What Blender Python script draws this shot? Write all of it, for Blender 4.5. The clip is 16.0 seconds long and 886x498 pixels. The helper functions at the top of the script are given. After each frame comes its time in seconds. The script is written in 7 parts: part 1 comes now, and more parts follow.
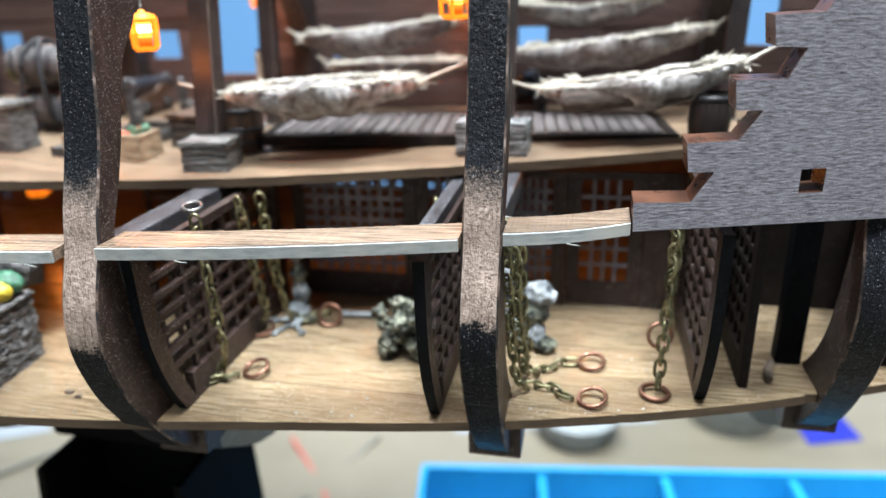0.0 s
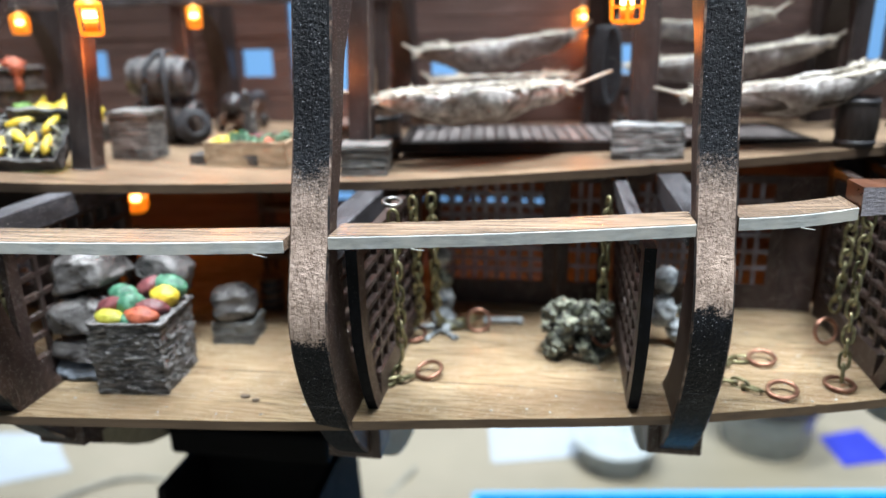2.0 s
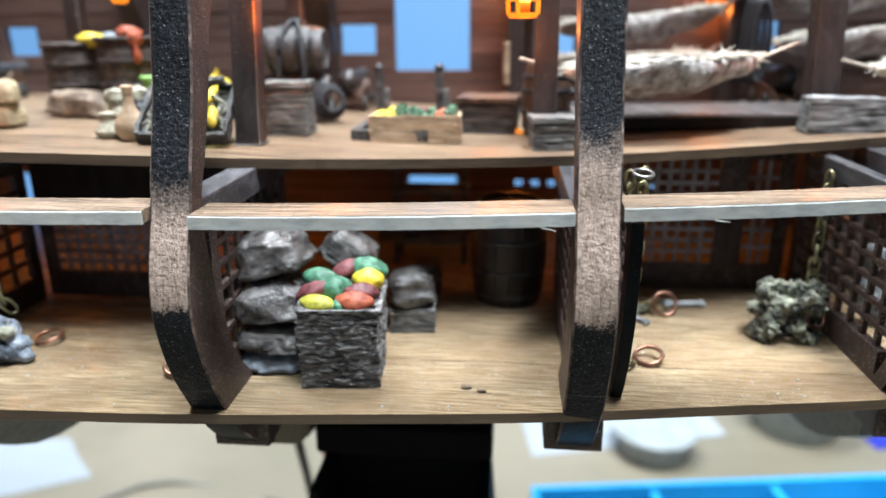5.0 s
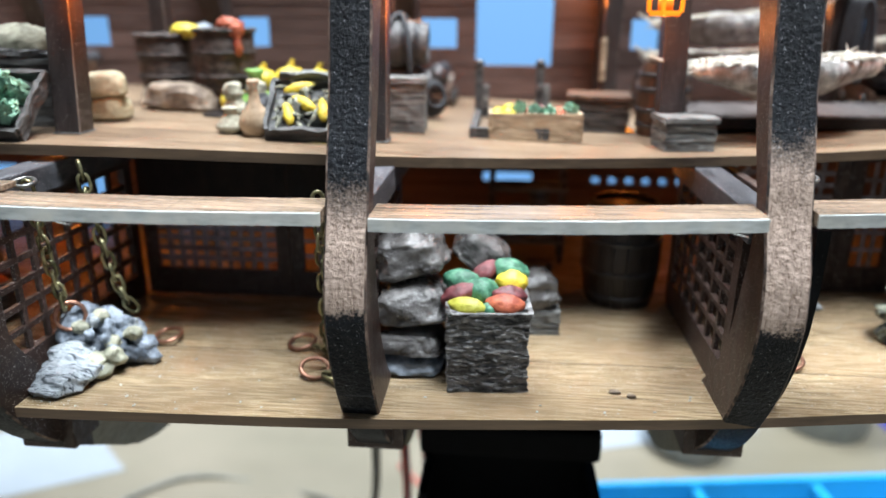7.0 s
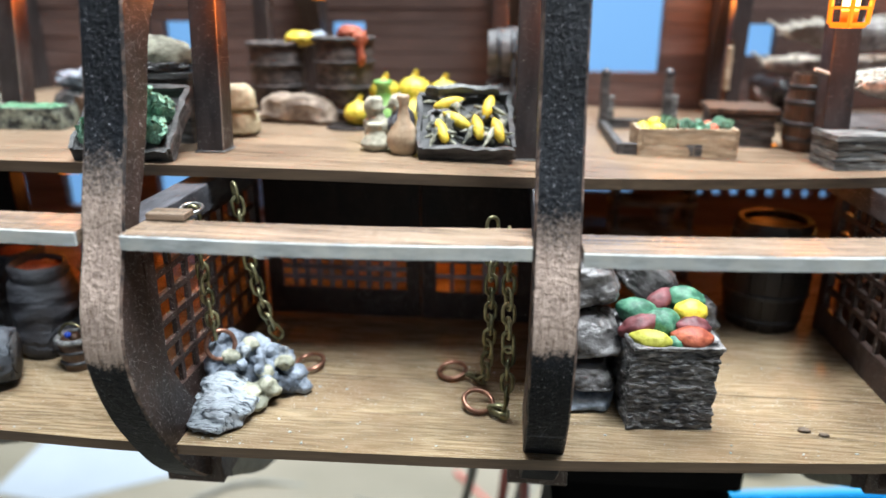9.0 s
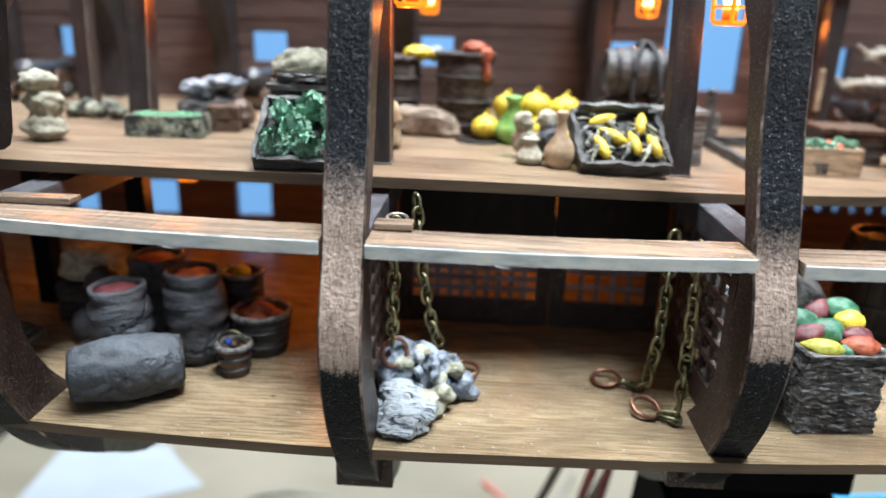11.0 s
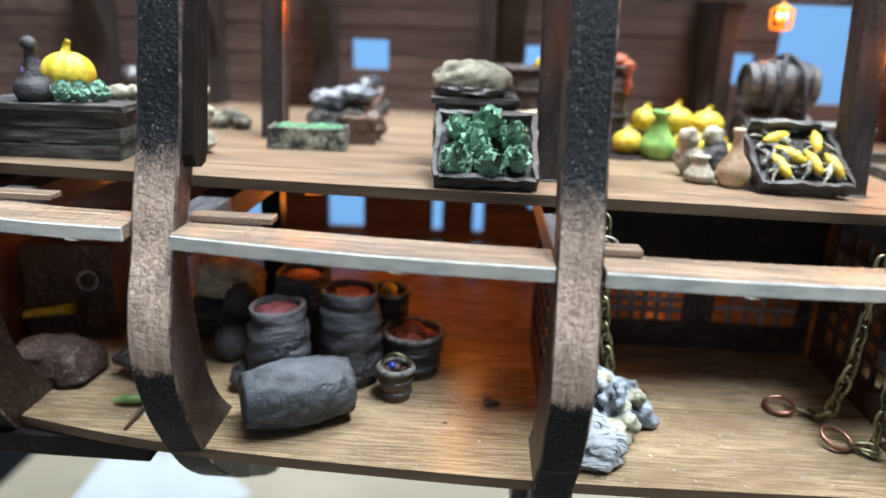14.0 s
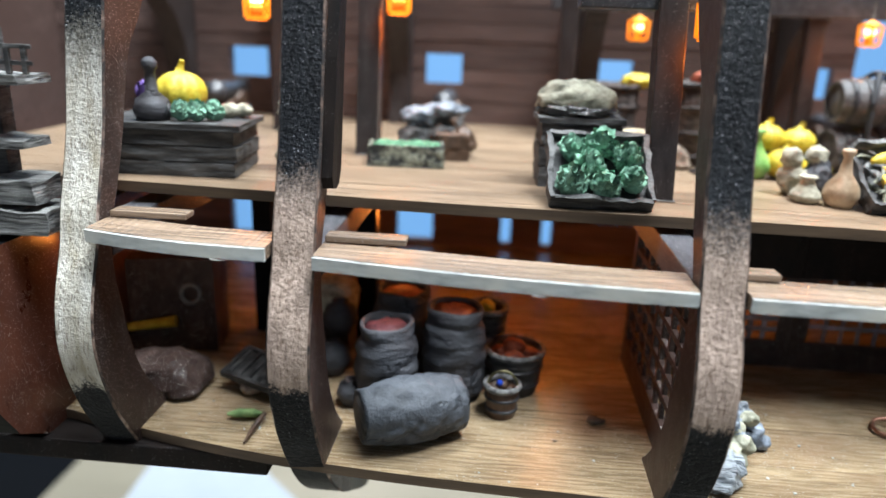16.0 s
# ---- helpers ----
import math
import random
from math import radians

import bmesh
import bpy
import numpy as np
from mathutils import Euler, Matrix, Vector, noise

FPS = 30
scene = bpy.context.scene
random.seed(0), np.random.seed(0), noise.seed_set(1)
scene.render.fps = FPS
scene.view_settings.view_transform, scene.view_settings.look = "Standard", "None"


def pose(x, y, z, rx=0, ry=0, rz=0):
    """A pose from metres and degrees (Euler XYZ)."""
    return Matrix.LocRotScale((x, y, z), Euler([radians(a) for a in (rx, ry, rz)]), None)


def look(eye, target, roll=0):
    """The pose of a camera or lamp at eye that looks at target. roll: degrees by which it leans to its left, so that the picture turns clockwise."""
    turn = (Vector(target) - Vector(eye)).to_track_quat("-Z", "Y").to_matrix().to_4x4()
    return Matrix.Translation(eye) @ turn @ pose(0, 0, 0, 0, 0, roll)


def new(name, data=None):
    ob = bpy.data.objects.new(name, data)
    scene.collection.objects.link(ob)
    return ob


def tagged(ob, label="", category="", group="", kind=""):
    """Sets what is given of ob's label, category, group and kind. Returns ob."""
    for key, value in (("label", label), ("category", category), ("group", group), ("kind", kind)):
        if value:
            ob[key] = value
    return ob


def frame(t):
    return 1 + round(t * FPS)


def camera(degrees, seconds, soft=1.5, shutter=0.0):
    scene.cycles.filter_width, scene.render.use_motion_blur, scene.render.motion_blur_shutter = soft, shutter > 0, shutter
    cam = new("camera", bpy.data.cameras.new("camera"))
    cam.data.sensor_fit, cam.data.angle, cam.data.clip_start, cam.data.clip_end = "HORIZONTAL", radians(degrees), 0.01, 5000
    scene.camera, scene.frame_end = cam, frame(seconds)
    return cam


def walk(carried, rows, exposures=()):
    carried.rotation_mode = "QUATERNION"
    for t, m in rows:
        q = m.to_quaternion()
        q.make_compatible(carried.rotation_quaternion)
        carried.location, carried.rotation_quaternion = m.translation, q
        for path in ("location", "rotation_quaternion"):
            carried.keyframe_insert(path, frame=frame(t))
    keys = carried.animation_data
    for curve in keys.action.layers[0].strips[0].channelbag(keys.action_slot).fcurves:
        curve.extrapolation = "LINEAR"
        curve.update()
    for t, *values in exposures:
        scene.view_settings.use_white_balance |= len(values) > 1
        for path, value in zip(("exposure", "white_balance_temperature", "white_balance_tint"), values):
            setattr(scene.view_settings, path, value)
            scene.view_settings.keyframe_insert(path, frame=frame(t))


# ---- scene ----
# A cutaway model of a wooden ship on a workbench. All sizes below are in centimetres; U turns them into metres.
U = 0.01
cam = camera(65.0, 16.0)
PATH = [
    (0, (2.138, 1.455, 6.869), (1.744, 3.282, 6.157), -1.5),
    (0.5, (1.139, 1.433, 6.644), (0.753, 3.269, 5.952), -1.7),
    (1, (0.092, 1.047, 6.211), (-0.273, 2.897, 5.542), -1.5),
    (1.5, (-0.728, 0.671, 6.083), (-1.066, 2.538, 5.45), -1.4),
    (2, (-1.641, 0.458, 6.233), (-1.95, 2.34, 5.629), -1.1),
    (2.5, (-2.624, 0.473, 6.101), (-2.906, 2.363, 5.51), -0.9),
    (3, (-3.201, 0.357, 6.062), (-3.451, 2.253, 5.474), -0.5),
    (3.5, (-4.503, 0.535, 5.903), (-4.745, 2.427, 5.304), -0.4),
    (3.7, (-4.778, 0.606, 5.92), (-5.004, 2.502, 5.324), -0.3),
    (5.8, (-7.349, 0.66, 5.626), (-7.524, 2.55, 4.996), -0.3),
    (6, (-7.601, 0.671, 5.653), (-7.773, 2.56, 5.021), -0.1),
    (6.5, (-8.487, 0.613, 5.71), (-8.651, 2.502, 5.074), 0.1),
    (7, (-8.957, 0.667, 5.814), (-9.116, 2.556, 5.176), 0.3),
    (7.5, (-9.482, 0.871, 5.748), (-9.647, 2.758, 5.105), 0.2),
    (8, (-10.424, 1.022, 5.975), (-10.585, 2.908, 5.327), 0.4),
    (8.5, (-10.723, 1.279, 6.155), (-10.887, 3.164, 5.506), 0.4),
    (9, (-11.615, 1.193, 6.098), (-11.8, 3.074, 5.444), 0.2),
    (9.5, (-12.254, 1.133, 6.018), (-12.452, 3.01, 5.357), 0.1),
    (9.7, (-12.589, 1.117, 6.056), (-12.799, 2.995, 5.401), 0.0),
    (11.8, (-16.008, 0.363, 6.206), (-16.045, 2.265, 5.587), 2.4),
    (12, (-16.175, 0.45, 6.222), (-16.214, 2.351, 5.602), 2.4),
    (12.5, (-16.635, 0.709, 6.039), (-16.684, 2.61, 5.42), 2.3),
    (13, (-17.234, 0.835, 6.196), (-17.294, 2.737, 5.579), 2.3),
    (13.5, (-17.63, 0.938, 6.222), (-17.703, 2.839, 5.605), 2.2),
    (14, (-17.962, 0.939, 6.21), (-18.052, 2.84, 5.595), 2.2),
    (14.5, (-18.501, 0.939, 6.348), (-18.606, 2.84, 5.736), 2.2),
    (15, (-18.826, 0.867, 6.346), (-18.942, 2.769, 5.737), 2.2),
    (15.5, (-19.037, 0.802, 6.337), (-19.166, 2.705, 5.733), 2.3),
    (16, (-19.519, 0.791, 6.403), (-19.66, 2.693, 5.8), 2.2),
]
walk(cam, [(t, look([U * v for v in eye], [U * v for v in target], roll)) for t, eye, target, roll in PATH])
cam.data.dof.use_dof, cam.data.dof.focus_distance, cam.data.dof.aperture_fstop = True, 10.2 * U, 13.0


# ---- light ----
def area_lamp(name, at, target, w, h, watts, color):
    d = bpy.data.lights.new(name, "AREA")
    d.shape, d.size, d.size_y, d.energy, d.color = "RECTANGLE", w * U, h * U, watts, color
    ob = new(name, d)
    ob.matrix_world = look([U * v for v in at], [U * v for v in target])
    return ob


world = bpy.data.worlds.new("room_air")
world.use_nodes = True
world.node_tree.nodes["Background"].inputs[0].default_value = (0.78, 0.85, 1.0, 1)
world.node_tree.nodes["Background"].inputs[1].default_value = 0.125
scene.world = world
area_lamp("ceiling_panel_lamp", (16, -3, 113), (-13, 13, 2), 55, 26, 43.0, (0.86, 0.935, 1.0))
area_lamp("ceiling_panel_lamp_mid", (-28, 34, 116), (-14, 12, 0), 60, 24, 27.0, (0.86, 0.945, 1.0))
area_lamp("ceiling_panel_lamp_far", (-55, 75, 118), (-36, 36, -18), 90, 50, 3.5, (0.93, 0.98, 1.0))


# ---- materials ----
def nodes_of(name):
    m = bpy.data.materials.new(name)
    m.use_nodes = True
    return m, m.node_tree.nodes, m.node_tree.links


def ramp(nodes, stops):
    r = nodes.new("ShaderNodeValToRGB")
    while len(r.color_ramp.elements) < len(stops):
        r.color_ramp.elements.new(0.5)
    for e, (p, c) in zip(r.color_ramp.elements, stops):
        e.position, e.color = p, (*c, 1)
    return r


def coords(nodes, links, scale, per_object=True):
    """Object coordinates in centimetres, stretched by scale, shifted from object to object."""
    tc, mu = nodes.new("ShaderNodeTexCoord"), nodes.new("ShaderNodeVectorMath")
    mu.operation, mu.inputs[1].default_value = "MULTIPLY", [v / U for v in scale]
    links.new(tc.outputs["Object"], mu.inputs[0])
    if not per_object:
        return mu.outputs[0]
    info, sh, ad = nodes.new("ShaderNodeObjectInfo"), nodes.new("ShaderNodeMath"), nodes.new("ShaderNodeVectorMath")
    sh.operation, sh.inputs[1].default_value = "MULTIPLY", 37.0
    links.new(info.outputs["Random"], sh.inputs[0])
    links.new(mu.outputs[0], ad.inputs[0])
    links.new(sh.outputs[0], ad.inputs[1])
    return ad.outputs[0]


def noise_at(nodes, links, vec, scale=1.0, detail=6.0, rough=0.6, warp=0.0):
    n = nodes.new("ShaderNodeTexNoise")
    n.inputs["Scale"].default_value, n.inputs["Detail"].default_value = scale, detail
    n.inputs["Roughness"].default_value, n.inputs["Distortion"].default_value = rough, warp
    links.new(vec, n.inputs["Vector"])
    return n.outputs["Fac"]


def mix(nodes, links, fac, a, b, how="MIX"):
    m = nodes.new("ShaderNodeMix")
    m.data_type, m.blend_type = "RGBA", how
    for sock, v in ((m.inputs[0], fac), (m.inputs[6], a), (m.inputs[7], b)):
        if isinstance(v, (int, float)):
            sock.default_value = v
        elif isinstance(v, tuple):
            sock.default_value = (*v, 1)
        else:
            links.new(v, sock)
    return m.outputs[2]


def surface(name, dark, light, grain=(3, 3, 3), stain=None, stain_scale=0.6, rough=0.6, metal=0.0, bump=0.3, dust=0.0, vary=0.12,
            warp=0.0, lo=0.3, hi=0.7, depth=0.02, shine=0.5, cracks=0.0, streak=0.0):
    """A material with grain of two colours, broad stains, pale dust and fine relief."""
    m, n, l = nodes_of(name)
    b = n["Principled BSDF"]
    vec = coords(n, l, grain)
    fac = noise_at(n, l, vec, 1.0, 7.0, 0.65, warp)
    r = ramp(n, [(lo, dark), (hi, light)])
    l.new(fac, r.inputs[0])
    col = r.outputs[0]
    plain = coords(n, l, (1, 1, 1))
    if streak:
        band = noise_at(n, l, coords(n, l, (0.22, 3.2, 3.2)), 1.0, 3.0, 0.5, 0.4)
        br = ramp(n, [(0.3, (1 - streak,) * 3), (0.7, (1 + 0.7 * streak,) * 3)])
        l.new(band, br.inputs[0])
        col = mix(n, l, 1.0, col, br.outputs[0], "MULTIPLY")
    if stain:
        sf = noise_at(n, l, plain, stain_scale, 4.0, 0.6)
        sr = ramp(n, [(0.42, (0, 0, 0)), (0.66, (1, 1, 1))])
        l.new(sf, sr.inputs[0])
        col = mix(n, l, sr.outputs[0], col, stain)
    if vary:
        info = n.new("ShaderNodeObjectInfo")
        vr = ramp(n, [(0, (1 - vary,) * 3), (1, (1 + vary,) * 3)])
        l.new(info.outputs["Random"], vr.inputs[0])
        col = mix(n, l, 1.0, col, vr.outputs[0], "MULTIPLY")
    if dust:
        df = noise_at(n, l, plain, 50.0, 2.0, 0.5)
        dr = ramp(n, [(0.705 - 0.05 * dust, (0, 0, 0)), (0.745 - 0.05 * dust, (1, 1, 1))])
        l.new(df, dr.inputs[0])
        dm = n.new("ShaderNodeMath")
        dm.operation, dm.inputs[1].default_value = "MULTIPLY", min(1.0, dust) * 0.75
        l.new(dr.outputs[0], dm.inputs[0])
        col = mix(n, l, dm.outputs[0], col, (0.72, 0.70, 0.67))
    if cracks:
        wob = n.new("ShaderNodeVectorMath")
        wob.operation, wob.inputs[2].default_value = "MULTIPLY_ADD", (0, 0, 0)
        wn = n.new("ShaderNodeTexNoise")
        wn.inputs["Scale"].default_value, wn.inputs["Detail"].default_value = 2.0, 4.0
        l.new(plain, wn.inputs["Vector"])
        wob.inputs[1].default_value = (0.9, 0.9, 0.9)
        l.new(wn.outputs["Color"], wob.inputs[0])
        l.new(plain, wob.inputs[2])
        vo = n.new("ShaderNodeTexVoronoi")
        vo.feature, vo.inputs["Scale"].default_value = "DISTANCE_TO_EDGE", cracks
        l.new(wob.outputs[0], vo.inputs["Vector"])
        cr = ramp(n, [(0.0, (0.5,) * 3), (0.03, (1, 1, 1))])
        l.new(vo.outputs["Distance"], cr.inputs[0])
        col = mix(n, l, 1.0, col, cr.outputs[0], "MULTIPLY")
        mm = n.new("ShaderNodeMath")
        mm.operation = "MULTIPLY"
        l.new(fac, mm.inputs[0])
        l.new(cr.outputs[0], mm.inputs[1])
        fac = mm.outputs[0]
    l.new(col, b.inputs["Base Color"])
    b.inputs["Metallic"].default_value = metal
    b.inputs["Specular IOR Level"].default_value = shine
    rr = ramp(n, [(0.2, (max(0.05, rough - 0.12),) * 3), (0.8, (min(1, rough + 0.12),) * 3)])
    l.new(fac, rr.inputs[0])
    l.new(rr.outputs[0], b.inputs["Roughness"])
    if bump:
        bn = n.new("ShaderNodeBump")
        bn.inputs["Strength"].default_value, bn.inputs["Distance"].default_value = bump, depth * U
        l.new(fac, bn.inputs["Height"])
        l.new(bn.outputs[0], b.inputs["Normal"])
    return m


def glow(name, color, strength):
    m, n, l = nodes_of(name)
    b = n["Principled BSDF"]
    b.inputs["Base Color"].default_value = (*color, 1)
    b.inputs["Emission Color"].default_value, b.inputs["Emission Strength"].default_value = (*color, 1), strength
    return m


def rib_edge(name):
    """The sharp corner of a painted frame: dark paint rubbed through to pale wood in places."""
    m, n, l = nodes_of(name)
    b = n["Principled BSDF"]
    f = noise_at(n, l, coords(n, l, (3, 3, 2.2)), 1.0, 8.0, 0.75)
    r = ramp(n, [(0.46, (0.012, 0.010, 0.010)), (0.56, (0.13, 0.085, 0.065)), (0.68, (0.40, 0.32, 0.27))])
    l.new(f, r.inputs[0])
    l.new(r.outputs[0], b.inputs["Base Color"])
    b.inputs["Roughness"].default_value = 0.7
    return m


def rib_paint(name, low, high, raw_dark=(0.26, 0.20, 0.163), raw_light=(0.47, 0.37, 0.31), black=(0.0045, 0.0055, 0.0075), soft=0.32, run=1.5, cross=15.0):
    """Black paint on the outer edge of a frame, with bare plywood left between the heights low and high; the upper end of the bare band is stippled."""
    m, n, l = nodes_of(name)
    b = n["Principled BSDF"]
    tc, sep = n.new("ShaderNodeTexCoord"), n.new("ShaderNodeSeparateXYZ")
    l.new(tc.outputs["Object"], sep.inputs[0])

    def math_node(op, a, c=None, d=None):
        k = n.new("ShaderNodeMath")
        k.operation = op
        for i, v in enumerate((a, c, d)):
            if v is None:
                continue
            if isinstance(v, (int, float)):
                k.inputs[i].default_value = v
            else:
                l.new(v, k.inputs[i])
        return k.outputs[0]
    broad = noise_at(n, l, coords(n, l, (2.2, 2.2, 1.7)), 1.0, 5.0, 0.65)
    stipple = noise_at(n, l, coords(n, l, (1, 1, 1)), 26.0, 3.0, 0.7)

    def step(height, width, wob, dots, sign):
        h = math_node("MULTIPLY_ADD", broad, wob * U, sep.outputs[2])
        h = math_node("MULTIPLY_ADD", stipple, dots * U, h)
        c = n.new("ShaderNodeMapRange")
        mid = height + 0.5 * (wob + dots)
        c.inputs[1].default_value, c.inputs[2].default_value = (mid - width) * U, (mid + width) * U
        c.inputs[3].default_value, c.inputs[4].default_value = (0, 1) if sign > 0 else (1, 0)
        l.new(h, c.inputs[0])
        return c.outputs[0]
    both = math_node("MULTIPLY", step(low, 0.05, 0.7, 0.5, 1), step(high, soft, 0.8, 1.1, -1))
    grain = noise_at(n, l, coords(n, l, (cross, cross, run)), 1.0, 5.0, 0.6)
    gr = ramp(n, [(0.3, raw_dark), (0.68, raw_light)])
    l.new(grain, gr.inputs[0])
    pore = noise_at(n, l, coords(n, l, (34, 34, 5.5)), 1.0, 2.0, 0.5)
    pr = ramp(n, [(0.32, (0.62, 0.58, 0.56)), (0.44, (1, 1, 1))])
    l.new(pore, pr.inputs[0])
    raw = mix(n, l, 1.0, gr.outputs[0], pr.outputs[0], "MULTIPLY")
    soil = ramp(n, [(0.3, (0.82, 0.8, 0.8)), (0.62, (1.06, 1.04, 1.02))])
    l.new(broad, soil.inputs[0])
    raw = mix(n, l, 1.0, raw, soil.outputs[0], "MULTIPLY")
    spk = noise_at(n, l, coords(n, l, (1, 1, 1)), 40.0, 2.0, 0.5)
    sr = ramp(n, [(0.66, (0, 0, 0)), (0.72, (1, 1, 1))])
    l.new(spk, sr.inputs[0])
    wear = noise_at(n, l, coords(n, l, (7, 7, 0.9)), 1.0, 8.0, 0.75)
    wr = ramp(n, [(0.42, black), (0.75, tuple(2.4 * v + 0.004 for v in black))])
    l.new(wear, wr.inputs[0])
    worn = mix(n, l, sr.outputs[0], wr.outputs[0], (0.30, 0.31, 0.33))
    l.new(mix(n, l, both, worn, raw), b.inputs["Base Color"])
    b.inputs["Specular IOR Level"].default_value = 0.12
    rr = ramp(n, [(0, (0.36,) * 3), (1, (0.8,) * 3)])
    l.new(both, rr.inputs[0])
    l.new(rr.outputs[0], b.inputs["Roughness"])
    bn = n.new("ShaderNodeBump")
    bn.inputs["Strength"].default_value, bn.inputs["Distance"].default_value = 1.0, 0.06 * U
    lumps = noise_at(n, l, coords(n, l, (12, 12, 13)), 1.0, 4.0, 0.7)
    l.new(math_node("ADD", math_node("MULTIPLY", pr.outputs[0], 0.25), lumps), bn.inputs["Height"])
    l.new(bn.outputs[0], b.inputs["Normal"])
    return m


M_FLOOR = surface("walnut_deck", (0.115, 0.080, 0.045), (0.40, 0.295, 0.175), (1.3, 19, 19), (0.215, 0.145, 0.082), 0.55, 0.27, bump=0.22, dust=1.25, vary=0.12, lo=0.3, hi=0.68, streak=0.22, shine=0.42)
M_DECKTOP = surface("brown_walnut_deck", (0.094, 0.062, 0.039), (0.335, 0.235, 0.152), (0.7, 20, 20), None, 0.4, 0.33, bump=0.35, dust=0.7, vary=0.13, lo=0.32, hi=0.66, streak=0.28, shine=0.5)
M_DECKEDGE = surface("deck_edge", (0.05, 0.03, 0.018), (0.13, 0.085, 0.05), (0.5, 6, 9), None, 1, 0.6, bump=0.3)
M_BROWN = surface("brown_stain", (0.018, 0.012, 0.0105), (0.074, 0.046, 0.038), (5.4, 5.4, 2.4), (0.026, 0.016, 0.0135), 0.7, 0.45, bump=0.7, dust=1.1, shine=0.25)
M_DARK = surface("black_brown_stain", (0.004, 0.0035, 0.0035), (0.018, 0.012, 0.01), (3, 3, 1.2), None, 1, 0.6, bump=0.4, dust=0.3, shine=0.15)
M_POST = surface("dark_stained_post", (0.010, 0.0085, 0.0085), (0.046, 0.038, 0.037), (5, 5, 1.0), (0.03, 0.021, 0.019), 0.8, 0.45, bump=0.4, dust=0.5, shine=0.25)
M_BLACK = surface("black_paint", (0.002, 0.0023, 0.003), (0.008, 0.009, 0.011), (5, 5, 2), None, 1, 0.55, bump=0.4, dust=0.15, shine=0.06)
M_HULL = surface("hull_plank_brown", (0.042, 0.0265, 0.023), (0.148, 0.097, 0.085), (0.6, 10, 10), (0.08, 0.049, 0.042), 0.4, 0.55, shine=0.3, bump=0.3, vary=0.3)
M_LEDGE = surface("walnut_ledge", (0.10, 0.068, 0.048), (0.34, 0.245, 0.17), (0.8, 22, 22), None, 0.8, 0.2, shine=0.9, bump=0.3, dust=0.7, lo=0.32, hi=0.66, streak=0.3)
M_WHITE = surface("raw_white_ply_edge", (0.25, 0.27, 0.265), (0.50, 0.525, 0.52), (3, 8, 14), (0.5, 0.5, 0.46), 1.5, 0.8, bump=0.4)
M_LATTICE = surface("grey_lattice", (0.075, 0.082, 0.10), (0.29, 0.305, 0.36), (5, 5, 5), (0.09, 0.085, 0.09), 1.2, 0.5, bump=0.3, dust=0.3, shine=0.3)
M_GREYPLY = surface("grey_purple_ply", (0.07, 0.066, 0.078), (0.38, 0.365, 0.41), (7, 7, 34), None, 1.6, 0.45, bump=0.9, dust=0.6, lo=0.3, hi=0.7, depth=0.03, shine=0.5)
M_STAND = surface("black_plastic", (0.0025, 0.0027, 0.003), (0.005, 0.0052, 0.006), (3, 3, 3), None, 1, 0.6, bump=0.05, shine=0.03)
M_BEAM = surface("grey_dry_beam", (0.012, 0.012, 0.014), (0.11, 0.112, 0.125), (7, 1.4, 7), (0.03, 0.03, 0.034), 0.9, 0.55, bump=0.6, dust=0.9, shine=0.3)
M_REDWOOD = surface("red_brown_edge", (0.03, 0.012, 0.007), (0.12, 0.048, 0.024), (2, 2, 6), None, 1, 0.3, bump=0.25)
M_REDBROWN = surface("red_brown_gloss", (0.035, 0.011, 0.007), (0.10, 0.035, 0.02), (2, 2, 1.2), (0.05, 0.018, 0.012), 0.7, 0.32, bump=0.4, dust=0.9, shine=0.4)
M_BENCH = surface("pale_bench_wood", (0.150, 0.130, 0.090), (0.190, 0.168, 0.120), (0.06, 0.7, 0.7), (0.23, 0.197, 0.145), 0.05, 0.55, bump=0.05, vary=0)
M_BLUE = surface("blue_plastic", (0.017, 0.29, 0.56), (0.022, 0.34, 0.63), (1, 1, 1), None, 1, 0.35, bump=0.02, vary=0)
M_WALL = surface("pale_wall_paint", (0.26, 0.27, 0.285), (0.31, 0.32, 0.335), (0.05, 0.05, 0.05), None, 1, 0.8, bump=0.03, vary=0)
M_KHAKI = surface("khaki_ply", (0.16, 0.145, 0.105), (0.30, 0.28, 0.215), (4, 4, 10), None, 1, 0.7, bump=0.3)
M_CHIP = rib_edge("chipped_edge")
M_CLEAR = surface("clear_plastic_sheen", (0.10, 0.12, 0.14), (0.34, 0.38, 0.42), (2, 2, 2), None, 1, 0.15, bump=0.2)
# the blue wall is no lamp; its lit look is given as emission
M_BACK = glow("glowing_blue_wall", (0.12, 0.27, 0.49), 0.85)


# ---- mesh tools ----
def part(name, bm, material, parent=None, label="", smooth=False):
    """Links a bmesh, built in centimetres, as one mesh object, under a thing or a part where one is given."""
    me = bpy.data.meshes.new(name)
    bmesh.ops.scale(bm, vec=(U, U, U), verts=bm.verts)
    bm.to_mesh(me)
    bm.free()
    for m in (material if isinstance(material, (list, tuple)) else [material]):
        me.materials.append(m)
    if smooth:
        for p in me.polygons:
            p.use_smooth = True
    ob = new(name, me)
    ob.parent = parent
    return tagged(ob, label)


def share(name, mesh, parent, at=(0, 0, 0), turn=(0, 0, 0), size=1.0):
    ob = new(name, mesh)
    ob.parent = parent
    ob.matrix_basis = pose(*[U * v for v in at], *turn) @ Matrix.Scale(size, 4)
    return ob


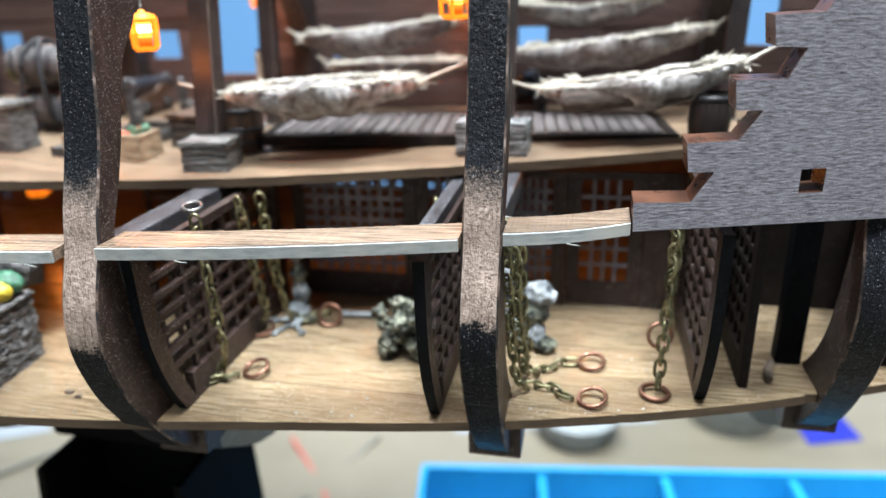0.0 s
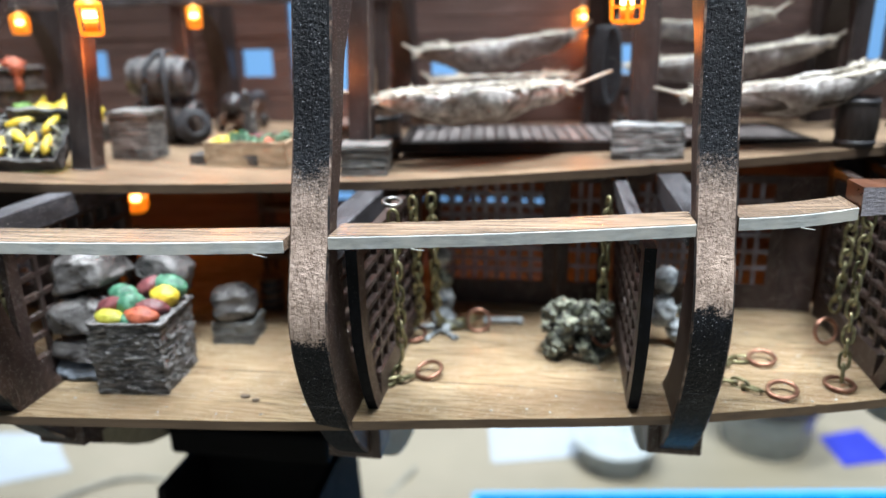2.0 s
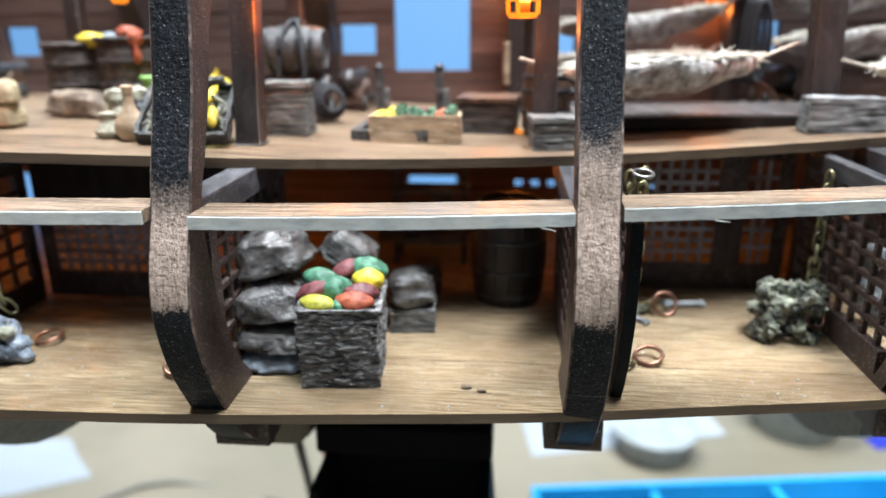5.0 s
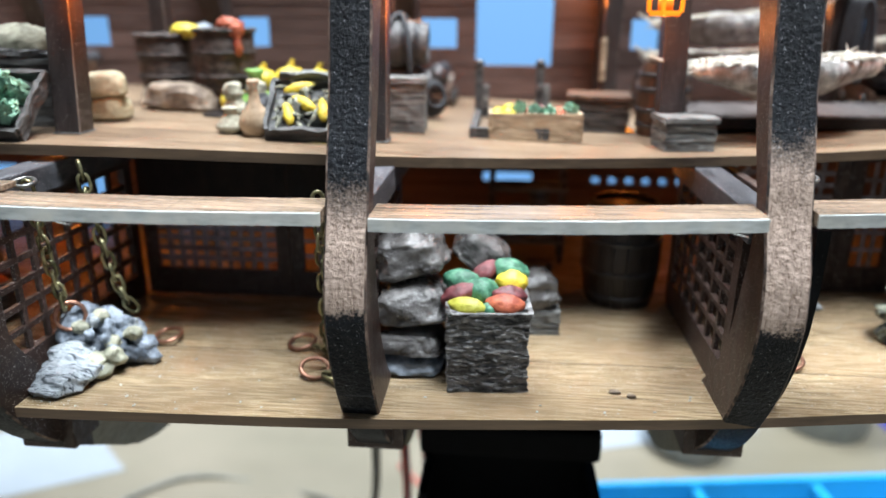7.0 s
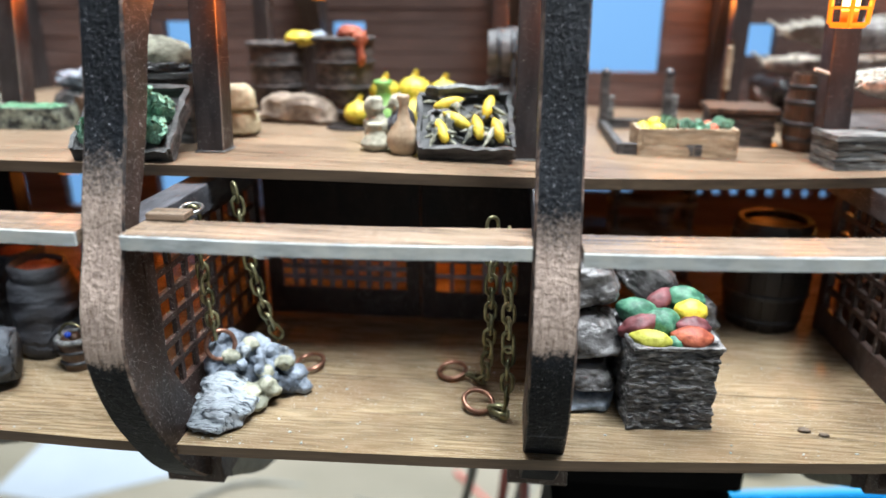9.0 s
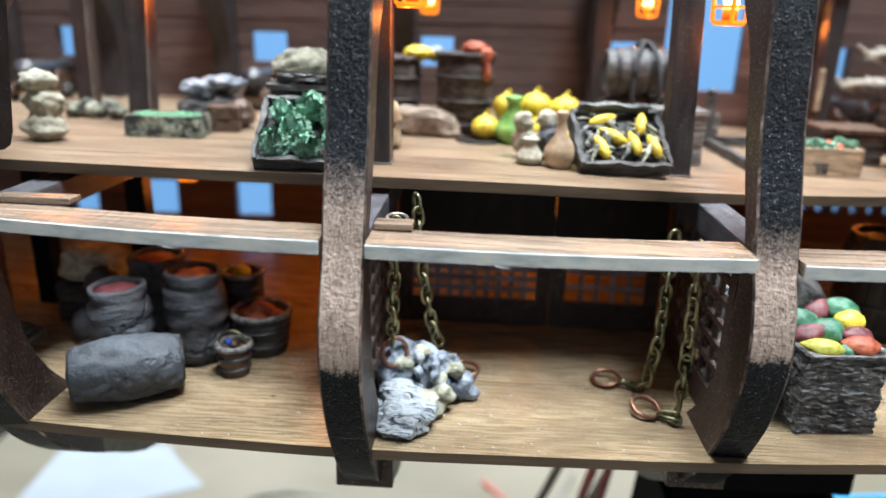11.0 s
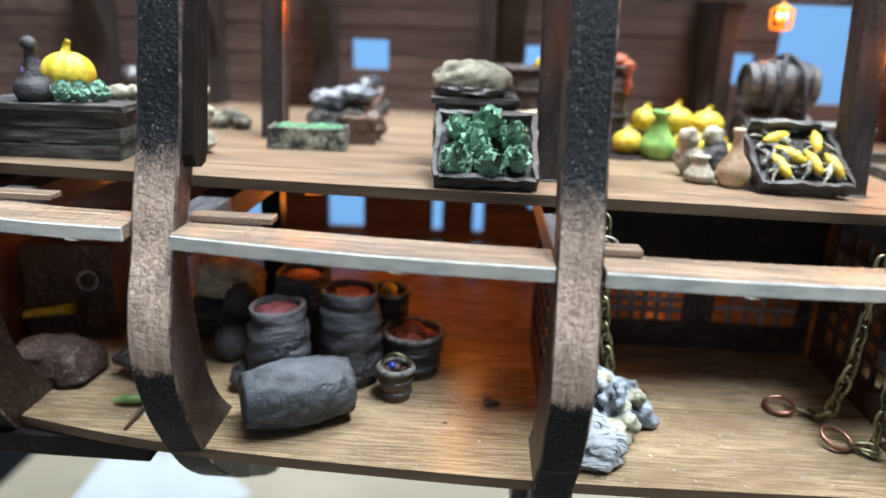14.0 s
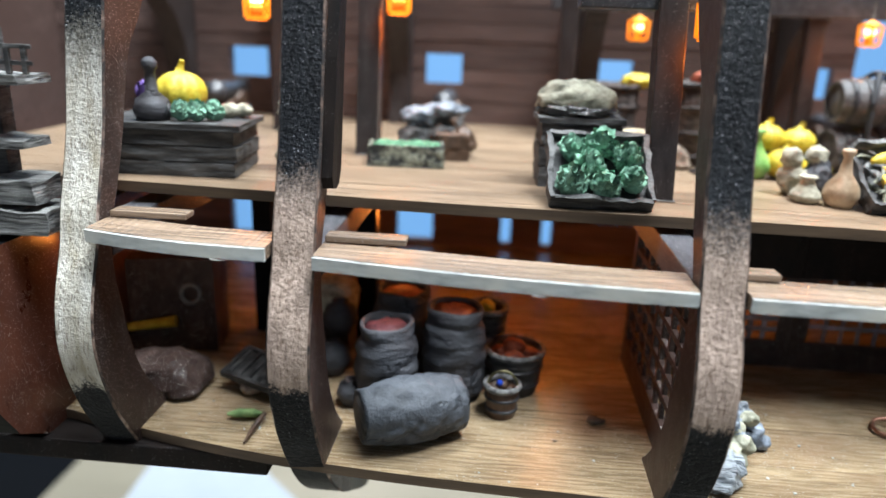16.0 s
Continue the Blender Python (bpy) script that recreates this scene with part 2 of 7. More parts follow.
def thing(name, label, category, at=(0, 0, 0), turn=(0, 0, 0), group="", kind=""):
    ob = new(name)
    ob.empty_display_size = U
    ob.matrix_basis = pose(*[U * v for v in at], *turn)
    return tagged(ob, label, category, group, kind)


def place(at, turn=(0, 0, 0)):
    return pose(*[U * v for v in at], *turn)


def box(bm, x0, x1, y0, y1, z0, z1, bevel=0.0, m=None, mat=0):
    r = bmesh.ops.create_cube(bm, size=1.0)
    vs = r["verts"]
    for v in vs:
        v.co = Vector(((x0 + x1) / 2 + v.co.x * (x1 - x0), (y0 + y1) / 2 + v.co.y * (y1 - y0), (z0 + z1) / 2 + v.co.z * (z1 - z0)))
    fs = {f for v in vs for f in v.link_faces}
    for f in fs:
        f.material_index = mat
    if bevel:
        es = list({e for v in vs for e in v.link_edges})
        bv = bmesh.ops.bevel(bm, geom=es, offset=bevel, segments=2, profile=0.6, affect="EDGES")
        vs = list({v for f in bv["faces"] for v in f.verts} | {v for v in vs if v.is_valid})
        for f in bv["faces"]:
            f.material_index = mat
    if m is not None:
        bmesh.ops.transform(bm, matrix=m, verts=vs)
    return vs


def prism(bm, outline, axis, a, b, mat=0, side_mat=None):
    """A flat outline (list of pairs) pushed along an axis from a to b: axis x takes (y, z), y takes (x, z), z takes (x, y)."""
    def put(p, d):
        return {"x": (d, p[0], p[1]), "y": (p[0], d, p[1]), "z": (p[0], p[1], d)}[axis]
    lo, hi = [bm.verts.new(put(p, a)) for p in outline], [bm.verts.new(put(p, b)) for p in outline]
    n = len(outline)
    faces = [bm.faces.new(lo), bm.faces.new(hi[::-1])]
    for f in faces:
        f.material_index = mat
    for i in range(n):
        f = bm.faces.new((lo[i], hi[i], hi[(i + 1) % n], lo[(i + 1) % n]))
        f.material_index = mat if side_mat is None else side_mat
        faces.append(f)
    bmesh.ops.recalc_face_normals(bm, faces=faces)
    return lo + hi


def lathe(bm, profile, seg=20, at=(0, 0, 0), m=None, mat=0):
    """Turns (radius, height) pairs round the z axis."""
    rings, made = [], []
    for r, z in profile:
        if r < 1e-4:
            rings.append([bm.verts.new((at[0], at[1], at[2] + z))])
        else:
            rings.append([bm.verts.new((at[0] + r * math.cos(2 * math.pi * i / seg), at[1] + r * math.sin(2 * math.pi * i / seg), at[2] + z)) for i in range(seg)])
        made += rings[-1]
    for p, q in zip(rings, rings[1:]):
        for i in range(seg):
            a, b, c, d = p[i % len(p)], p[(i + 1) % len(p)], q[(i + 1) % len(q)], q[i % len(q)]
            vs = list(dict.fromkeys((a, b, c, d)))
            if len(vs) > 2:
                f = bm.faces.new(vs)
                f.smooth, f.material_index = True, mat
    if m is not None:
        bmesh.ops.transform(bm, matrix=m, verts=made)
    return made


def tube(bm, path, radius, seg=8, closed=False, mat=0):
    """A round bar along a path of points; radius is one number or one for each point."""
    pts = [Vector(p) for p in path]
    n, rings = len(pts), []
    up = Vector((0.13, 0.21, 0.97))
    for i, p in enumerate(pts):
        t = (pts[(i + 1) % n] - pts[i - 1]) if closed else (pts[min(i + 1, n - 1)] - pts[max(i - 1, 0)])
        t.normalize()
        a = t.cross(up)
        a = a.normalized() if a.length > 1e-4 else t.orthogonal().normalized()
        b = t.cross(a)
        r = radius[i] if isinstance(radius, (list, tuple)) else radius
        rings.append([bm.verts.new(p + r * (math.cos(2 * math.pi * k / seg) * a + math.sin(2 * math.pi * k / seg) * b)) for k in range(seg)])
    for i in range(n if closed else n - 1):
        p, q = rings[i], rings[(i + 1) % n]
        for k in range(seg):
            f = bm.faces.new((p[k], p[(k + 1) % seg], q[(k + 1) % seg], q[k]))
            f.smooth, f.material_index = True, mat
    if not closed:
        bm.faces.new(rings[0])
        bm.faces.new(rings[-1][::-1])
    return [v for r in rings for v in r]


def blob(bm, at, size, rough=0.15, scale=1.5, level=3, seed=0, m=None, mat=0):
    """A lump: a ball stretched to size and roughened."""
    vs = bmesh.ops.create_icosphere(bm, subdivisions=level, radius=1.0)["verts"]
    for v in vs:
        d = 1 + rough * noise.fractal(v.co * scale + Vector((seed * 7.3, seed * 3.1, seed)), 0.9, 2.0, 3)
        v.co = Vector((v.co.x * size[0] * d, v.co.y * size[1] * d, v.co.z * size[2] * d))
        for f in v.link_faces:
            f.smooth, f.material_index = True, mat
    if m is not None:
        bmesh.ops.transform(bm, matrix=m, verts=vs)
    bmesh.ops.translate(bm, vec=at, verts=vs)
    return vs


def ruffle(bm, amount, scale, seed=0, verts=None):
    for v in (verts or bm.verts):
        o = noise.noise_vector(v.co * scale + Vector((seed * 5.1, seed * 2.7, seed)))
        v.co += amount * o


def along(table, x):
    """Linear value of a small table of (x, value) pairs."""
    if x <= table[0][0]:
        return table[0][1]
    for (a, p), (b, q) in zip(table, table[1:]):
        if x <= b:
            s = (x - a) / (b - a)
            return p + (q - p) * s
    return table[-1][1]


# ---- the ship's lines ----
HOLD_EDGE = [(-30, 11.6), (-24, 10.05), (-21.4, 9.7), (-16.8, 9.5), (-11.3, 9.66), (-5.7, 10.15), (-3, 10.6), (0, 11.05), (1.3, 11.35), (4.3, 12.2), (6.2, 12.95), (9, 14.2)]
DECK_EDGE = [(-30, 11.75), (-25, 11.6), (-22, 11.52), (-19, 11.52), (-16, 11.56), (-13.9, 11.66), (-12.4, 11.85), (-11, 12.2), (-9.6, 12.52), (-8.2, 12.98), (-6, 13.34), (-4.4, 13.6), (-3, 13.85), (-1, 14.24), (0, 14.42), (2, 14.86), (3.1, 15.18), (4.6, 15.66), (9, 17.3)]
FAR_WALL = [(-33, 20.0), (-28, 21.0), (-21, 21.4), (-14, 21.5), (-8, 21.7), (-2, 21.6), (3, 21.0), (9, 19.0)]


DECK_RISE = [(-33, 3.90), (-26, 3.83), (-22, 3.79), (-19, 3.75), (-16.5, 3.75), (-13.6, 3.69), (-11, 3.54), (-8, 3.40), (-5, 3.40), (-2, 3.50), (1, 3.63), (4.5, 3.77), (9, 3.93)]


def glide(table, x):
    """Smooth value of a small table of (x, value) pairs."""
    return sum(along(table, x + d) * w for d, w in ((-1.2, 0.2), (-0.6, 0.2), (0, 0.2), (0.6, 0.2), (1.2, 0.2)))


def sheer(x):
    """Height of the upper deck over the hold floor."""
    return glide(DECK_RISE, x)


RIBS = [  # left, right, front at z = 2, height of the bare wood
    ("G", -25.65, -25.07, 9.36, 1.15, 5.9), ("F", -22.46, -21.86, 9.0, 1.65, 4.3), ("E", -16.95, -16.38, 8.62, 1.83, 4.05), ("D", -11.29, -10.7, 9.12, 2.0, 3.4),
    ("A", -5.47, -4.86, 9.44, 1.85, 4.05), ("B", 0.42, 1.0, 10.3, 2.25, 4.1), ("C", 6.3, 6.88, 12.1, 9.0, 5.0)]
OUTER = [(-1.85, 2.62), (-1.45, 2.05), (-1.05, 1.58), (-0.7, 1.24), (-0.35, 0.97), (0.0, 0.74), (0.3, 0.56), (0.7, 0.34), (1.1, 0.18), (1.5, 0.06), (1.9, 0.0), (2.3, 0.03), (2.7, 0.13), (3.3, 0.36), (3.8, 0.48), (4.8, 0.82), (5.6, 0.98), (6.4, 1.13), (7.4, 1.33), (8.2, 1.53)]
INNER = [(8.2, 2.9), (7.4, 2.75), (6.9, 2.4), (6.4, 2.1), (6.05, 1.8), (5.6, 1.58), (4.8, 1.34), (4.0, 1.02), (3.5, 0.78), (2.95, 0.7), (2.3, 0.8), (1.6, 0.95), (1.1, 1.12), (0.6, 1.42), (0.25, 1.72), (0.0, 1.98), (-0.19, 2.05), (-0.19, 2.62)]


def rounded(pairs, n=4):
    """The same outline with points added along a smooth curve through the given ones."""
    out = []
    for i in range(len(pairs) - 1):
        p0, p1, p2, p3 = pairs[max(i - 1, 0)], pairs[i], pairs[i + 1], pairs[min(i + 2, len(pairs) - 1)]
        for k in range(n):
            t = k / n
            out.append(tuple(0.5 * (2 * b + (c - a) * t + (2 * a - 5 * b + 4 * c - d) * t * t + (3 * b - a - 3 * c + d) * t ** 3) for a, b, c, d in zip(p0, p1, p2, p3)))
    return out + [pairs[-1]]


def ship_frame(left, right, front, low, high, white):
    ob = thing("hull_frame", "cream-primed plywood hull frame with brown sides" if white else "curved plywood hull frame, black edge with bare wood band", "hull frame", group="frames of the hull")
    bm = bmesh.new()
    prism(bm, [(front + d, z) for z, d in rounded(OUTER)] + [(front + d, z) for z, d in rounded(INNER[:-1]) + INNER[-1:]], "x", left, right, 1, 1)
    for f in bm.faces:
        c = f.calc_center_median()
        if abs(f.normal.x) < 0.5 and c.y < front + 2.0 + 0.09 * max(0, c.z) and f.normal.y < -0.15:
            f.material_index = 0
    es = [e for e in bm.edges if len({f.material_index for f in e.link_faces}) == 2 and abs(e.link_faces[0].normal.dot(e.link_faces[1].normal)) < 0.3]
    cham = bmesh.ops.bevel(bm, geom=es, offset=0.028, segments=1, affect="EDGES")
    for f in cham["faces"]:
        f.material_index = 2
    if white:
        mat = rib_paint("cream_primer", low, high, (0.38, 0.345, 0.265), (0.70, 0.69, 0.63), soft=0.5, run=0.3, cross=4.5)
    else:
        mat = rib_paint("frame_paint", low, high)
    part("frame_board", bm, [mat, M_BROWN, M_CHIP], ob)
    if not white:
        bm = bmesh.new()
        z = 0.72 if left > 0 else 0.48
        y = front + along(OUTER, z)
        box(bm, left + 0.02, right - 0.02, y - 0.006, y + 0.1, z - 0.012, z + 0.008)
        part("seam", bm, M_BEAM, ob, "pale scored seam")
    # the cross timber under the hold, and the khaki lower part of the frame that runs down to the keel
    if left > -20:
        bm = bmesh.new()
        box(bm, left - 0.2, right + 0.2, front + 1.85, front + 2.6, -1.4, -0.19, 0.03)
        part("cross_timber", bm, M_BROWN, ob)
    bm = bmesh.new()
    prism(bm, [(front + d, z) for d, z in ((2.62, -0.19), (2.62, -1.85), (2.94, -2.06), (3.5, -2.45), (4.1, -2.8), (4.8, -3.05), (5.6, -3.2), (6.2, -3.25), (6.2, -0.19))], "x", left + 0.004, right - 0.004)
    part("floor_timber", bm, M_KHAKI, ob, "pale khaki lower part towards the keel")
    return ob


for _, left, right, front, low, high in RIBS:
    ship_frame(left, right, front, low, high, left < -25)

ob = thing("frame_batten", "thin dark batten fixed along the side of a hull frame", "batten")
bm = bmesh.new()
prism(bm, [(9.8, 4.45), (9.86, 4.29), (10.02, 4.25), (10.2, 4.3), (10.28, 4.5), (10.62, 6.4), (10.85, 7.3), (10.5, 7.3), (10.12, 6.0)], "x", -21.855, -21.7)
ruffle(bm, 0.015, 4)
part("batten_board", bm, M_DARK, ob)


# ---- decks ----
def planked_deck(name, label, edge, back, top, thick, width, lift, x0, x1, rnd):
    """A deck of narrow planks that run along the ship, cut to the curve of its edge."""
    rng = random.Random(rnd)
    deck = thing(name, label, "deck", kind="structure")
    xs = [x0 + (x1 - x0) * i / 200 for i in range(201)]
    low = min(glide(edge, x) for x in xs)
    y = low
    while y < 24:
        bm = bmesh.new()
        lo, hi = [], []
        drop = rng.uniform(0, 0.012)
        for x in xs:
            e, b = glide(edge, x), along(back, x)
            a, c = max(y, e), min(max(y + width, e), b)
            if y <= low + 0.001:
                a = e
            a = min(a, b)
            if c - a < 0.01:
                if lo:
                    break
                continue
            z = top + (lift(x) if lift else 0) - drop
            lo.append((x, a, z))
            hi.append((x, c - 0.012, z))
        runs = [(lo, hi)]
        for a, c in runs:
            if len(a) < 2:
                continue
            n = len(a)
            ta, tb = [bm.verts.new(p) for p in a], [bm.verts.new(p) for p in c]
            ba, bb = [bm.verts.new((p[0], p[1], p[2] - thick)) for p in a], [bm.verts.new((p[0], p[1], p[2] - thick)) for p in c]
            for i in range(n - 1):
                bm.faces.new((ta[i], ta[i + 1], tb[i + 1], tb[i]))
                bm.faces.new((ba[i], bb[i], bb[i + 1], ba[i + 1]))
                f = bm.faces.new((ta[i], ba[i], ba[i + 1], ta[i + 1]))
                f.material_index = 1
                bm.faces.new((tb[i], tb[i + 1], bb[i + 1], bb[i]))
            bm.faces.new((ta[0], tb[0], bb[0], ba[0]))
            bm.faces.new((ta[-1], ba[-1], bb[-1], tb[-1]))
            part("plank", bm, [M_DECKTOP if lift else M_FLOOR, M_DECKEDGE], deck)
            bm = bmesh.new()
        bm.free()
        y += width
    return deck


planked_deck("floor_hold", "light walnut planked hold floor with white dust", HOLD_EDGE, FAR_WALL, 0.0, 0.17, 1.15, None, -29, 8.5, 3)
planked_deck("floor_gun_deck", "brown walnut planked upper deck with cut edge", DECK_EDGE, FAR_WALL, 0.0, 0.18, 1.0, sheer, -30, 8.5, 4)


# ---- ledge boards between the frames ----
def ledge(a, b, ya, yb, za, zb, rnd):
    ob = thing("ledge_board", "walnut ledge board with raw white front edge", "ledge", group="ledge boards between frames")
    rng = random.Random(rnd)
    n = 70
    pts = []
    for i in range(n + 1):
        s = i / n
        x, y, z = a + (b - a) * s, ya + (yb - ya) * s - 0.10 * math.sin(math.pi * s), za + (zb - za) * s
        pts.append((x, y, z + 0.003 * rng.uniform(-1, 1)))
    def strip(d0, d1, z0, z1, mat, name, label=""):
        bm = bmesh.new()
        ring = [[bm.verts.new((x, y + dy, z + dz)) for dy, dz in ((d0, z0), (d1, z0), (d1, z1), (d0, z1))] for x, y, z in pts]
        for p, q in zip(ring, ring[1:]):
            for k in range(4):
                bm.faces.new((p[k], p[(k + 1) % 4], q[(k + 1) % 4], q[k]))
        bm.faces.new(ring[0][::-1])
        bm.faces.new(ring[-1])
        bmesh.ops.recalc_face_normals(bm, faces=bm.faces)
        return part(name, bm, mat, ob, label)
    strip(0.04, 0.74, 0.02, 0.2, M_LEDGE, "board")
    strip(0.0, 0.05, 0.01, 0.185, M_WHITE, "front_edge", "raw white plywood edge")
    if a < -11.5:
        bm = bmesh.new()
        box(bm, a + 0.02, a + (0.55 if a > -17 else 1.15), ya + 0.62, ya + 0.92, za + 0.21, za + 0.3, 0.02)
        part("end_block", bm, M_LEDGE, ob)
    # torn splinters hang from the lower edge
    for _ in range(1):
        bm = bmesh.new()
        s = rng.random() * 0.95
        x, y, z = pts[int(s * n)]
        tube(bm, [(x, y, z), (x + 0.1, y - 0.005, z - 0.015), (x + 0.2, y + 0.005, z - 0.01 - 0.04 * rng.random())], [0.010, 0.008, 0.003], 4)
        part("splinter", bm, M_WHITE, ob)
    return ob


LEDGES = [(-25.05, -22.48, 9.42, 9.2, 3.45, 3.4), (-21.84, -16.97, 9.16, 8.9, 3.34, 3.27), (-16.36, -11.31, 8.86, 9.27, 3.26, 3.16),
          (-10.68, -5.49, 9.3, 9.57, 3.09, 3.16), (-4.84, 0.40, 9.68, 10.5, 3.2, 3.3), (1.02, 2.79, 10.66, 11.17, 3.36, 3.43)]
for k, row in enumerate(LEDGES):
    ledge(*row, 20 + k)


# ---- cross beams from the frames to the upper deck ----
def cross_beam(x0, x1, y0, y1, z0, z1, dark=True):
    ob = thing("cross_beam", "dark weathered cross beam under the upper deck", "beam", group="cross beams")
    bm = bmesh.new()
    box(bm, x0, x1, y0, y1, z0, z1, 0.03)
    part("beam_board", bm, M_BEAM if dark else M_BROWN, ob)
    return ob


for x0, x1, y0 in ((-25.62, -25.13, 10.2), (-22.43, -21.89, 9.9), (-16.92, -16.41, 9.3), (-11.26, -10.77, 9.9), (-5.47, -4.96, 10.3), (0.39, 0.88, 11.15)):
    cross_beam(x0, x1, y0, 15.0, min(3.45, sheer(x0) - 0.19) - 0.45, min(3.45, sheer(x0) - 0.19))
cross_beam(-0.45, -0.2, 11.2, 15.0, 2.95, 3.3)


# ---- lattice bulkheads ----
def lattice_panel(name, label, axis, at, a0, a1, z0, z1, na, nz, thick=0.16, border=0.28, bar=0.11, curve=None, head=None):
    """A framed panel pierced by a grid of square holes. axis x: the panel stands across the ship at x = at, from y a0 to a1;
    curve: how far its front edge leaves a0, height by height."""
    ob = thing(name, label, "panel", group="lattice panels in the hold")
    def board(p0, p1, q0, q1, t, mat, nm):
        bm = bmesh.new()
        if axis == "x":
            box(bm, at - t / 2, at + t / 2, p0, p1, q0, q1, 0.012)
        else:
            box(bm, p0, p1, at - t / 2, at + t / 2, q0, q1, 0.012)
        part(nm, bm, mat, ob)
    def front(z):
        return a0 + (along(curve, z) if curve else 0)
    w0, w1 = z0 + (0.55 if axis == "x" else 0.6), head or z1 - border * 0.6
    if curve:
        bm = bmesh.new()
        hs = [z0 + (z1 - z0) * i / 10 for i in range(11)]
        prism(bm, [(front(z), z) for z in hs] + [(front(z) + border * 1.2, z) for z in hs[::-1]], "x", at - thick / 2, at + thick / 2, 1)
        for f in bm.faces:
            if f.normal.y < -0.5:
                f.material_index = 0
        part("front_stile", bm, [M_BLACK, M_BROWN], ob)
    else:
        board(a0, a0 + border, w0, w1, thick, M_BROWN, "stile")
    board(a1 - border, a1, w0, w1, thick, M_BROWN, "stile")
    board(front(z0) + (border if curve else 0), a1, z0, w0, thick, M_BROWN, "bottom_rail")
    board(front(z1) + (border if curve else 0), a1, w1, z1, thick, M_DARK if head else M_BROWN, "top_rail")
    u0, u1 = a0 + border, a1 - border
    for i in range(1 if not curve else 2, na):
        c = u0 + (u1 - u0) * i / na
        board(c - bar / 2, c + bar / 2, w0, w1, thick * 0.55, M_BROWN if axis == "x" else M_LATTICE, "upright_bar")
    for i in range(1, nz):
        c = w0 + (w1 - w0) * i / nz
        board(front(c) + (border * 1.1 if curve else border), u1, c - bar / 2, c + bar / 2, thick * 0.65, M_BROWN if axis == "x" else M_LATTICE, "cross_bar")
    return ob


BOW = [(0, 0.75), (0.4, 0.5), (0.9, 0.28), (1.5, 0.1), (2.2, 0.02), (3.2, 0.0)]
EDGED, PLAIN = "brown lattice bulkhead with black front edge", "dark brown lattice bulkhead behind a hull frame"
lattice_panel("cell_bulkhead", EDGED, "x", -4.6, 9.98, 15.2, 0.0, 3.1, 9, 7, 0.18, 0.3, 0.1, BOW)
lattice_panel("cell_bulkhead", EDGED, "x", -0.2, 10.55, 15.6, 0.0, 3.1, 9, 7, 0.18, 0.3, 0.1, BOW)
lattice_panel("cell_bulkhead", EDGED, "x", 4.25, 11.75, 16.0, 0.0, 3.3, 7, 7, 0.18, 0.3, 0.1, BOW)
lattice_panel("cell_bulkhead", PLAIN, "x", -5.3, 10.75, 14.8, 0.0, 3.0, 7, 6, 0.14)
lattice_panel("cell_bulkhead", PLAIN, "x", -11.0, 10.45, 14.2, 0.0, 3.0, 7, 6, 0.14)
lattice_panel("cell_bulkhead", PLAIN, "x", -16.65, 9.7, 14.2, 0.0, 3.0, 8, 6, 0.14)
for x0, x1, y, nn in ((-4.5, -1.56, 15.85, 9), (-1.55, -0.32, 15.85, 3), (-0.05, 1.75, 16.0, 7), (1.76, 3.4, 16.1, 4), (-16.55, -13.36, 14.35, 10), (-13.35, -11.1, 14.35, 5)):
    lattice_panel("cell_back_wall", "grey lattice back wall of the cell", "y", y, x0, x1, 0.0, 3.1 if x0 > -9 else 3.5, nn, (9 if nn > 5 else 6) if x0 > -9 else (6 if nn > 5 else 4), 0.06, 0.3, 0.1 if nn > 5 else 0.085, head=None if x0 > -9 else 1.95)
ob = thing("cell_back_board", "plain dark board at the end of the cell back wall", "panel")
bm = bmesh.new()
box(bm, 3.405, 4.13, 16.05, 16.15, 0.0, 3.1, 0.01)
part("board", bm, M_BROWN, ob)


# ---- far side of the hull ----
PORTS = [(-27.4, -26.3, 4.9, 5.72), (-21.75, -20.7, 4.9, 5.72), (-16.8, -15.85, 4.9, 5.72), (-11.4, -10.35, 4.9, 5.72), (-9.8, -7.6, 4.42, 7.6), (-5.4, -4.6, 4.9, 5.72), (0.1, 0.9, 4.9, 5.72), (5.6, 6.4, 5.3, 7.1)]
LOW_PORTS = [(-31.9, -31.3, 0.15, 1.25), (-27.6, -26.8, 0.15, 1.25), (-25.5, -24.3, 0.15, 1.25), (-22.5, -21.4, 0.15, 1.25), (-19.3, -19.0, 0.15, 1.25), (-18.05, -17.75, 0.15, 1.25), (-9.5, -8.0, 0.95, 1.25)]
LOW_PORTS += [(-17.3 + 0.45 * k, -17.3 + 0.45 * k + 0.3, z, z + 0.3) for k in range(2, 5) for z in (0.95,)]
LOW_PORTS += [(-6.2 + 0.5 * k, -6.2 + 0.5 * k + 0.24, 0.95, 1.15) for k in range(9)]
wall = thing("wall_far_side", "brown planked inner hull side with square gun ports", "hull wall", kind="structure")


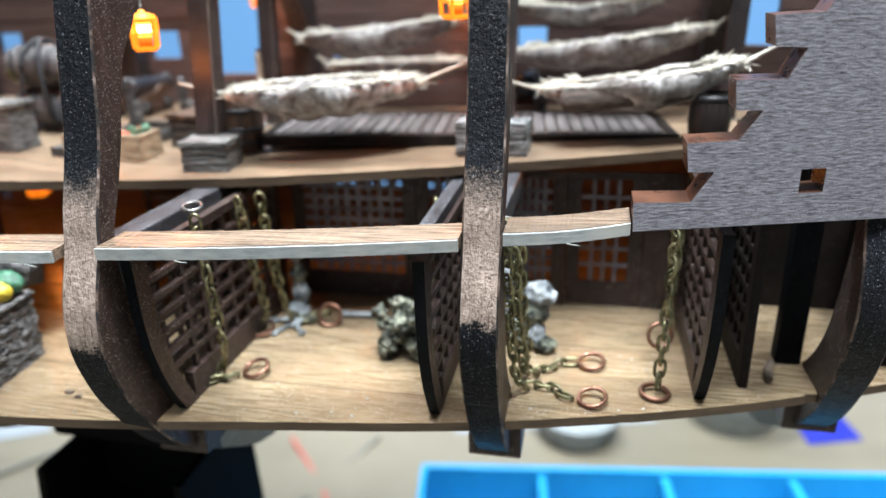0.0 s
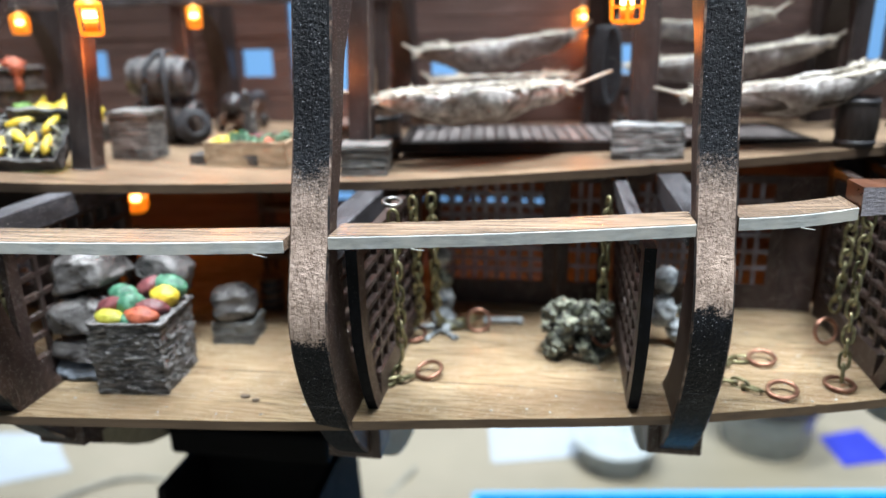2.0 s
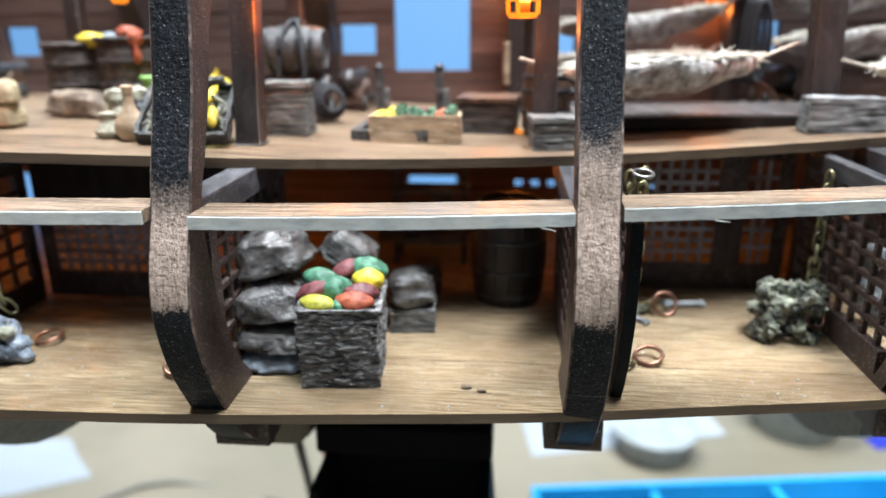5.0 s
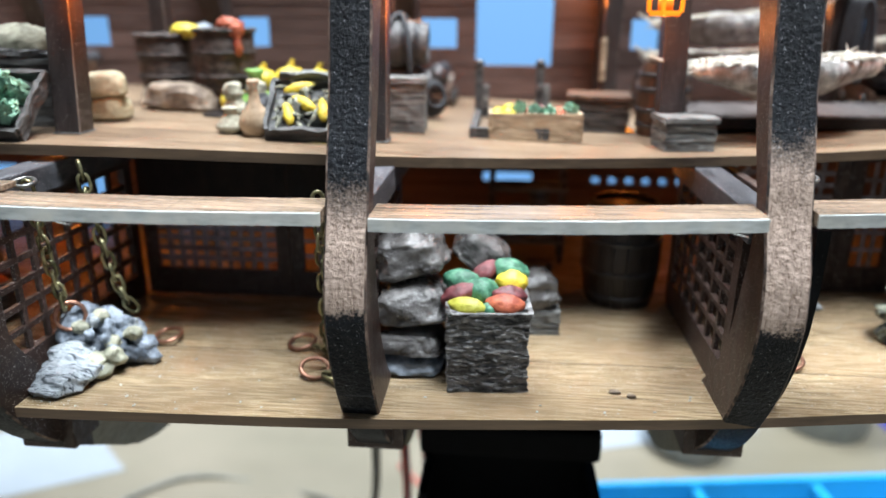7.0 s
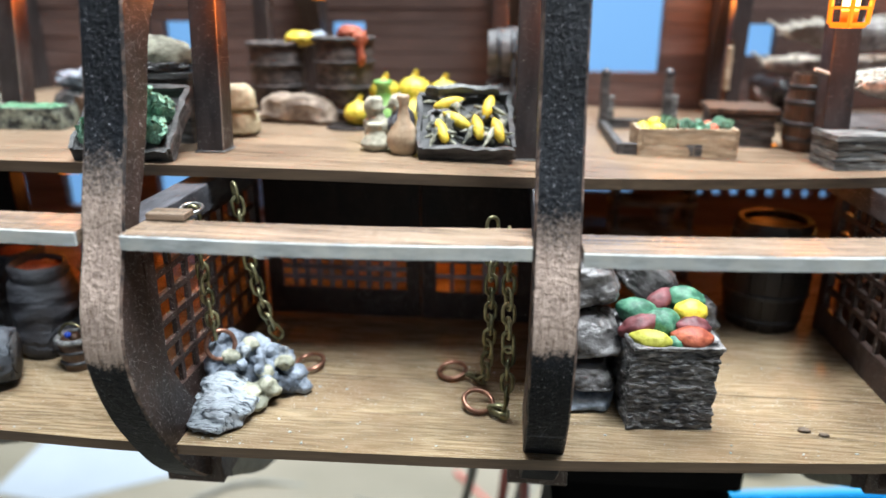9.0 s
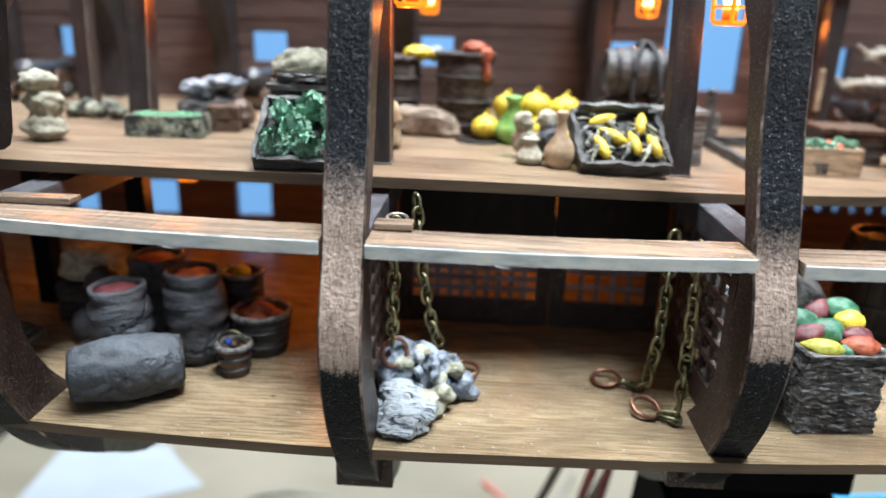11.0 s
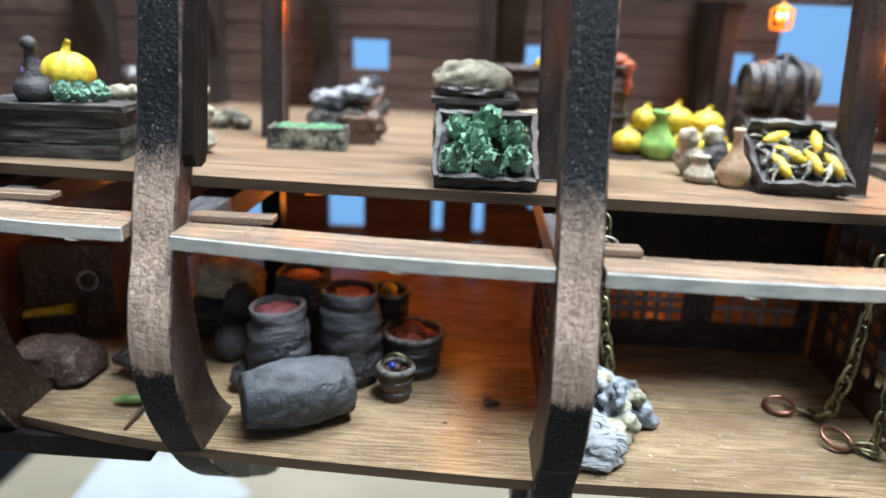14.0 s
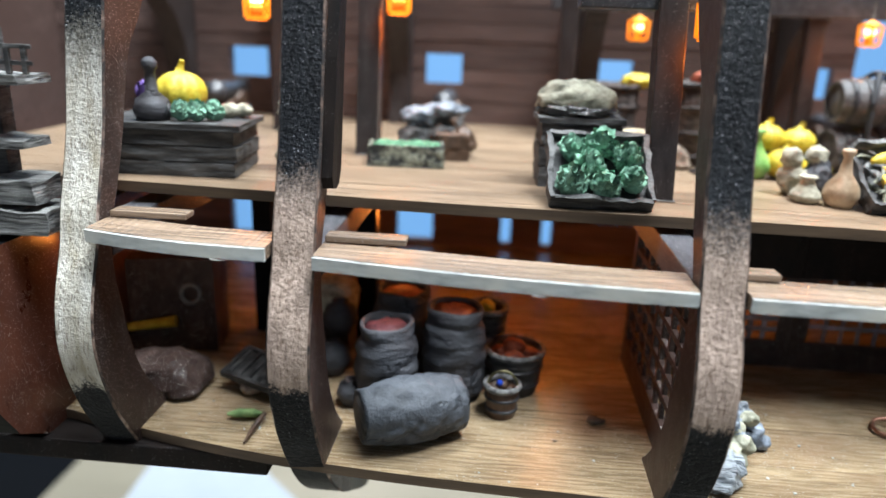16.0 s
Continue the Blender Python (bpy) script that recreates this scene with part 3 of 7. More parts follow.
def hull_course(z0, z1, rnd):
    """One course of planks, broken where a port opens."""
    rng = random.Random(rnd)
    cuts = []
    for a, b, p, q in PORTS + LOW_PORTS:
        if p < z1 - 0.02 and q > z0 + 0.02:
            cuts.append((a, b))
    cuts.sort()
    x, spans = -33.0, []
    for a, b in cuts:
        if a > x:
            spans.append((x, a))
        x = max(x, b)
    spans.append((x, 9.0))
    for a, b in spans:
        n = max(1, int((b - a) / 1.5))
        bm = bmesh.new()
        ring = []
        dep = rng.uniform(0, 0.03)
        for i in range(n + 1):
            xx = a + (b - a) * i / n
            y = along(FAR_WALL, xx) + dep
            ring.append([bm.verts.new(p) for p in ((xx, y, z0 + 0.012), (xx, y + 0.06, z0), (xx, y + 0.3, z0), (xx, y + 0.3, z1), (xx, y + 0.06, z1), (xx, y, z1 - 0.012))])
        for p, q in zip(ring, ring[1:]):
            for k in range(6):
                bm.faces.new((p[k], q[k], q[(k + 1) % 6], p[(k + 1) % 6]))
        bm.faces.new(ring[0])
        bm.faces.new(ring[-1][::-1])
        bmesh.ops.recalc_face_normals(bm, faces=bm.faces)
        part("plank", bm, M_HULL, wall)


levels = sorted({-0.2, 0.15, 0.45, 0.55, 0.85, 0.95, 1.15, 1.25, 1.8, 2.2, 2.6, 2.9, 3.2, 3.55, 4.05, 4.42, 4.9, 5.3, 5.72, 6.1, 6.6, 7.1, 7.6, 8.2})
for k, (a, b) in enumerate(zip(levels, levels[1:])):
    hull_course(a, b, 60 + k)

# dark inner braces of the far side
for x in (-28.6, -25.6, -22.4, -17.2, -11.75, -6.1, -0.4, 5.0):
    ob = thing("side_brace", "dark brown upright brace on the hull side", "brace", group="far side braces")
    y = along(FAR_WALL, x)
    bm = bmesh.new()
    prism(bm, [(y - 0.02, 3.5)] + [(y - d, z) for z, d in rounded([(3.5, 0.75), (4.4, 0.62), (5.2, 0.6), (6.0, 0.85), (6.6, 1.3), (7.1, 1.9), (8.1, 2.2)])] + [(y - 0.02, 8.1)], "x", x - 0.29, x + 0.29)
    part("brace_board", bm, M_POST, ob)


# ---- bow side sheet ----
ob = thing("side_sheet", "grey weathered plywood side sheet with stepped edge and square hole", "hull side", kind="structure")
SHEET = [(2.82, 3.5), (6.52, 3.46), (9.5, 3.45), (9.5, 8.0), (6.2, 8.0), (5.85, 7.4), (5.21, 6.55), (5.12, 6.41), (4.45, 6.39), (4.51, 5.99), (4.95, 5.96), (4.73, 5.56),
         (4.04, 5.57), (4.09, 5.16), (4.47, 5.15), (4.18, 4.75), (3.47, 4.74), (3.52, 4.33), (3.89, 4.31), (3.6, 3.89), (2.8, 3.93)]
bm = bmesh.new()
vs = [[bm.verts.new((x, 11.15 + 0.33 * (x - 2.8) + dy, z)) for x, z in SHEET] for dy in (0, 0.62)]
bm.faces.new(vs[0])
bm.faces.new(vs[1][::-1])
for i in range(len(SHEET)):
    j = (i + 1) % len(SHEET)
    bm.faces.new((vs[0][i], vs[0][j], vs[1][j], vs[1][i])).material_index = 1
bmesh.ops.recalc_face_normals(bm, faces=bm.faces)
sheet = part("sheet", bm, [M_GREYPLY, M_REDWOOD], ob)
bm = bmesh.new()
box(bm, 5.13, 5.49, 11.0, 14.5, 3.93, 4.28)
cut = part("hole_cutter", bm, M_REDWOOD)
cutter = sheet.modifiers.new("hole", "BOOLEAN")
cutter.object, cutter.solver, cutter.operation = cut, "EXACT", "DIFFERENCE"
bpy.context.view_layer.update()
holed = bpy.data.meshes.new_from_object(sheet.evaluated_get(bpy.context.evaluated_depsgraph_get()))
sheet.modifiers.clear()
sheet.data = holed
bpy.data.objects.remove(cut)


# ---- stand, bench and room ----
BENCH = -18.0
ob = thing("display_stand", "black plastic display stand carrying the hull", "stand", (-8.2, 15.3, BENCH))
bm = bmesh.new()
box(bm, -2.35, 1.6, -1.6, 1.6, 14.6, 15.35, 0.12)
box(bm, -2.2, 1.45, -1.45, 1.45, 15.3, 17.1, 0.1)
part("cradle", bm, M_STAND, ob)
for nm, pts, y0, y1 in (("bin_back", [(-2.1, 14.7), (1.35, 14.7), (1.6, 9), (2.8, 0.8), (-3.4, 0.8), (-2.6, 9)], -0.3, 1.2), ("bin_front", [(-2.55, 11.6), (1.75, 11.6), (1.9, 9), (2.8, 0.8), (-3.6, 0.8), (-2.9, 9)], -2.6, -2.4),
                        ("bin_side", [(-2.3, 14.2), (-2.1, 14.2), (-2.6, 9), (-2.9, 9)], -2.4, -0.3), ("bin_side", [(1.35, 14.2), (1.55, 14.2), (1.9, 9), (1.6, 9)], -2.4, -0.3), ("bin_floor", [(-2.6, 11.0), (1.6, 11.0), (1.6, 10.8), (-2.6, 10.8)], -2.4, -0.3)):
    bm = bmesh.new()
    prism(bm, pts, "y", y0, y1)
    part(nm, bm, M_STAND, ob)
bm = bmesh.new()
box(bm, -6, 5, -6, 5, 0, 0.8, 0.15)
part("base_plate", bm, M_STAND, ob)

for k, (x, y) in enumerate(((-9.7, 14.0), (-8.2, 14.1), (-7.2, 13.6))):
    ob = thing("plastic_clip", "small clear plastic clip lying in the black stand", "clip", (x, y, BENCH + 11.0), (20, 10 * k, 35 * k), group="clear clips")
    bm = bmesh.new()
    blob(bm, (0, 0, 0.3), (0.62, 0.45, 0.28), 0.35, 2.5, 3, k)
    part("clip_body", bm, M_CLEAR, ob)
bench = thing("workbench", "pale wooden workbench with square legs", "workbench", kind="structure")
bm = bmesh.new()
box(bm, -42.5, 90, -60, 62, BENCH - 3, BENCH, 0.1)
part("worktop", bm, M_BENCH, bench)
for x in (-38, 82):
    for y in (-55, 55):
        bm = bmesh.new()
        box(bm, x - 3, x + 3, y - 3, y + 3, -94.99, BENCH - 3, 0.2)
        part("leg", bm, M_BENCH, bench)
# plain wall that glows by itself in place of being lit
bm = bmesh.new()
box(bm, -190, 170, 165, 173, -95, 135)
tagged(part("backdrop", bm, M_BACK), "blurred blue wall behind the bench, its brightness put in as glow", "wall", kind="structure")
for nm, b in (("floor", (-190, 170, -130, 173, -97, -95)), ("wall_left", (-198, -190, -130, 173, -95, 135)), ("wall_right", (170, 178, -130, 173, -95, 135)),
              ("wall_behind", (-190, 170, -138, -130, -95, 135)), ("ceiling", (-198, 178, -138, 173, 135, 143))):
    bm = bmesh.new()
    box(bm, *b)
    tagged(part(nm, bm, M_WALL), "plain pale room surface", "room shell", kind="structure")


# ---- more materials ----
def crusty(name, dark, light, scale=4.0, rough=0.75, bump=0.8, stretch=(1, 1, 1), lo=0.42, hi=0.68, depth=0.06, stain=None, cracks=0.0, shine=0.5):
    """Model paint dry-brushed over a rough cast: dark hollows, pale ridges."""
    return surface(name, dark, light, tuple(scale * s for s in stretch), stain, 1.3, rough, bump=bump, lo=lo, hi=hi, depth=depth, vary=0.1, cracks=cracks, shine=shine)


M_BARKBOX = crusty("dark_bark_cast", (0.014, 0.0135, 0.0135), (0.54, 0.53, 0.53), 6.0, 0.42, 1.0, (0.7, 0.7, 3.0), 0.36, 0.66, 0.3)
M_GREYWOOD = crusty("grey_weathered_cast", (0.014, 0.0145, 0.015), (0.31, 0.31, 0.295), 3.6, 0.6, 0.9, (0.4, 0.8, 5.0), 0.38, 0.68, 0.14)
M_DARKWOOD = crusty("charred_cast", (0.006, 0.006, 0.0065), (0.15, 0.147, 0.143), 3.0, 0.6, 0.9, (0.5, 1, 3.5), 0.4, 0.8, 0.08)
M_TAN = crusty("tan_crate_cast", (0.12, 0.08, 0.045), (0.50, 0.40, 0.27), 2.5, 0.8, 0.8, (0.6, 1, 3), 0.3, 0.7)
M_SACK = crusty("grey_brown_sack", (0.026, 0.024, 0.0235), (0.20, 0.19, 0.185), 2.2, 0.3, 0.7, (1, 1, 1.6), 0.36, 0.78, 0.14, shine=0.8)
M_CREAM = crusty("cream_cloth", (0.05, 0.045, 0.034), (0.40, 0.375, 0.285), 5.0, 0.85, 0.6, (1, 1, 1.5), 0.25, 0.6)
M_CLAY = crusty("grey_clay", (0.022, 0.0235, 0.028), (0.086, 0.091, 0.104), 2.2, 0.52, 0.9, (0.8, 0.8, 2.2), 0.26, 0.76, 0.10, (0.045, 0.042, 0.047), 0.6, shine=0.4)
M_LOG = crusty("dark_log_grain", (0.008, 0.011, 0.012), (0.46, 0.49, 0.50), 4.6, 0.4, 1.0, (0.28, 1, 4.2), 0.43, 0.58, 0.2)
M_RIM = crusty("grey_rim", (0.05, 0.05, 0.05), (0.33, 0.33, 0.32), 6, 0.7, 0.6)
M_BARREL = crusty("brown_barrel", (0.024, 0.014, 0.009), (0.15, 0.085, 0.052), 2.0, 0.5, 0.5, (3, 3, 0.6), 0.3, 0.75)
M_BLACKBARREL = crusty("black_brown_barrel", (0.006, 0.0045, 0.004), (0.032, 0.023, 0.019), 2.0, 0.5, 0.5, (3, 3, 0.6), 0.3, 0.75)
M_GREYBARREL = crusty("grey_barrel", (0.022, 0.021, 0.022), (0.165, 0.155, 0.155), 2.0, 0.55, 0.6, (0.6, 3, 3), 0.3, 0.75)
M_HOOP = surface("black_hoop", (0.01, 0.01, 0.012), (0.05, 0.05, 0.055), (6, 6, 6), None, 1, 0.4, bump=0.3)
M_BRASS = surface("aged_brass", (0.10, 0.09, 0.04), (0.46, 0.43, 0.25), (7, 7, 7), (0.06, 0.06, 0.03), 2.5, 0.38, 0.75, bump=0.3)
M_COPPER = surface("copper_ring", (0.16, 0.075, 0.05), (0.42, 0.22, 0.15), (6, 6, 6), None, 1, 0.35, 0.8, bump=0.2)
M_RED = crusty("red_produce", (0.07, 0.016, 0.019), (0.185, 0.045, 0.05), 6, 0.55, 0.4)
M_GREEN = crusty("green_produce", (0.015, 0.08, 0.045), (0.09, 0.25, 0.15), 6, 0.55, 0.4)
M_YELLOW = crusty("yellow_produce", (0.44, 0.31, 0.02), (0.72, 0.60, 0.07), 6, 0.5, 0.3)
M_ORANGE = crusty("orange_produce", (0.22, 0.04, 0.018), (0.50, 0.13, 0.055), 6, 0.6, 0.4)
M_LIME = crusty("lime_produce", (0.24, 0.22, 0.02), (0.46, 0.47, 0.07), 4, 0.55, 0.4)
M_GOURDGREEN = crusty("yellow_green_gourd", (0.10, 0.24, 0.05), (0.30, 0.50, 0.14), 3, 0.5, 0.4)
M_HUSK = crusty("pale_husk", (0.03, 0.033, 0.025), (0.44, 0.44, 0.33), 6, 0.8, 0.8, lo=0.44, hi=0.66)
M_MOSS = crusty("green_moss", (0.03, 0.10, 0.05), (0.14, 0.30, 0.17), 6, 0.9, 0.8)
M_CABBAGE = crusty("cabbage_leaf", (0.02, 0.08, 0.05), (0.27, 0.50, 0.36), 5.0, 0.85, 0.7, lo=0.3, hi=0.62)
M_LETTUCE = crusty("lettuce_leaf", (0.04, 0.18, 0.11), (0.30, 0.56, 0.40), 4.5, 0.5, 0.6, lo=0.32, hi=0.66)
M_BONE = crusty("pale_bone", (0.04, 0.05, 0.065), (0.43, 0.46, 0.47), 3.2, 0.6, 0.8, (1, 1, 1), 0.34, 0.62, 0.08)
M_BONEBLUE = crusty("pale_blue_cast", (0.035, 0.048, 0.066), (0.29, 0.33, 0.385), 3.0, 0.55, 0.8, (1, 1, 1), 0.38, 0.62, 0.08)
M_BONEDARK = crusty("blue_black_hollow", (0.01, 0.014, 0.02), (0.10, 0.125, 0.16), 5.0, 0.6, 0.8)
M_BONESHELL = crusty("pale_shell_cast", (0.022, 0.03, 0.04), (0.31, 0.34, 0.365), 2.6, 0.45, 0.8, (0.9, 8, 4), 0.40, 0.50, 0.04)
M_BONEYELLOW = crusty("bone_yellow", (0.16, 0.16, 0.115), (0.42, 0.41, 0.31), 4, 0.6, 0.7)
M_ROCK = crusty("green_grey_cast", (0.007, 0.010, 0.010), (0.36, 0.375, 0.28), 5.0, 0.5, 1.0, (1, 1, 1), 0.42, 0.66, 0.16)
M_FUR = crusty("grey_brown_hide", (0.13, 0.12, 0.115), (0.62, 0.60, 0.58), 3.0, 0.9, 1.0, (1.6, 1.4, 1.0), 0.36, 0.66, 0.12, (0.17, 0.14, 0.125))
M_FLUFF = surface("white_fluff", (0.40, 0.36, 0.30), (0.70, 0.67, 0.58), (8, 8, 8), None, 1, 0.9, bump=0.4)
M_ROPE = surface("dark_rope", (0.005, 0.006, 0.008), (0.035, 0.038, 0.045), (9, 9, 9), None, 1, 0.7, bump=0.5)
M_GOURD = crusty("tan_gourd", (0.26, 0.18, 0.11), (0.55, 0.43, 0.30), 2, 0.5, 0.3)
M_CUSHION = crusty("cream_cushion", (0.28, 0.23, 0.14), (0.56, 0.49, 0.33), 2, 0.7, 0.4)
M_KEG = crusty("dark_grey_keg", (0.034, 0.039, 0.047), (0.11, 0.122, 0.141), 2.6, 0.58, 0.9, (1, 1, 1), 0.3, 0.75, 0.10, cracks=0.6, shine=0.35)
M_WORN = surface("worn_paint_edge", (0.10, 0.075, 0.06), (0.34, 0.27, 0.22), (8, 8, 3), None, 1, 0.7, bump=0.4)
M_LOAFDARK = crusty("dark_brown_hide", (0.02, 0.014, 0.011), (0.17, 0.125, 0.10), 4.5, 0.7, 1.0, (0.6, 2, 2), 0.36, 0.68, 0.12)
M_LOAF = crusty("brown_loaf", (0.10, 0.07, 0.05), (0.36, 0.28, 0.21), 3, 0.8, 0.7)
M_BLUEGEM = surface("blue_bead", (0.01, 0.03, 0.3), (0.03, 0.1, 0.6), (3, 3, 3), None, 1, 0.15, bump=0)
M_PURPLE = surface("purple_flower", (0.06, 0.03, 0.16), (0.2, 0.12, 0.4), (5, 5, 5), None, 1, 0.6)
M_WIREG = surface("grey_wire", (0.10, 0.10, 0.08), (0.2, 0.19, 0.16), (1, 1, 1), None, 1, 0.5, bump=0)
M_WIRER = surface("red_wire", (0.35, 0.08, 0.06), (0.5, 0.14, 0.11), (1, 1, 1), None, 1, 0.5, bump=0)
M_PAPER = surface("white_paper", (0.26, 0.29, 0.32), (0.30, 0.33, 0.36), (0.3, 0.3, 0.3), None, 1, 0.8, bump=0.05)
M_CUP = surface("cloudy_plastic", (0.28, 0.31, 0.31), (0.38, 0.40, 0.40), (0.6, 0.6, 0.6), None, 1, 0.3, bump=0.05)
M_NAVY = surface("navy_card", (0.015, 0.02, 0.28), (0.02, 0.03, 0.36), (1, 1, 1), None, 1, 0.5, bump=0)
M_LANTERN = glow("lantern_frame_amber", (1.0, 0.30, 0.012), 0.85)


def lit_core():
    """Amber resin round a lamp: white-hot beside the filament, deep orange at the rim."""
    m, n, l = nodes_of("lantern_core_amber")
    b = n["Principled BSDF"]
    tc, off, ln = n.new("ShaderNodeTexCoord"), n.new("ShaderNodeVectorMath"), n.new("ShaderNodeVectorMath")
    off.operation, off.inputs[1].default_value = "SUBTRACT", (0, 0, 0.26 * U)
    ln.operation = "LENGTH"
    l.new(tc.outputs["Object"], off.inputs[0])
    l.new(off.outputs[0], ln.inputs[0])
    k = n.new("ShaderNodeMapRange")
    k.inputs[1].default_value, k.inputs[2].default_value = 0.095 * U, 0.23 * U
    l.new(ln.outputs["Value"], k.inputs[0])
    r = ramp(n, [(0.0, (1.0, 0.72, 0.26)), (0.35, (1.0, 0.40, 0.04)), (1.0, (0.75, 0.17, 0.006))])
    l.new(k.outputs[0], r.inputs[0])
    st = ramp(n, [(0.0, (1, 1, 1)), (0.4, (0.075,) * 3), (1.0, (0.03,) * 3)])
    l.new(k.outputs[0], st.inputs[0])
    mu = n.new("ShaderNodeMath")
    mu.operation, mu.inputs[1].default_value = "MULTIPLY", 15.0
    l.new(st.outputs[0], mu.inputs[0])
    l.new(r.outputs[0], b.inputs["Emission Color"])
    l.new(mu.outputs[0], b.inputs["Emission Strength"])
    b.inputs["Base Color"].default_value = (0.5, 0.15, 0.01, 1)
    return m


M_CORE = lit_core()
M_FLAME = glow("lantern_bulb", (1.0, 0.62, 0.14), 40.0)
AMBER = (1.0, 0.27, 0.04)


# ---- lanterns ----
def piece_mesh(name, bm, mat):
    bmesh.ops.scale(bm, vec=(U, U, U), verts=bm.verts)
    me = bpy.data.meshes.new(name)
    bm.to_mesh(me)
    bm.free()
    me.materials.append(mat)
    return me


bm = bmesh.new()
box(bm, -0.15, 0.15, -0.016, 0.016, -0.018, 0.018)
BAR = piece_mesh("cage_bar", bm, M_LANTERN)
bm = bmesh.new()
box(bm, -0.022, 0.022, -0.022, 0.022, 0.0, 0.42)
STRUT = piece_mesh("cage_upright", bm, M_LANTERN)


def lantern(at, watts, turn=0):
    """A small caged lantern with a lit bulb, hung by a wire loop."""
    ob = thing("lantern", "small amber ship lantern, lit, hanging on a wire", "lantern", at, (0, 0, turn), "hanging lanterns")
    for z, w in ((0.0, 0.15), (0.2, 0.155), (0.4, 0.17)):
        for k in range(4):
            share("cage_bar", BAR, ob, (w * math.cos(k * math.pi / 2), w * math.sin(k * math.pi / 2), z), (0, 0, 90 * k + 90), w / 0.15)
    for sx in (-1, 1):
        for sy in (-1, 1):
            share("cage_upright", STRUT, ob, (0.155 * sx, 0.155 * sy, 0), (-2 * sy, 2 * sx, 0))
    bm = bmesh.new()
    box(bm, -0.15, 0.15, -0.15, 0.15, -0.05, -0.015, 0.01)
    part("base", bm, M_LANTERN, ob)
    bm = bmesh.new()
    lathe(bm, [(0.2, 0.41), (0.18, 0.46), (0.11, 0.49), (0.05, 0.5), (0.04, 0.54), (0, 0.545)], 12)
    part("cap", bm, M_LANTERN, ob)
    bm = bmesh.new()
    lathe(bm, [(0, 0.0), (0.1, 0.0), (0.105, 0.1), (0.1, 0.2), (0.1, 0.32), (0.115, 0.4), (0, 0.4)], 16)
    part("bulb", bm, M_CORE, ob, "glowing amber core")
    bm = bmesh.new()
    tube(bm, [(0, 0, 0.54), (0.01, 0, 0.9), (0, 0.02, 1.3)], 0.012, 4)
    part("wire", bm, M_WIREG, ob)
    ob.matrix_basis = ob.matrix_basis @ Matrix.Scale(1.25 if at[1] < 18 else 1.0, 4)
    if watts:
        d = bpy.data.lights.new("lantern_light", "POINT")
        d.energy, d.color, d.shadow_soft_size = watts, AMBER, 0.12 * U
        li = new("lantern_light", d)
        li.parent = ob
        li.location = (0, 0, -0.2 * U)
    return ob


W = 0.007
for at, w in (((-6.19, 13.79, 5.88), W), ((-10.73, 13.59, 6.28), W), ((-11.1, 18.45, 6.42), W), ((-16.2, 12.7, 6.42), W), ((-21.7, 15.6, 6.7), W), ((-24.7, 15.7, 6.5), W),
              ((-0.37, 14.75, 6.32), W), ((-1.0, 20.8, 6.2), W), ((-6.95, 20.3, 6.44), W), ((-16.35, 18.6, 6.35), 0)):
    lantern(at, w, 20 * at[0] % 50)
for at, w in (((-21.6, 15.9, 2.6), 0.008), ((-13.2, 17.9, 1.55), 0.0025), ((-6.2, 16.4, 2.8), 0.001)):
    lantern(at, w, 15)


def under_deck_bulb(at, watts):
    """A bare amber bulb fixed under the upper deck."""
    ob = thing("deck_bulb", "tiny bare amber bulb fixed under the upper deck", "bulb", at, group="bulbs under the deck")
    bm = bmesh.new()
    blob(bm, (0, 0, 0), (0.05, 0.05, 0.07), 0, 1, 2)
    part("bulb", bm, M_FLAME, ob, "glowing bulb")
    bm = bmesh.new()
    lathe(bm, [(0.06, 0.07), (0.08, 0.1), (0.08, 0.2), (0, 0.2)], 12)
    part("socket", bm, M_HOOP, ob)
    d = bpy.data.lights.new("bulb_light", "POINT")
    d.energy, d.color, d.shadow_soft_size = watts, AMBER, 0.08 * U
    li = new("bulb_light", d)
    li.parent = ob
    li.location = (0, 0, -0.14 * U)


for at, w in (((-18.2, 14.3, 3.16), 0.0075), ((-3.4, 18.2, 3.0), 0.007), ((2.2, 18.3, 3.0), 0.005), ((-13.6, 17.4, 3.22), 0.003), ((-24.4, 14.8, 3.1), 0.012), ((-17.9, 17.3, 3.2), 0.005), ((-26.2, 11.4, 2.95), 0.001)):
    under_deck_bulb(at, w)


# ---- deck posts and beams ----
def deck_z(x):
    return sheer(x)


def post(x, y, lean, w=0.44, top=7.25, back=0.5):
    ob = thing("deck_post", "square dark post with brown sides on the upper deck", "post", group="deck posts")
    z = deck_z(x)
    bm = bmesh.new()
    box(bm, -w / 2, w / 2, -w / 2, w / 2, z + 0.002, top, 0.025, None, 1)
    for f in bm.faces:
        if f.normal.y < -0.7:
            f.material_index = 0
        elif f.normal.y < -0.1 and abs(f.normal.z) < 0.2 and f.normal.x > 0.1:
            f.material_index = 2
    for v in bm.verts:
        v.co.x += lean * (v.co.z - z) / 3.6
        v.co.y += back * (v.co.z - z) / 3.6
    part("post_timber", bm, [M_POST, M_BROWN, M_WORN], ob)
    bm = bmesh.new()
    box(bm, -w / 2 - 0.03, w / 2 + 0.03, -w / 2 - 0.03, w / 2 + 0.03, z + 0.004, z + 0.03, 0.01)
    part("glue_foot", bm, M_GREYWOOD, ob, "dried glue")
    ob.matrix_basis = place((x, y, 0))
    return ob


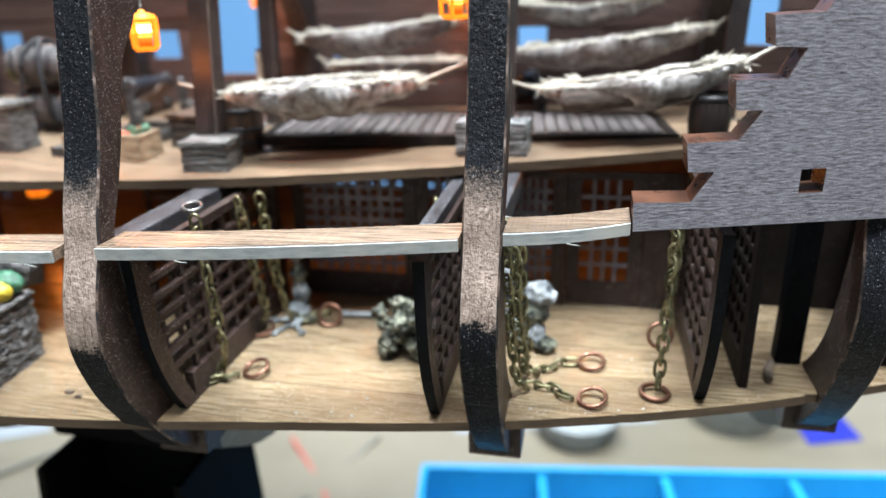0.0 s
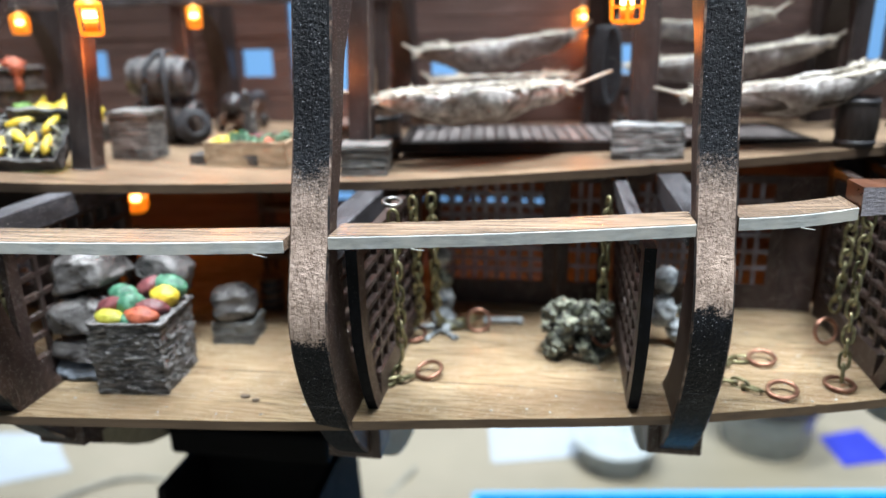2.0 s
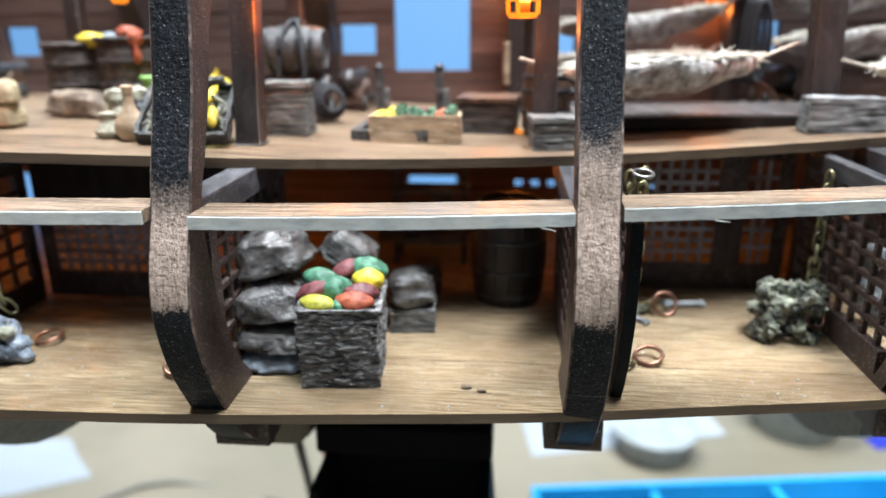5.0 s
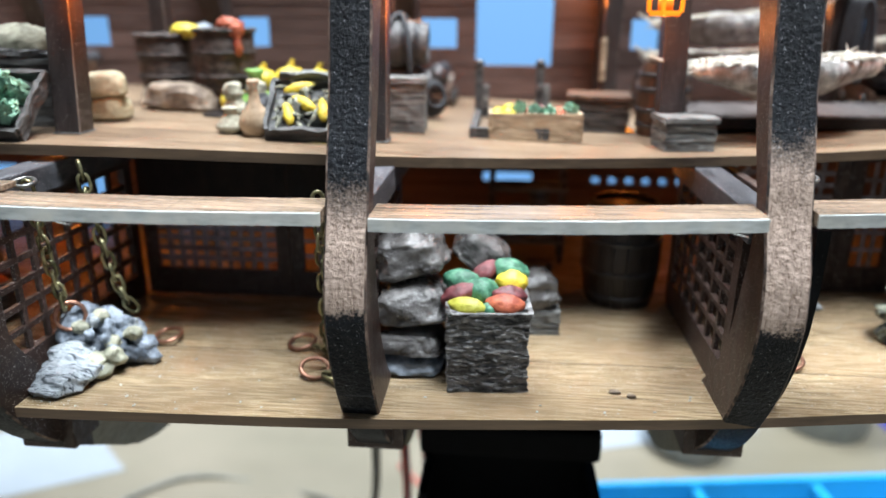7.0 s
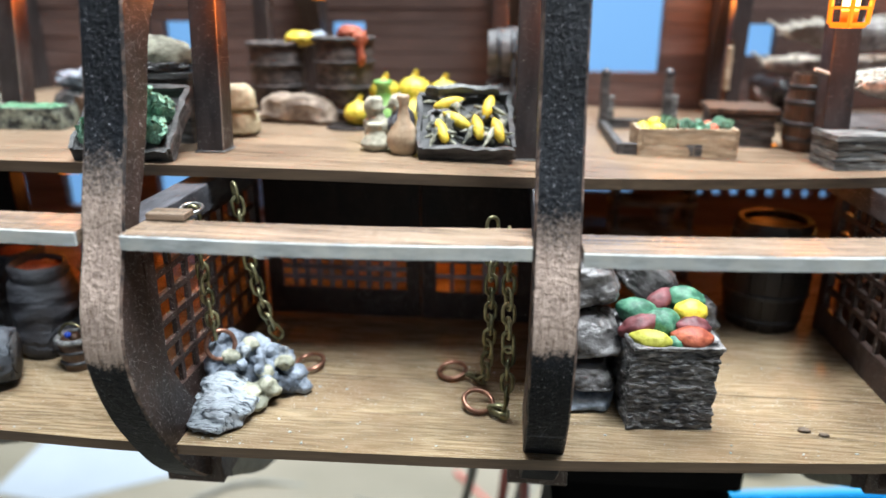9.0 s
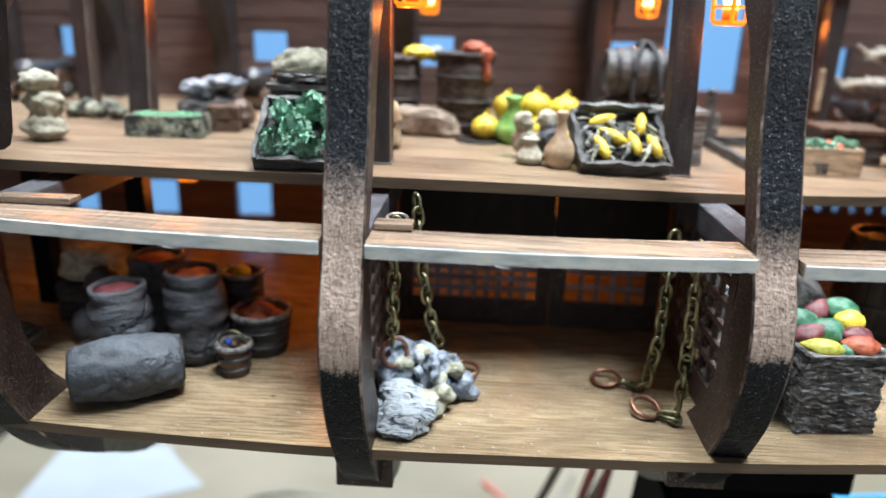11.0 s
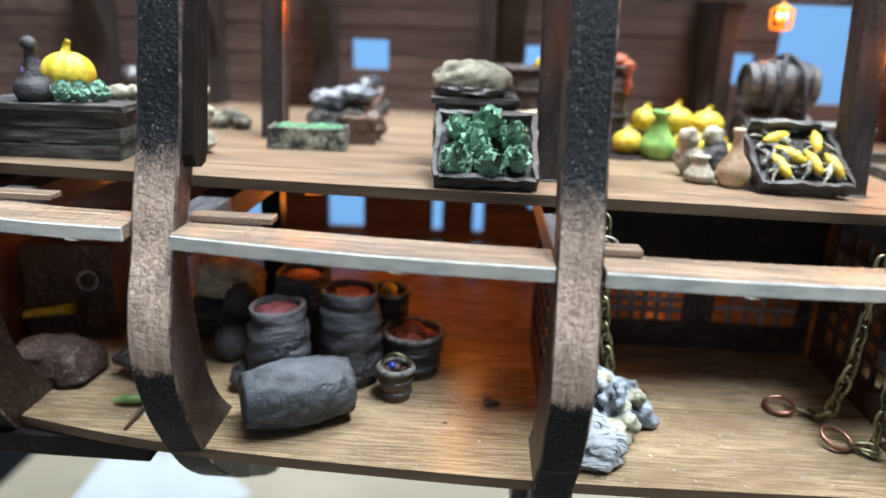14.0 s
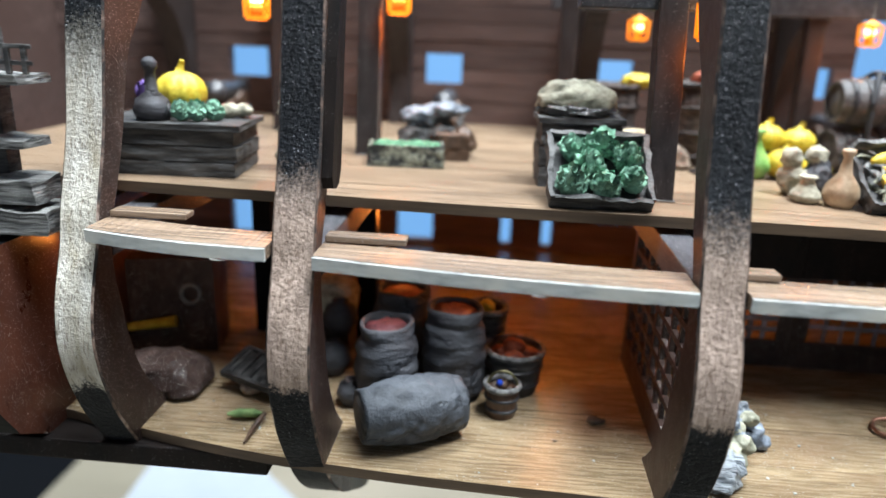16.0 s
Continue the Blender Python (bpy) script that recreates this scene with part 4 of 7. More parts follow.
for x, y, lean in ((-11.32, 13.6, -0.02), (-16.75, 12.8, -0.06), (-5.7, 14.75, 0.0), (0.25, 16.5, 0.0), (-22.3, 15.5, -0.02), (-12.0, 19.2, 0), (-17.95, 19.0, 0), (-6.35, 19.2, 0.1), (-0.75, 19.6, 0.05), (5.2, 18.6, 0.1), (-25.0, 18.2, 0.0)):
    post(x, y, lean, (0.56 if x > 0 else 0.47) if y < 17.5 else 0.4, back=0.5 if y < 17.5 else 0.2)
for y, x0, x1, low in ((13.45, -18.3, -15.6, 6.83), (19.4, -18.4, 5, 6.98)):
    ob = thing("deck_beam", "grey-brown beam over the deck posts", "beam", group="beams over the posts")
    bm = bmesh.new()
    box(bm, x0, x1, y - 0.3, y + 0.3, low, 7.6, 0.03)
    part("beam_board", bm, M_BEAM, ob)


# ---- chains ----
def link_mesh(long, wide, wire, name, mat):
    bm = bmesh.new()
    n, pts = (14 if wide < long else 26), []
    for i in range(n):
        a = 2 * math.pi * i / n
        pts.append((long * math.cos(a), wide * math.sin(a) * (1.15 if abs(math.cos(a)) > 0.3 and wide < long else 1), 0))
    tube(bm, pts, wire, 6, True)
    bmesh.ops.scale(bm, vec=(U, U, U), verts=bm.verts)
    me = bpy.data.meshes.new(name)
    bm.to_mesh(me)
    bm.free()
    me.materials.append(mat)
    return me


LINK = link_mesh(0.17, 0.088, 0.032, "link", M_BRASS)
RING = link_mesh(0.235, 0.235, 0.04, "shackle_ring", M_COPPER)
STEEL = surface("steel_eye", (0.1, 0.1, 0.1), (0.28, 0.27, 0.25), (6, 6, 6), None, 1, 0.35, 0.8, bump=0.2)
EYE = link_mesh(0.15, 0.15, 0.035, "eye_bolt", STEEL)


def chain(points, rings=(), eye=None, rnd=0):
    """A chain that hangs and lies along points, with copper rings at its end."""
    rng = random.Random(rnd)
    ob = thing("chain", "aged brass chain with copper shackle ring", "chain", points[0], group="prison chains")
    org = Vector(points[0])
    pts = [Vector(p) for p in points]
    walked, k, pos, target = 0.0, 0, pts[0].copy(), pts[0].copy()
    out, step = [pts[0].copy()], 0.235
    rest = step
    for a, b in zip(pts, pts[1:]):
        d = (b - a).length
        s = rest
        while s <= d:
            out.append(a.lerp(b, s / d))
            s += step
        rest = s - d
    for i, (a, b) in enumerate(zip(out, out[1:])):
        t = (b - a).normalized()
        rot = t.to_track_quat("X", "Z").to_matrix().to_4x4() @ pose(0, 0, 0, (90 if i % 2 else 0) + rng.uniform(-28, 28))
        li = new("link", LINK)
        li.parent = ob
        li.matrix_basis = Matrix.Translation(((a + b) / 2 - org) * U) @ rot
    for at, turn in rings:
        share("shackle_ring", RING, ob, Vector(at) - org, turn)
    if eye:
        share("eye_bolt", EYE, ob, Vector(eye) - org + Vector((0, 0, -0.06)), (12, 0, 20))
    return ob


FLAT = (8, -6, 0)
chain([(-4.3, 11.5, 3.3), (-4.28, 11.6, 2.0), (-4.3, 11.8, 0.5), (-4.45, 11.75, 0.08), (-4.55, 11.55, 0.06), (-4.35, 11.65, 0.08), (-4.1, 11.95, 0.06)], [((-3.85, 12.05, 0.12), (14, -10, 0))], (-4.3, 11.5, 3.55), 1)
chain([(-4.25, 12.9, 3.2), (-4.25, 13.2, 1.6), (-4.3, 13.6, 0.5), (-4.45, 13.7, 0.25)], [((-4.45, 13.6, 0.14), (18, 0, 0))], None, 2)
chain([(-3.95, 13.2, 3.2), (-3.95, 13.5, 1.5), (-4.0, 13.9, 0.5), (-3.9, 14.1, 0.1), (-3.5, 14.3, 0.1), (-3.25, 14.45, 0.2)], [((-3.15, 14.2, 0.24), (62, 0, 8))], None, 3)
chain([(-0.6, 13.6, 3.1), (-0.62, 13.6, 1.2), (-0.6, 13.5, 0.6)], [((-0.6, 13.3, 0.45), (60, 0, 30))], None, 4)
chain([(0.95, 11.6, 3.4), (1.0, 11.7, 1.8), (1.08, 12.0, 0.5), (1.2, 12.3, 0.08), (1.6, 12.45, 0.06), (2.0, 12.1, 0.06), (2.2, 12.1, 0.07)], [((2.42, 12.1, 0.1), (10, -8, 0))], (0.95, 11.5, 3.5), 5)
chain([(1.05, 11.9, 3.3), (1.08, 12.0, 1.6), (1.2, 12.5, 0.3), (1.45, 12.9, 0.06), (1.9, 13.3, 0.06), (2.15, 13.35, 0.06)], [((2.4, 13.35, 0.1), FLAT)], None, 6)
chain([(1.12, 12.3, 3.2), (1.14, 12.4, 1.7), (1.25, 12.7, 0.4), (1.1, 12.75, 0.06)], [], None, 7)
chain([(3.66, 12.8, 3.4), (3.62, 12.8, 1.8), (3.56, 12.62, 0.4), (3.55, 12.55, 0.1)], [((3.5, 12.5, 0.07), (4, 0, 0))], None, 8)
chain([(3.82, 13.8, 3.3), (3.78, 13.8, 1.4), (3.72, 13.85, 0.75)], [((3.66, 13.85, 0.5), (75, 0, 20))], None, 9)
chain([(-16.16, 10.45, 3.35), (-16.22, 10.7, 2.0), (-16.28, 11.0, 1.0)], [((-16.22, 11.0, 0.9), (70, 0, 40))], (-16.12, 10.35, 3.45), 10)
chain([(-15.95, 11.5, 3.45), (-15.82, 11.6, 2.0), (-15.63, 11.7, 0.95), (-15.45, 11.85, 0.6)], [((-15.05, 12.0, 0.12), FLAT)], None, 11)
chain([(-11.6, 10.7, 3.1), (-11.55, 10.7, 1.2), (-11.55, 10.75, 0.1), (-11.78, 10.85, 0.07), (-11.55, 10.65, 0.12), (-11.75, 10.9, 0.1)], [((-12.0, 11.0, 0.12), (16, 10, 0))], None, 12)
chain([(-11.85, 11.2, 3.1), (-11.85, 11.3, 1.2), (-11.92, 11.5, 0.25), (-12.0, 11.8, 0.07), (-12.25, 11.95, 0.07)], [((-12.5, 12.0, 0.1), FLAT)], None, 13)


# ---- hold: produce box, sacks, casks ----
def ball(parent, name, at, r, mat, seed, squash=0.85):
    bm = bmesh.new()
    blob(bm, at, (r * 1.08, r * 0.9, r * squash), 0.16, 1.1, 3, seed)
    ruffle(bm, 0.008, 9, seed)
    part(name, bm, mat, parent)


def rough_box(bm, w, d, h, amount, taper=0.0, cuts=5, at=(0, 0, 0), seed=0, sc=2.2):
    """A solid block with an uneven skin."""
    n, grid = cuts + 1, {}
    def vert(i, j, k):
        if (i, j, k) not in grid:
            grid[i, j, k] = bm.verts.new((i / n - 0.5, j / n - 0.5, k / n - 0.5))
        return grid[i, j, k]
    for a in range(n):
        for b in range(n):
            for end in (0, n):
                quads = [[(end, a, b), (end, a + 1, b), (end, a + 1, b + 1), (end, a, b + 1)], [(a, end, b), (a, end, b + 1), (a + 1, end, b + 1), (a + 1, end, b)], [(a, b, end), (a + 1, b, end), (a + 1, b + 1, end), (a, b + 1, end)]]
                for q in quads:
                    bm.faces.new([vert(*c) for c in (q if end else q[::-1])])
    allv = list(grid.values())
    for v in allv:
        k = 1 + taper * v.co.z
        v.co = Vector((at[0] + v.co.x * w * k, at[1] + v.co.y * d * k, at[2] + (v.co.z + 0.5) * h))
    for v in allv:
        o = noise.noise_vector(v.co * sc + Vector((seed * 3.3, seed, seed * 1.7)))
        v.co += Vector((amount * o.x, amount * o.y, amount * o.z * (0 if v.co.z < at[2] + 0.01 else 1)))
    return allv


def produce_box():
    ob = thing("produce_box", "rough dark bark-textured box heaped with painted vegetables", "box", (-9.13, 11.35, 0.0), (0, 0, 5), "")
    bm = bmesh.new()
    h = 1.39
    rough_box(bm, 1.30, 1.36, h, 0.03, 0.02, 40, (0, 0, 0), 3, 5)
    for v in bm.verts:
        k = 0.6 * noise.noise(Vector((v.co.x * 4, v.co.y * 4, v.co.z * 12))) + 0.9 * noise.noise(Vector((v.co.x * 11, v.co.y * 9, v.co.z * 24)))
        out = Vector((v.co.x, v.co.y, 0)).normalized()
        if 0.01 < v.co.z < h - 0.02:
            v.co += out * 0.055 * k
    part("box_body", bm, M_BARKBOX, ob, "dark bark-textured sides")
    bm = bmesh.new()
    for s in (-1, 1):
        box(bm, s * 0.655 - 0.035, s * 0.655 + 0.035, -0.71, 0.71, h - 0.05, h + 0.02, 0.02)
        box(bm, -0.62, 0.62, s * 0.70 - 0.035, s * 0.70 + 0.035, h - 0.05, h + 0.015, 0.02)
    ruffle(bm, 0.05, 5)
    part("rim", bm, M_BARKBOX, ob)
    heap_of = ((-0.34, -0.46, 0.06, 0.3, 0.2, 0.15, -4, M_LIME), (0.27, -0.46, 0.1, 0.29, 0.22, 0.17, 3, M_ORANGE), (0.36, -0.2, 0.17, 0.28, 0.2, 0.15, 8, M_RED), (-0.46, -0.16, 0.15, 0.29, 0.2, 0.17, -28, M_RED),
               (-0.1, -0.12, 0.2, 0.27, 0.25, 0.23, 0, M_GREEN), (-0.4, 0.24, 0.25, 0.3, 0.24, 0.2, 5, M_GREEN), (0.42, 0.16, 0.26, 0.26, 0.22, 0.2, 0, M_YELLOW), (0.0, 0.44, 0.34, 0.26, 0.2, 0.16, -35, M_RED), (0.42, 0.46, 0.36, 0.3, 0.25, 0.22, 10, M_GREEN), (0.02, -0.5, 0.0, 0.16, 0.14, 0.14, 0, M_GREEN))
    for k, (x, y, z, a, b, c, tilt, m) in enumerate(heap_of):
        bm = bmesh.new()
        vs = blob(bm, (0, 0, 0), (1, 1, 1), 0.07, 1.3, 4, k)
        for v in vs:
            q = v.co.copy()
            point = 1 + 0.22 * max(0.0, abs(q.x) - 0.55)
            ridge = 0.12 * (1 - min(1, abs(q.y) * 2.2)) if q.z > 0 else 0
            v.co = Vector((q.x * a * point, q.y * b * (1 - 0.25 * q.x * q.x), q.z * c + ridge * c))
            v.co += 0.012 * noise.noise_vector(v.co * 9 + Vector((k, 0, 0)))
        bmesh.ops.transform(bm, matrix=Matrix.Translation((x, y, h - 0.03 + z * 0.85)) @ Matrix.Rotation(radians(tilt), 4, "Y") @ Matrix.Rotation(radians(17 * k % 40 - 20), 4, "Z"), verts=bm.verts)
        part("vegetable", bm, m, ob)
    return ob


produce_box()


def sack(at, size, turn, mat=None, label="slumped grey-brown painted sack in a stack", seed=0, group="sacks in the hold", crease=0.1):
    ob = thing("sack", label, "sack", at, turn, group)
    bm = bmesh.new()
    vs = blob(bm, (0, 0, 0), (1, 1, 1), 0.1, 1.4, 5, seed)
    for v in vs:
        for k in range(3):
            c = v.co[k]
            v.co[k] = math.copysign(abs(c) ** 0.5, c) * size[k]
        v.co.z += size[2] + 0.05 * size[2] * math.sin(9 * v.co.x)
        up = max(0.0, v.co.z) / (2 * size[2])
        flare = 1.1 - 0.26 * up * up + 0.07 * math.exp(-((up - 0.12) / 0.12) ** 2)
        v.co.x, v.co.y = v.co.x * flare, v.co.y * flare
        if v.co.z < 0:
            v.co.z = 0
    for v in bm.verts:
        k = Vector((v.co.x * 1.3, v.co.y * 1.3, v.co.z * 3.0)) + Vector((seed * 5.1, 0, 0))
        fold = (1 - abs(noise.noise(k))) ** 2 + 0.5 * (1 - abs(noise.noise(k * 2.3))) ** 2
        out = Vector((v.co.x, v.co.y, 0.4 * (v.co.z - size[2]))).normalized()
        v.co += out * crease * (fold - 1.0) + 0.018 * noise.noise_vector(v.co * 7)
        v.co.z = max(v.co.z, 0.0)
    bag = part("bag", bm, mat or M_SACK, ob, "", True)
    bm = bmesh.new()
    tube(bm, [(size[0] * 0.98 * math.cos(a), size[1] * 0.98 * math.sin(a) * 0.97, size[2] * 0.85 + 0.02 * math.sin(5 * a)) for a in [2 * math.pi * i / 24 for i in range(24)]], 0.035, 6, True)
    part("seam", bm, mat or M_SACK, bag)
    return ob


sack((-10.4, 11.55, 0.0), (0.55, 0.5, 0.17), (0, 0, 4), M_BONEBLUE, "flat pale grey sack on the hold floor", 1)
sack((-10.42, 11.55, 0.34), (0.56, 0.52, 0.22), (0, 0, -4), None, seed=2)
sack((-10.38, 11.7, 0.85), (0.58, 0.6, 0.36), (0, -5, 5), None, seed=3)
sack((-10.38, 11.9, 1.6), (0.56, 0.55, 0.38), (0, -13, -6), M_SACK, "slumped silver-grey sack on top of the stack", 4)
sack((-9.45, 12.6, 1.5), (0.5, 0.4, 0.35), (0, 40, 0), None, seed=6)


def crate(name, label, at, turn, w, d, h, mat, boards=3, lid=True, group="", top=None):
    """A closed crate of uneven boards."""
    ob = thing(name, label, "crate", at, turn, group)
    for k in range(boards):
        bm = bmesh.new()
        z = h * k / boards
        rough_box(bm, w * (1 + 0.03 * (k % 2)), d, h / boards - 0.02, 0.03, 0.0, 9, (0, 0, z), k + w, 6)
        part("board", bm, mat, ob)
    if lid:
        bm = bmesh.new()
        rough_box(bm, w * 1.1, d * 1.08, 0.1, 0.02, 0, 6, (0, 0, h), 7 + w, 5)
        part("lid", bm, top or mat, ob)
    return ob


b = crate("low_box", "weathered grey box with a bulging sack on top", (-8.2, 13.3, 0), (0, 0, 4), 0.85, 0.8, 0.5, M_GREYWOOD, 2, False)
sack((-8.25, 13.3, 0.5), (0.42, 0.38, 0.33), (0, 0, 10), M_SACK, "tied grey sack resting on a low box", 9)


def barrel(name, label, at, turn, r, h, mat, hoops=(0.16, 0.36, 0.64, 0.84), group="", lie=False):
    ob = thing(name, label, "barrel", at, turn, group)
    seg = 18
    prof = [(r * (0.8 + 0.2 * math.sin(math.pi * (0.08 + 0.84 * i / 8))), h * i / 8) for i in range(9)]
    mes = bpy.data.meshes.new("stave")
    bm = bmesh.new()
    a0, a1 = -math.pi / seg * 0.94, math.pi / seg * 0.94
    rows = []
    for rr, z in prof:
        rows.append([bm.verts.new((rr * math.cos(a), rr * math.sin(a), z)) for a in (a0, 0, a1)] + [bm.verts.new((rr * 0.86 * math.cos(a), rr * 0.86 * math.sin(a), z)) for a in (a1, a0)])
    for p, q in zip(rows, rows[1:]):
        for k in range(5):
            bm.faces.new((p[k], p[(k + 1) % 5], q[(k + 1) % 5], q[k]))
    bm.faces.new(rows[0][::-1])
    bm.faces.new(rows[-1])
    bmesh.ops.scale(bm, vec=(U, U, U), verts=bm.verts)
    bm.to_mesh(mes)
    bm.free()
    mes.materials.append(mat)
    for k in range(seg):
        share("stave", mes, ob, (0, 0, 0), (0, 0, 360 * k / seg))
    for z in (0.06, 0.94):
        bm = bmesh.new()
        lathe(bm, [(0, h * z - 0.03), (r * 0.84, h * z - 0.03), (r * 0.84, h * z + 0.03), (0, h * z + 0.03)], 18)
        part("barrel_head", bm, mat, ob)
    for f in hoops:
        rr = r * (0.8 + 0.2 * math.sin(math.pi * (0.08 + 0.84 * f)))
        bm = bmesh.new()
        lathe(bm, [(rr * 0.99, h * f - 0.05), (rr + 0.025, h * f - 0.05), (rr + 0.025, h * f + 0.05), (rr * 0.99, h * f + 0.05)], 24)
        part("hoop", bm, M_HOOP, ob)
    return ob


barrel("barrel", "large dark barrel standing in the hold", (-6.35, 15.0, 0), (0, 0, 0), 0.82, 2.2, M_BLACKBARREL, (0.1, 0.35, 0.65, 0.9))
barrel("cask", "small dark cask standing deep in the hold", (-8.1, 14.9, 0), (0, 0, 0), 0.3, 0.8, M_BARREL)


# ---- hold: heaps of bone and rubble, one plain mesh each ----
def heap(name, label, at, lumps, mats, seed, rough=0.3, voxel=0.045):
    """Lumps grown together into one skin; each patch takes the paint of the lump under it."""
    bm = bmesh.new()
    for k, (x, y, z, a, b, c, m) in enumerate(lumps):
        blob(bm, (x, y, z), (a, b, c), rough, 2.2, 3, seed + k)
    for v in bm.verts:
        v.co += 0.03 * noise.noise_vector(v.co * 6 + Vector((seed, 0, 0)))
    ob = part(name, bm, mats)
    skin = ob.modifiers.new("skin", "REMESH")
    skin.mode, skin.voxel_size = "VOXEL", voxel * U
    bpy.context.view_layer.update()
    me = bpy.data.meshes.new_from_object(ob.evaluated_get(bpy.context.evaluated_depsgraph_get()))
    ob.modifiers.clear()
    ob.data = me
    me.materials.clear()
    for m in mats:
        me.materials.append(m)
    for v in me.vertices:
        c = v.co / U
        c += 0.025 * noise.noise_vector(c * 9 + Vector((0, seed, 0)))
        c.z = max(c.z, 0.0)
        v.co = c * U
    for f in me.polygons:
        c = f.center / U
        f.use_smooth = True
        f.material_index = min(lumps, key=lambda q: ((c.x - q[0]) / q[3]) ** 2 + ((c.y - q[1]) / q[4]) ** 2 + ((c.z - q[2]) / q[5]) ** 2)[6]
    ob.matrix_basis = place(at)
    return tagged(ob, label, "heap")


rng = random.Random(5)
heap("crusty_mound", "green-grey crusty heap of small skull-like lumps", (-1.1, 13.2, 0),
     [(rng.uniform(-0.55, 0.55), rng.uniform(-0.3, 0.4), 0.12 + 0.2 * (k % 5), 0.12 + 0.07 * rng.random(), 0.14, 0.11 + 0.05 * rng.random(), 0) for k in range(46)], [M_ROCK], 11, 0.9, 0.022)
mound = [(-0.62, 0.05, 0.45, 0.2, 0.3, 0.45, 1), (-0.42, 0.3, 0.75, 0.28, 0.22, 0.26, 1), (-0.1, 0.35, 0.62, 0.3, 0.25, 0.3, 1), (0.25, 0.3, 0.5, 0.34, 0.25, 0.26, 1), (0.6, 0.2, 0.32, 0.24, 0.2, 0.16, 1), (0.78, 0.1, 0.12, 0.16, 0.14, 0.12, 1),
         (-0.35, 0.0, 0.3, 0.45, 0.35, 0.3, 3), (0.1, 0.05, 0.25, 0.45, 0.35, 0.26, 3), (0.45, 0.1, 0.2, 0.3, 0.25, 0.2, 3)]
mound += [(x, y, z, 0.15, 0.12, 0.11, 2) for x, y, z in ((-0.34, -0.06, 0.7), (-0.05, 0.12, 0.86), (0.24, -0.16, 0.52), (0.4, -0.3, 0.26), (0.52, 0.05, 0.58))]
mound += [(rng.uniform(-0.5, 0.6), rng.uniform(-0.25, 0.3), rng.uniform(0.35, 0.85), 0.09, 0.09, 0.09, rng.choice((1, 1, 0))) for k in range(18)]
mound += [(-0.24, -0.66, 0.2, 0.5, 0.5, 0.2, 4), (-0.3, -0.95, 0.1, 0.46, 0.36, 0.12, 4), (-0.36, -0.4, 0.34, 0.36, 0.34, 0.2, 4), (0.05, -0.42, 0.26, 0.22, 0.24, 0.14, 2), (0.2, -0.5, 0.12, 0.18, 0.2, 0.11, 2), (0.32, -0.3, 0.32, 0.17, 0.16, 0.16, 2)]
shell = heap("bone_mound", "pale blue and cream cast heap slumped against the bulkhead", (-15.72, 11.05, 0), mound, [M_BONE, M_BONEBLUE, M_BONEYELLOW, M_BONEDARK, M_BONESHELL], 23, 0.22, 0.026)
for v in shell.data.vertices:
    c = v.co / U
    if c.y < -0.32 and c.x < 0.05 and c.z > 0.04:
        v.co.z += 0.009 * U * math.sin(95 * math.hypot(c.x + 0.15, c.y + 0.05) + 3 * noise.noise(c * 2.5)) * min(1, (-0.32 - c.y) * 5)
heap("bone_mound", "pale grey-green heap chained to the bulkhead", (-3.95, 14.4, 0),
     [(0, 0, 0.2, 0.25, 0.25, 0.22, 0), (0.05, 0.1, 0.6, 0.2, 0.18, 0.3, 0), (0.02, 0.12, 1.05, 0.2, 0.2, 0.2, 1), (-0.02, 0.2, 1.5, 0.18, 0.18, 0.22, 0), (0.25, -0.2, 0.12, 0.22, 0.1, 0.1, 1), (0.1, -0.35, 0.1, 0.12, 0.25, 0.09, 0)], [M_BONE, M_ROCK], 31)
heap("bone_mound", "pale grey heap crouched behind hanging chains", (1.0, 14.0, 0),
     [(0.1, 0, 0.3, 0.4, 0.32, 0.32, 0), (0.25, 0, 0.75, 0.32, 0.26, 0.24, 1), (0.35, 0.05, 1.1, 0.32, 0.26, 0.26, 0), (-0.35, 0.1, 1.35, 0.24, 0.22, 0.28, 0), (-0.4, 0.05, 0.7, 0.26, 0.25, 0.35, 0), (0.5, -0.2, 0.15, 0.24, 0.22, 0.16, 1)], [M_BONE, M_ROCK], 41)


def bone(at, turn, l, r=0.05):
    bm = bmesh.new()
    tube(bm, [(-l / 2, 0, r), (-l / 3, 0, r), (l / 3, 0, r), (l / 2, 0, r)], [r * 1.5, r, r, r * 1.5], 8)
    for s in (-1, 1):
        for t in (-1, 1):
            blob(bm, (s * l / 2, t * r * 0.9, r * 1.1), (r * 1.1, r, r), 0.1, 1, 1)
    ob = part("bone", bm, M_BONE)
    ob.matrix_basis = place(at, turn)
    tagged(ob, "small pale bone lying on the hold floor", "bone", "loose bones")


bone((-2.65, 14.65, 0), (0, 0, 4), 0.75, 0.07)
bone((-3.75, 13.85, 0), (0, 0, -50), 0.5)
bone((-4.1, 13.75, 0), (0, 0, 70), 0.45)
bone((-4.35, 14.15, 0), (0, 0, 20), 0.4)


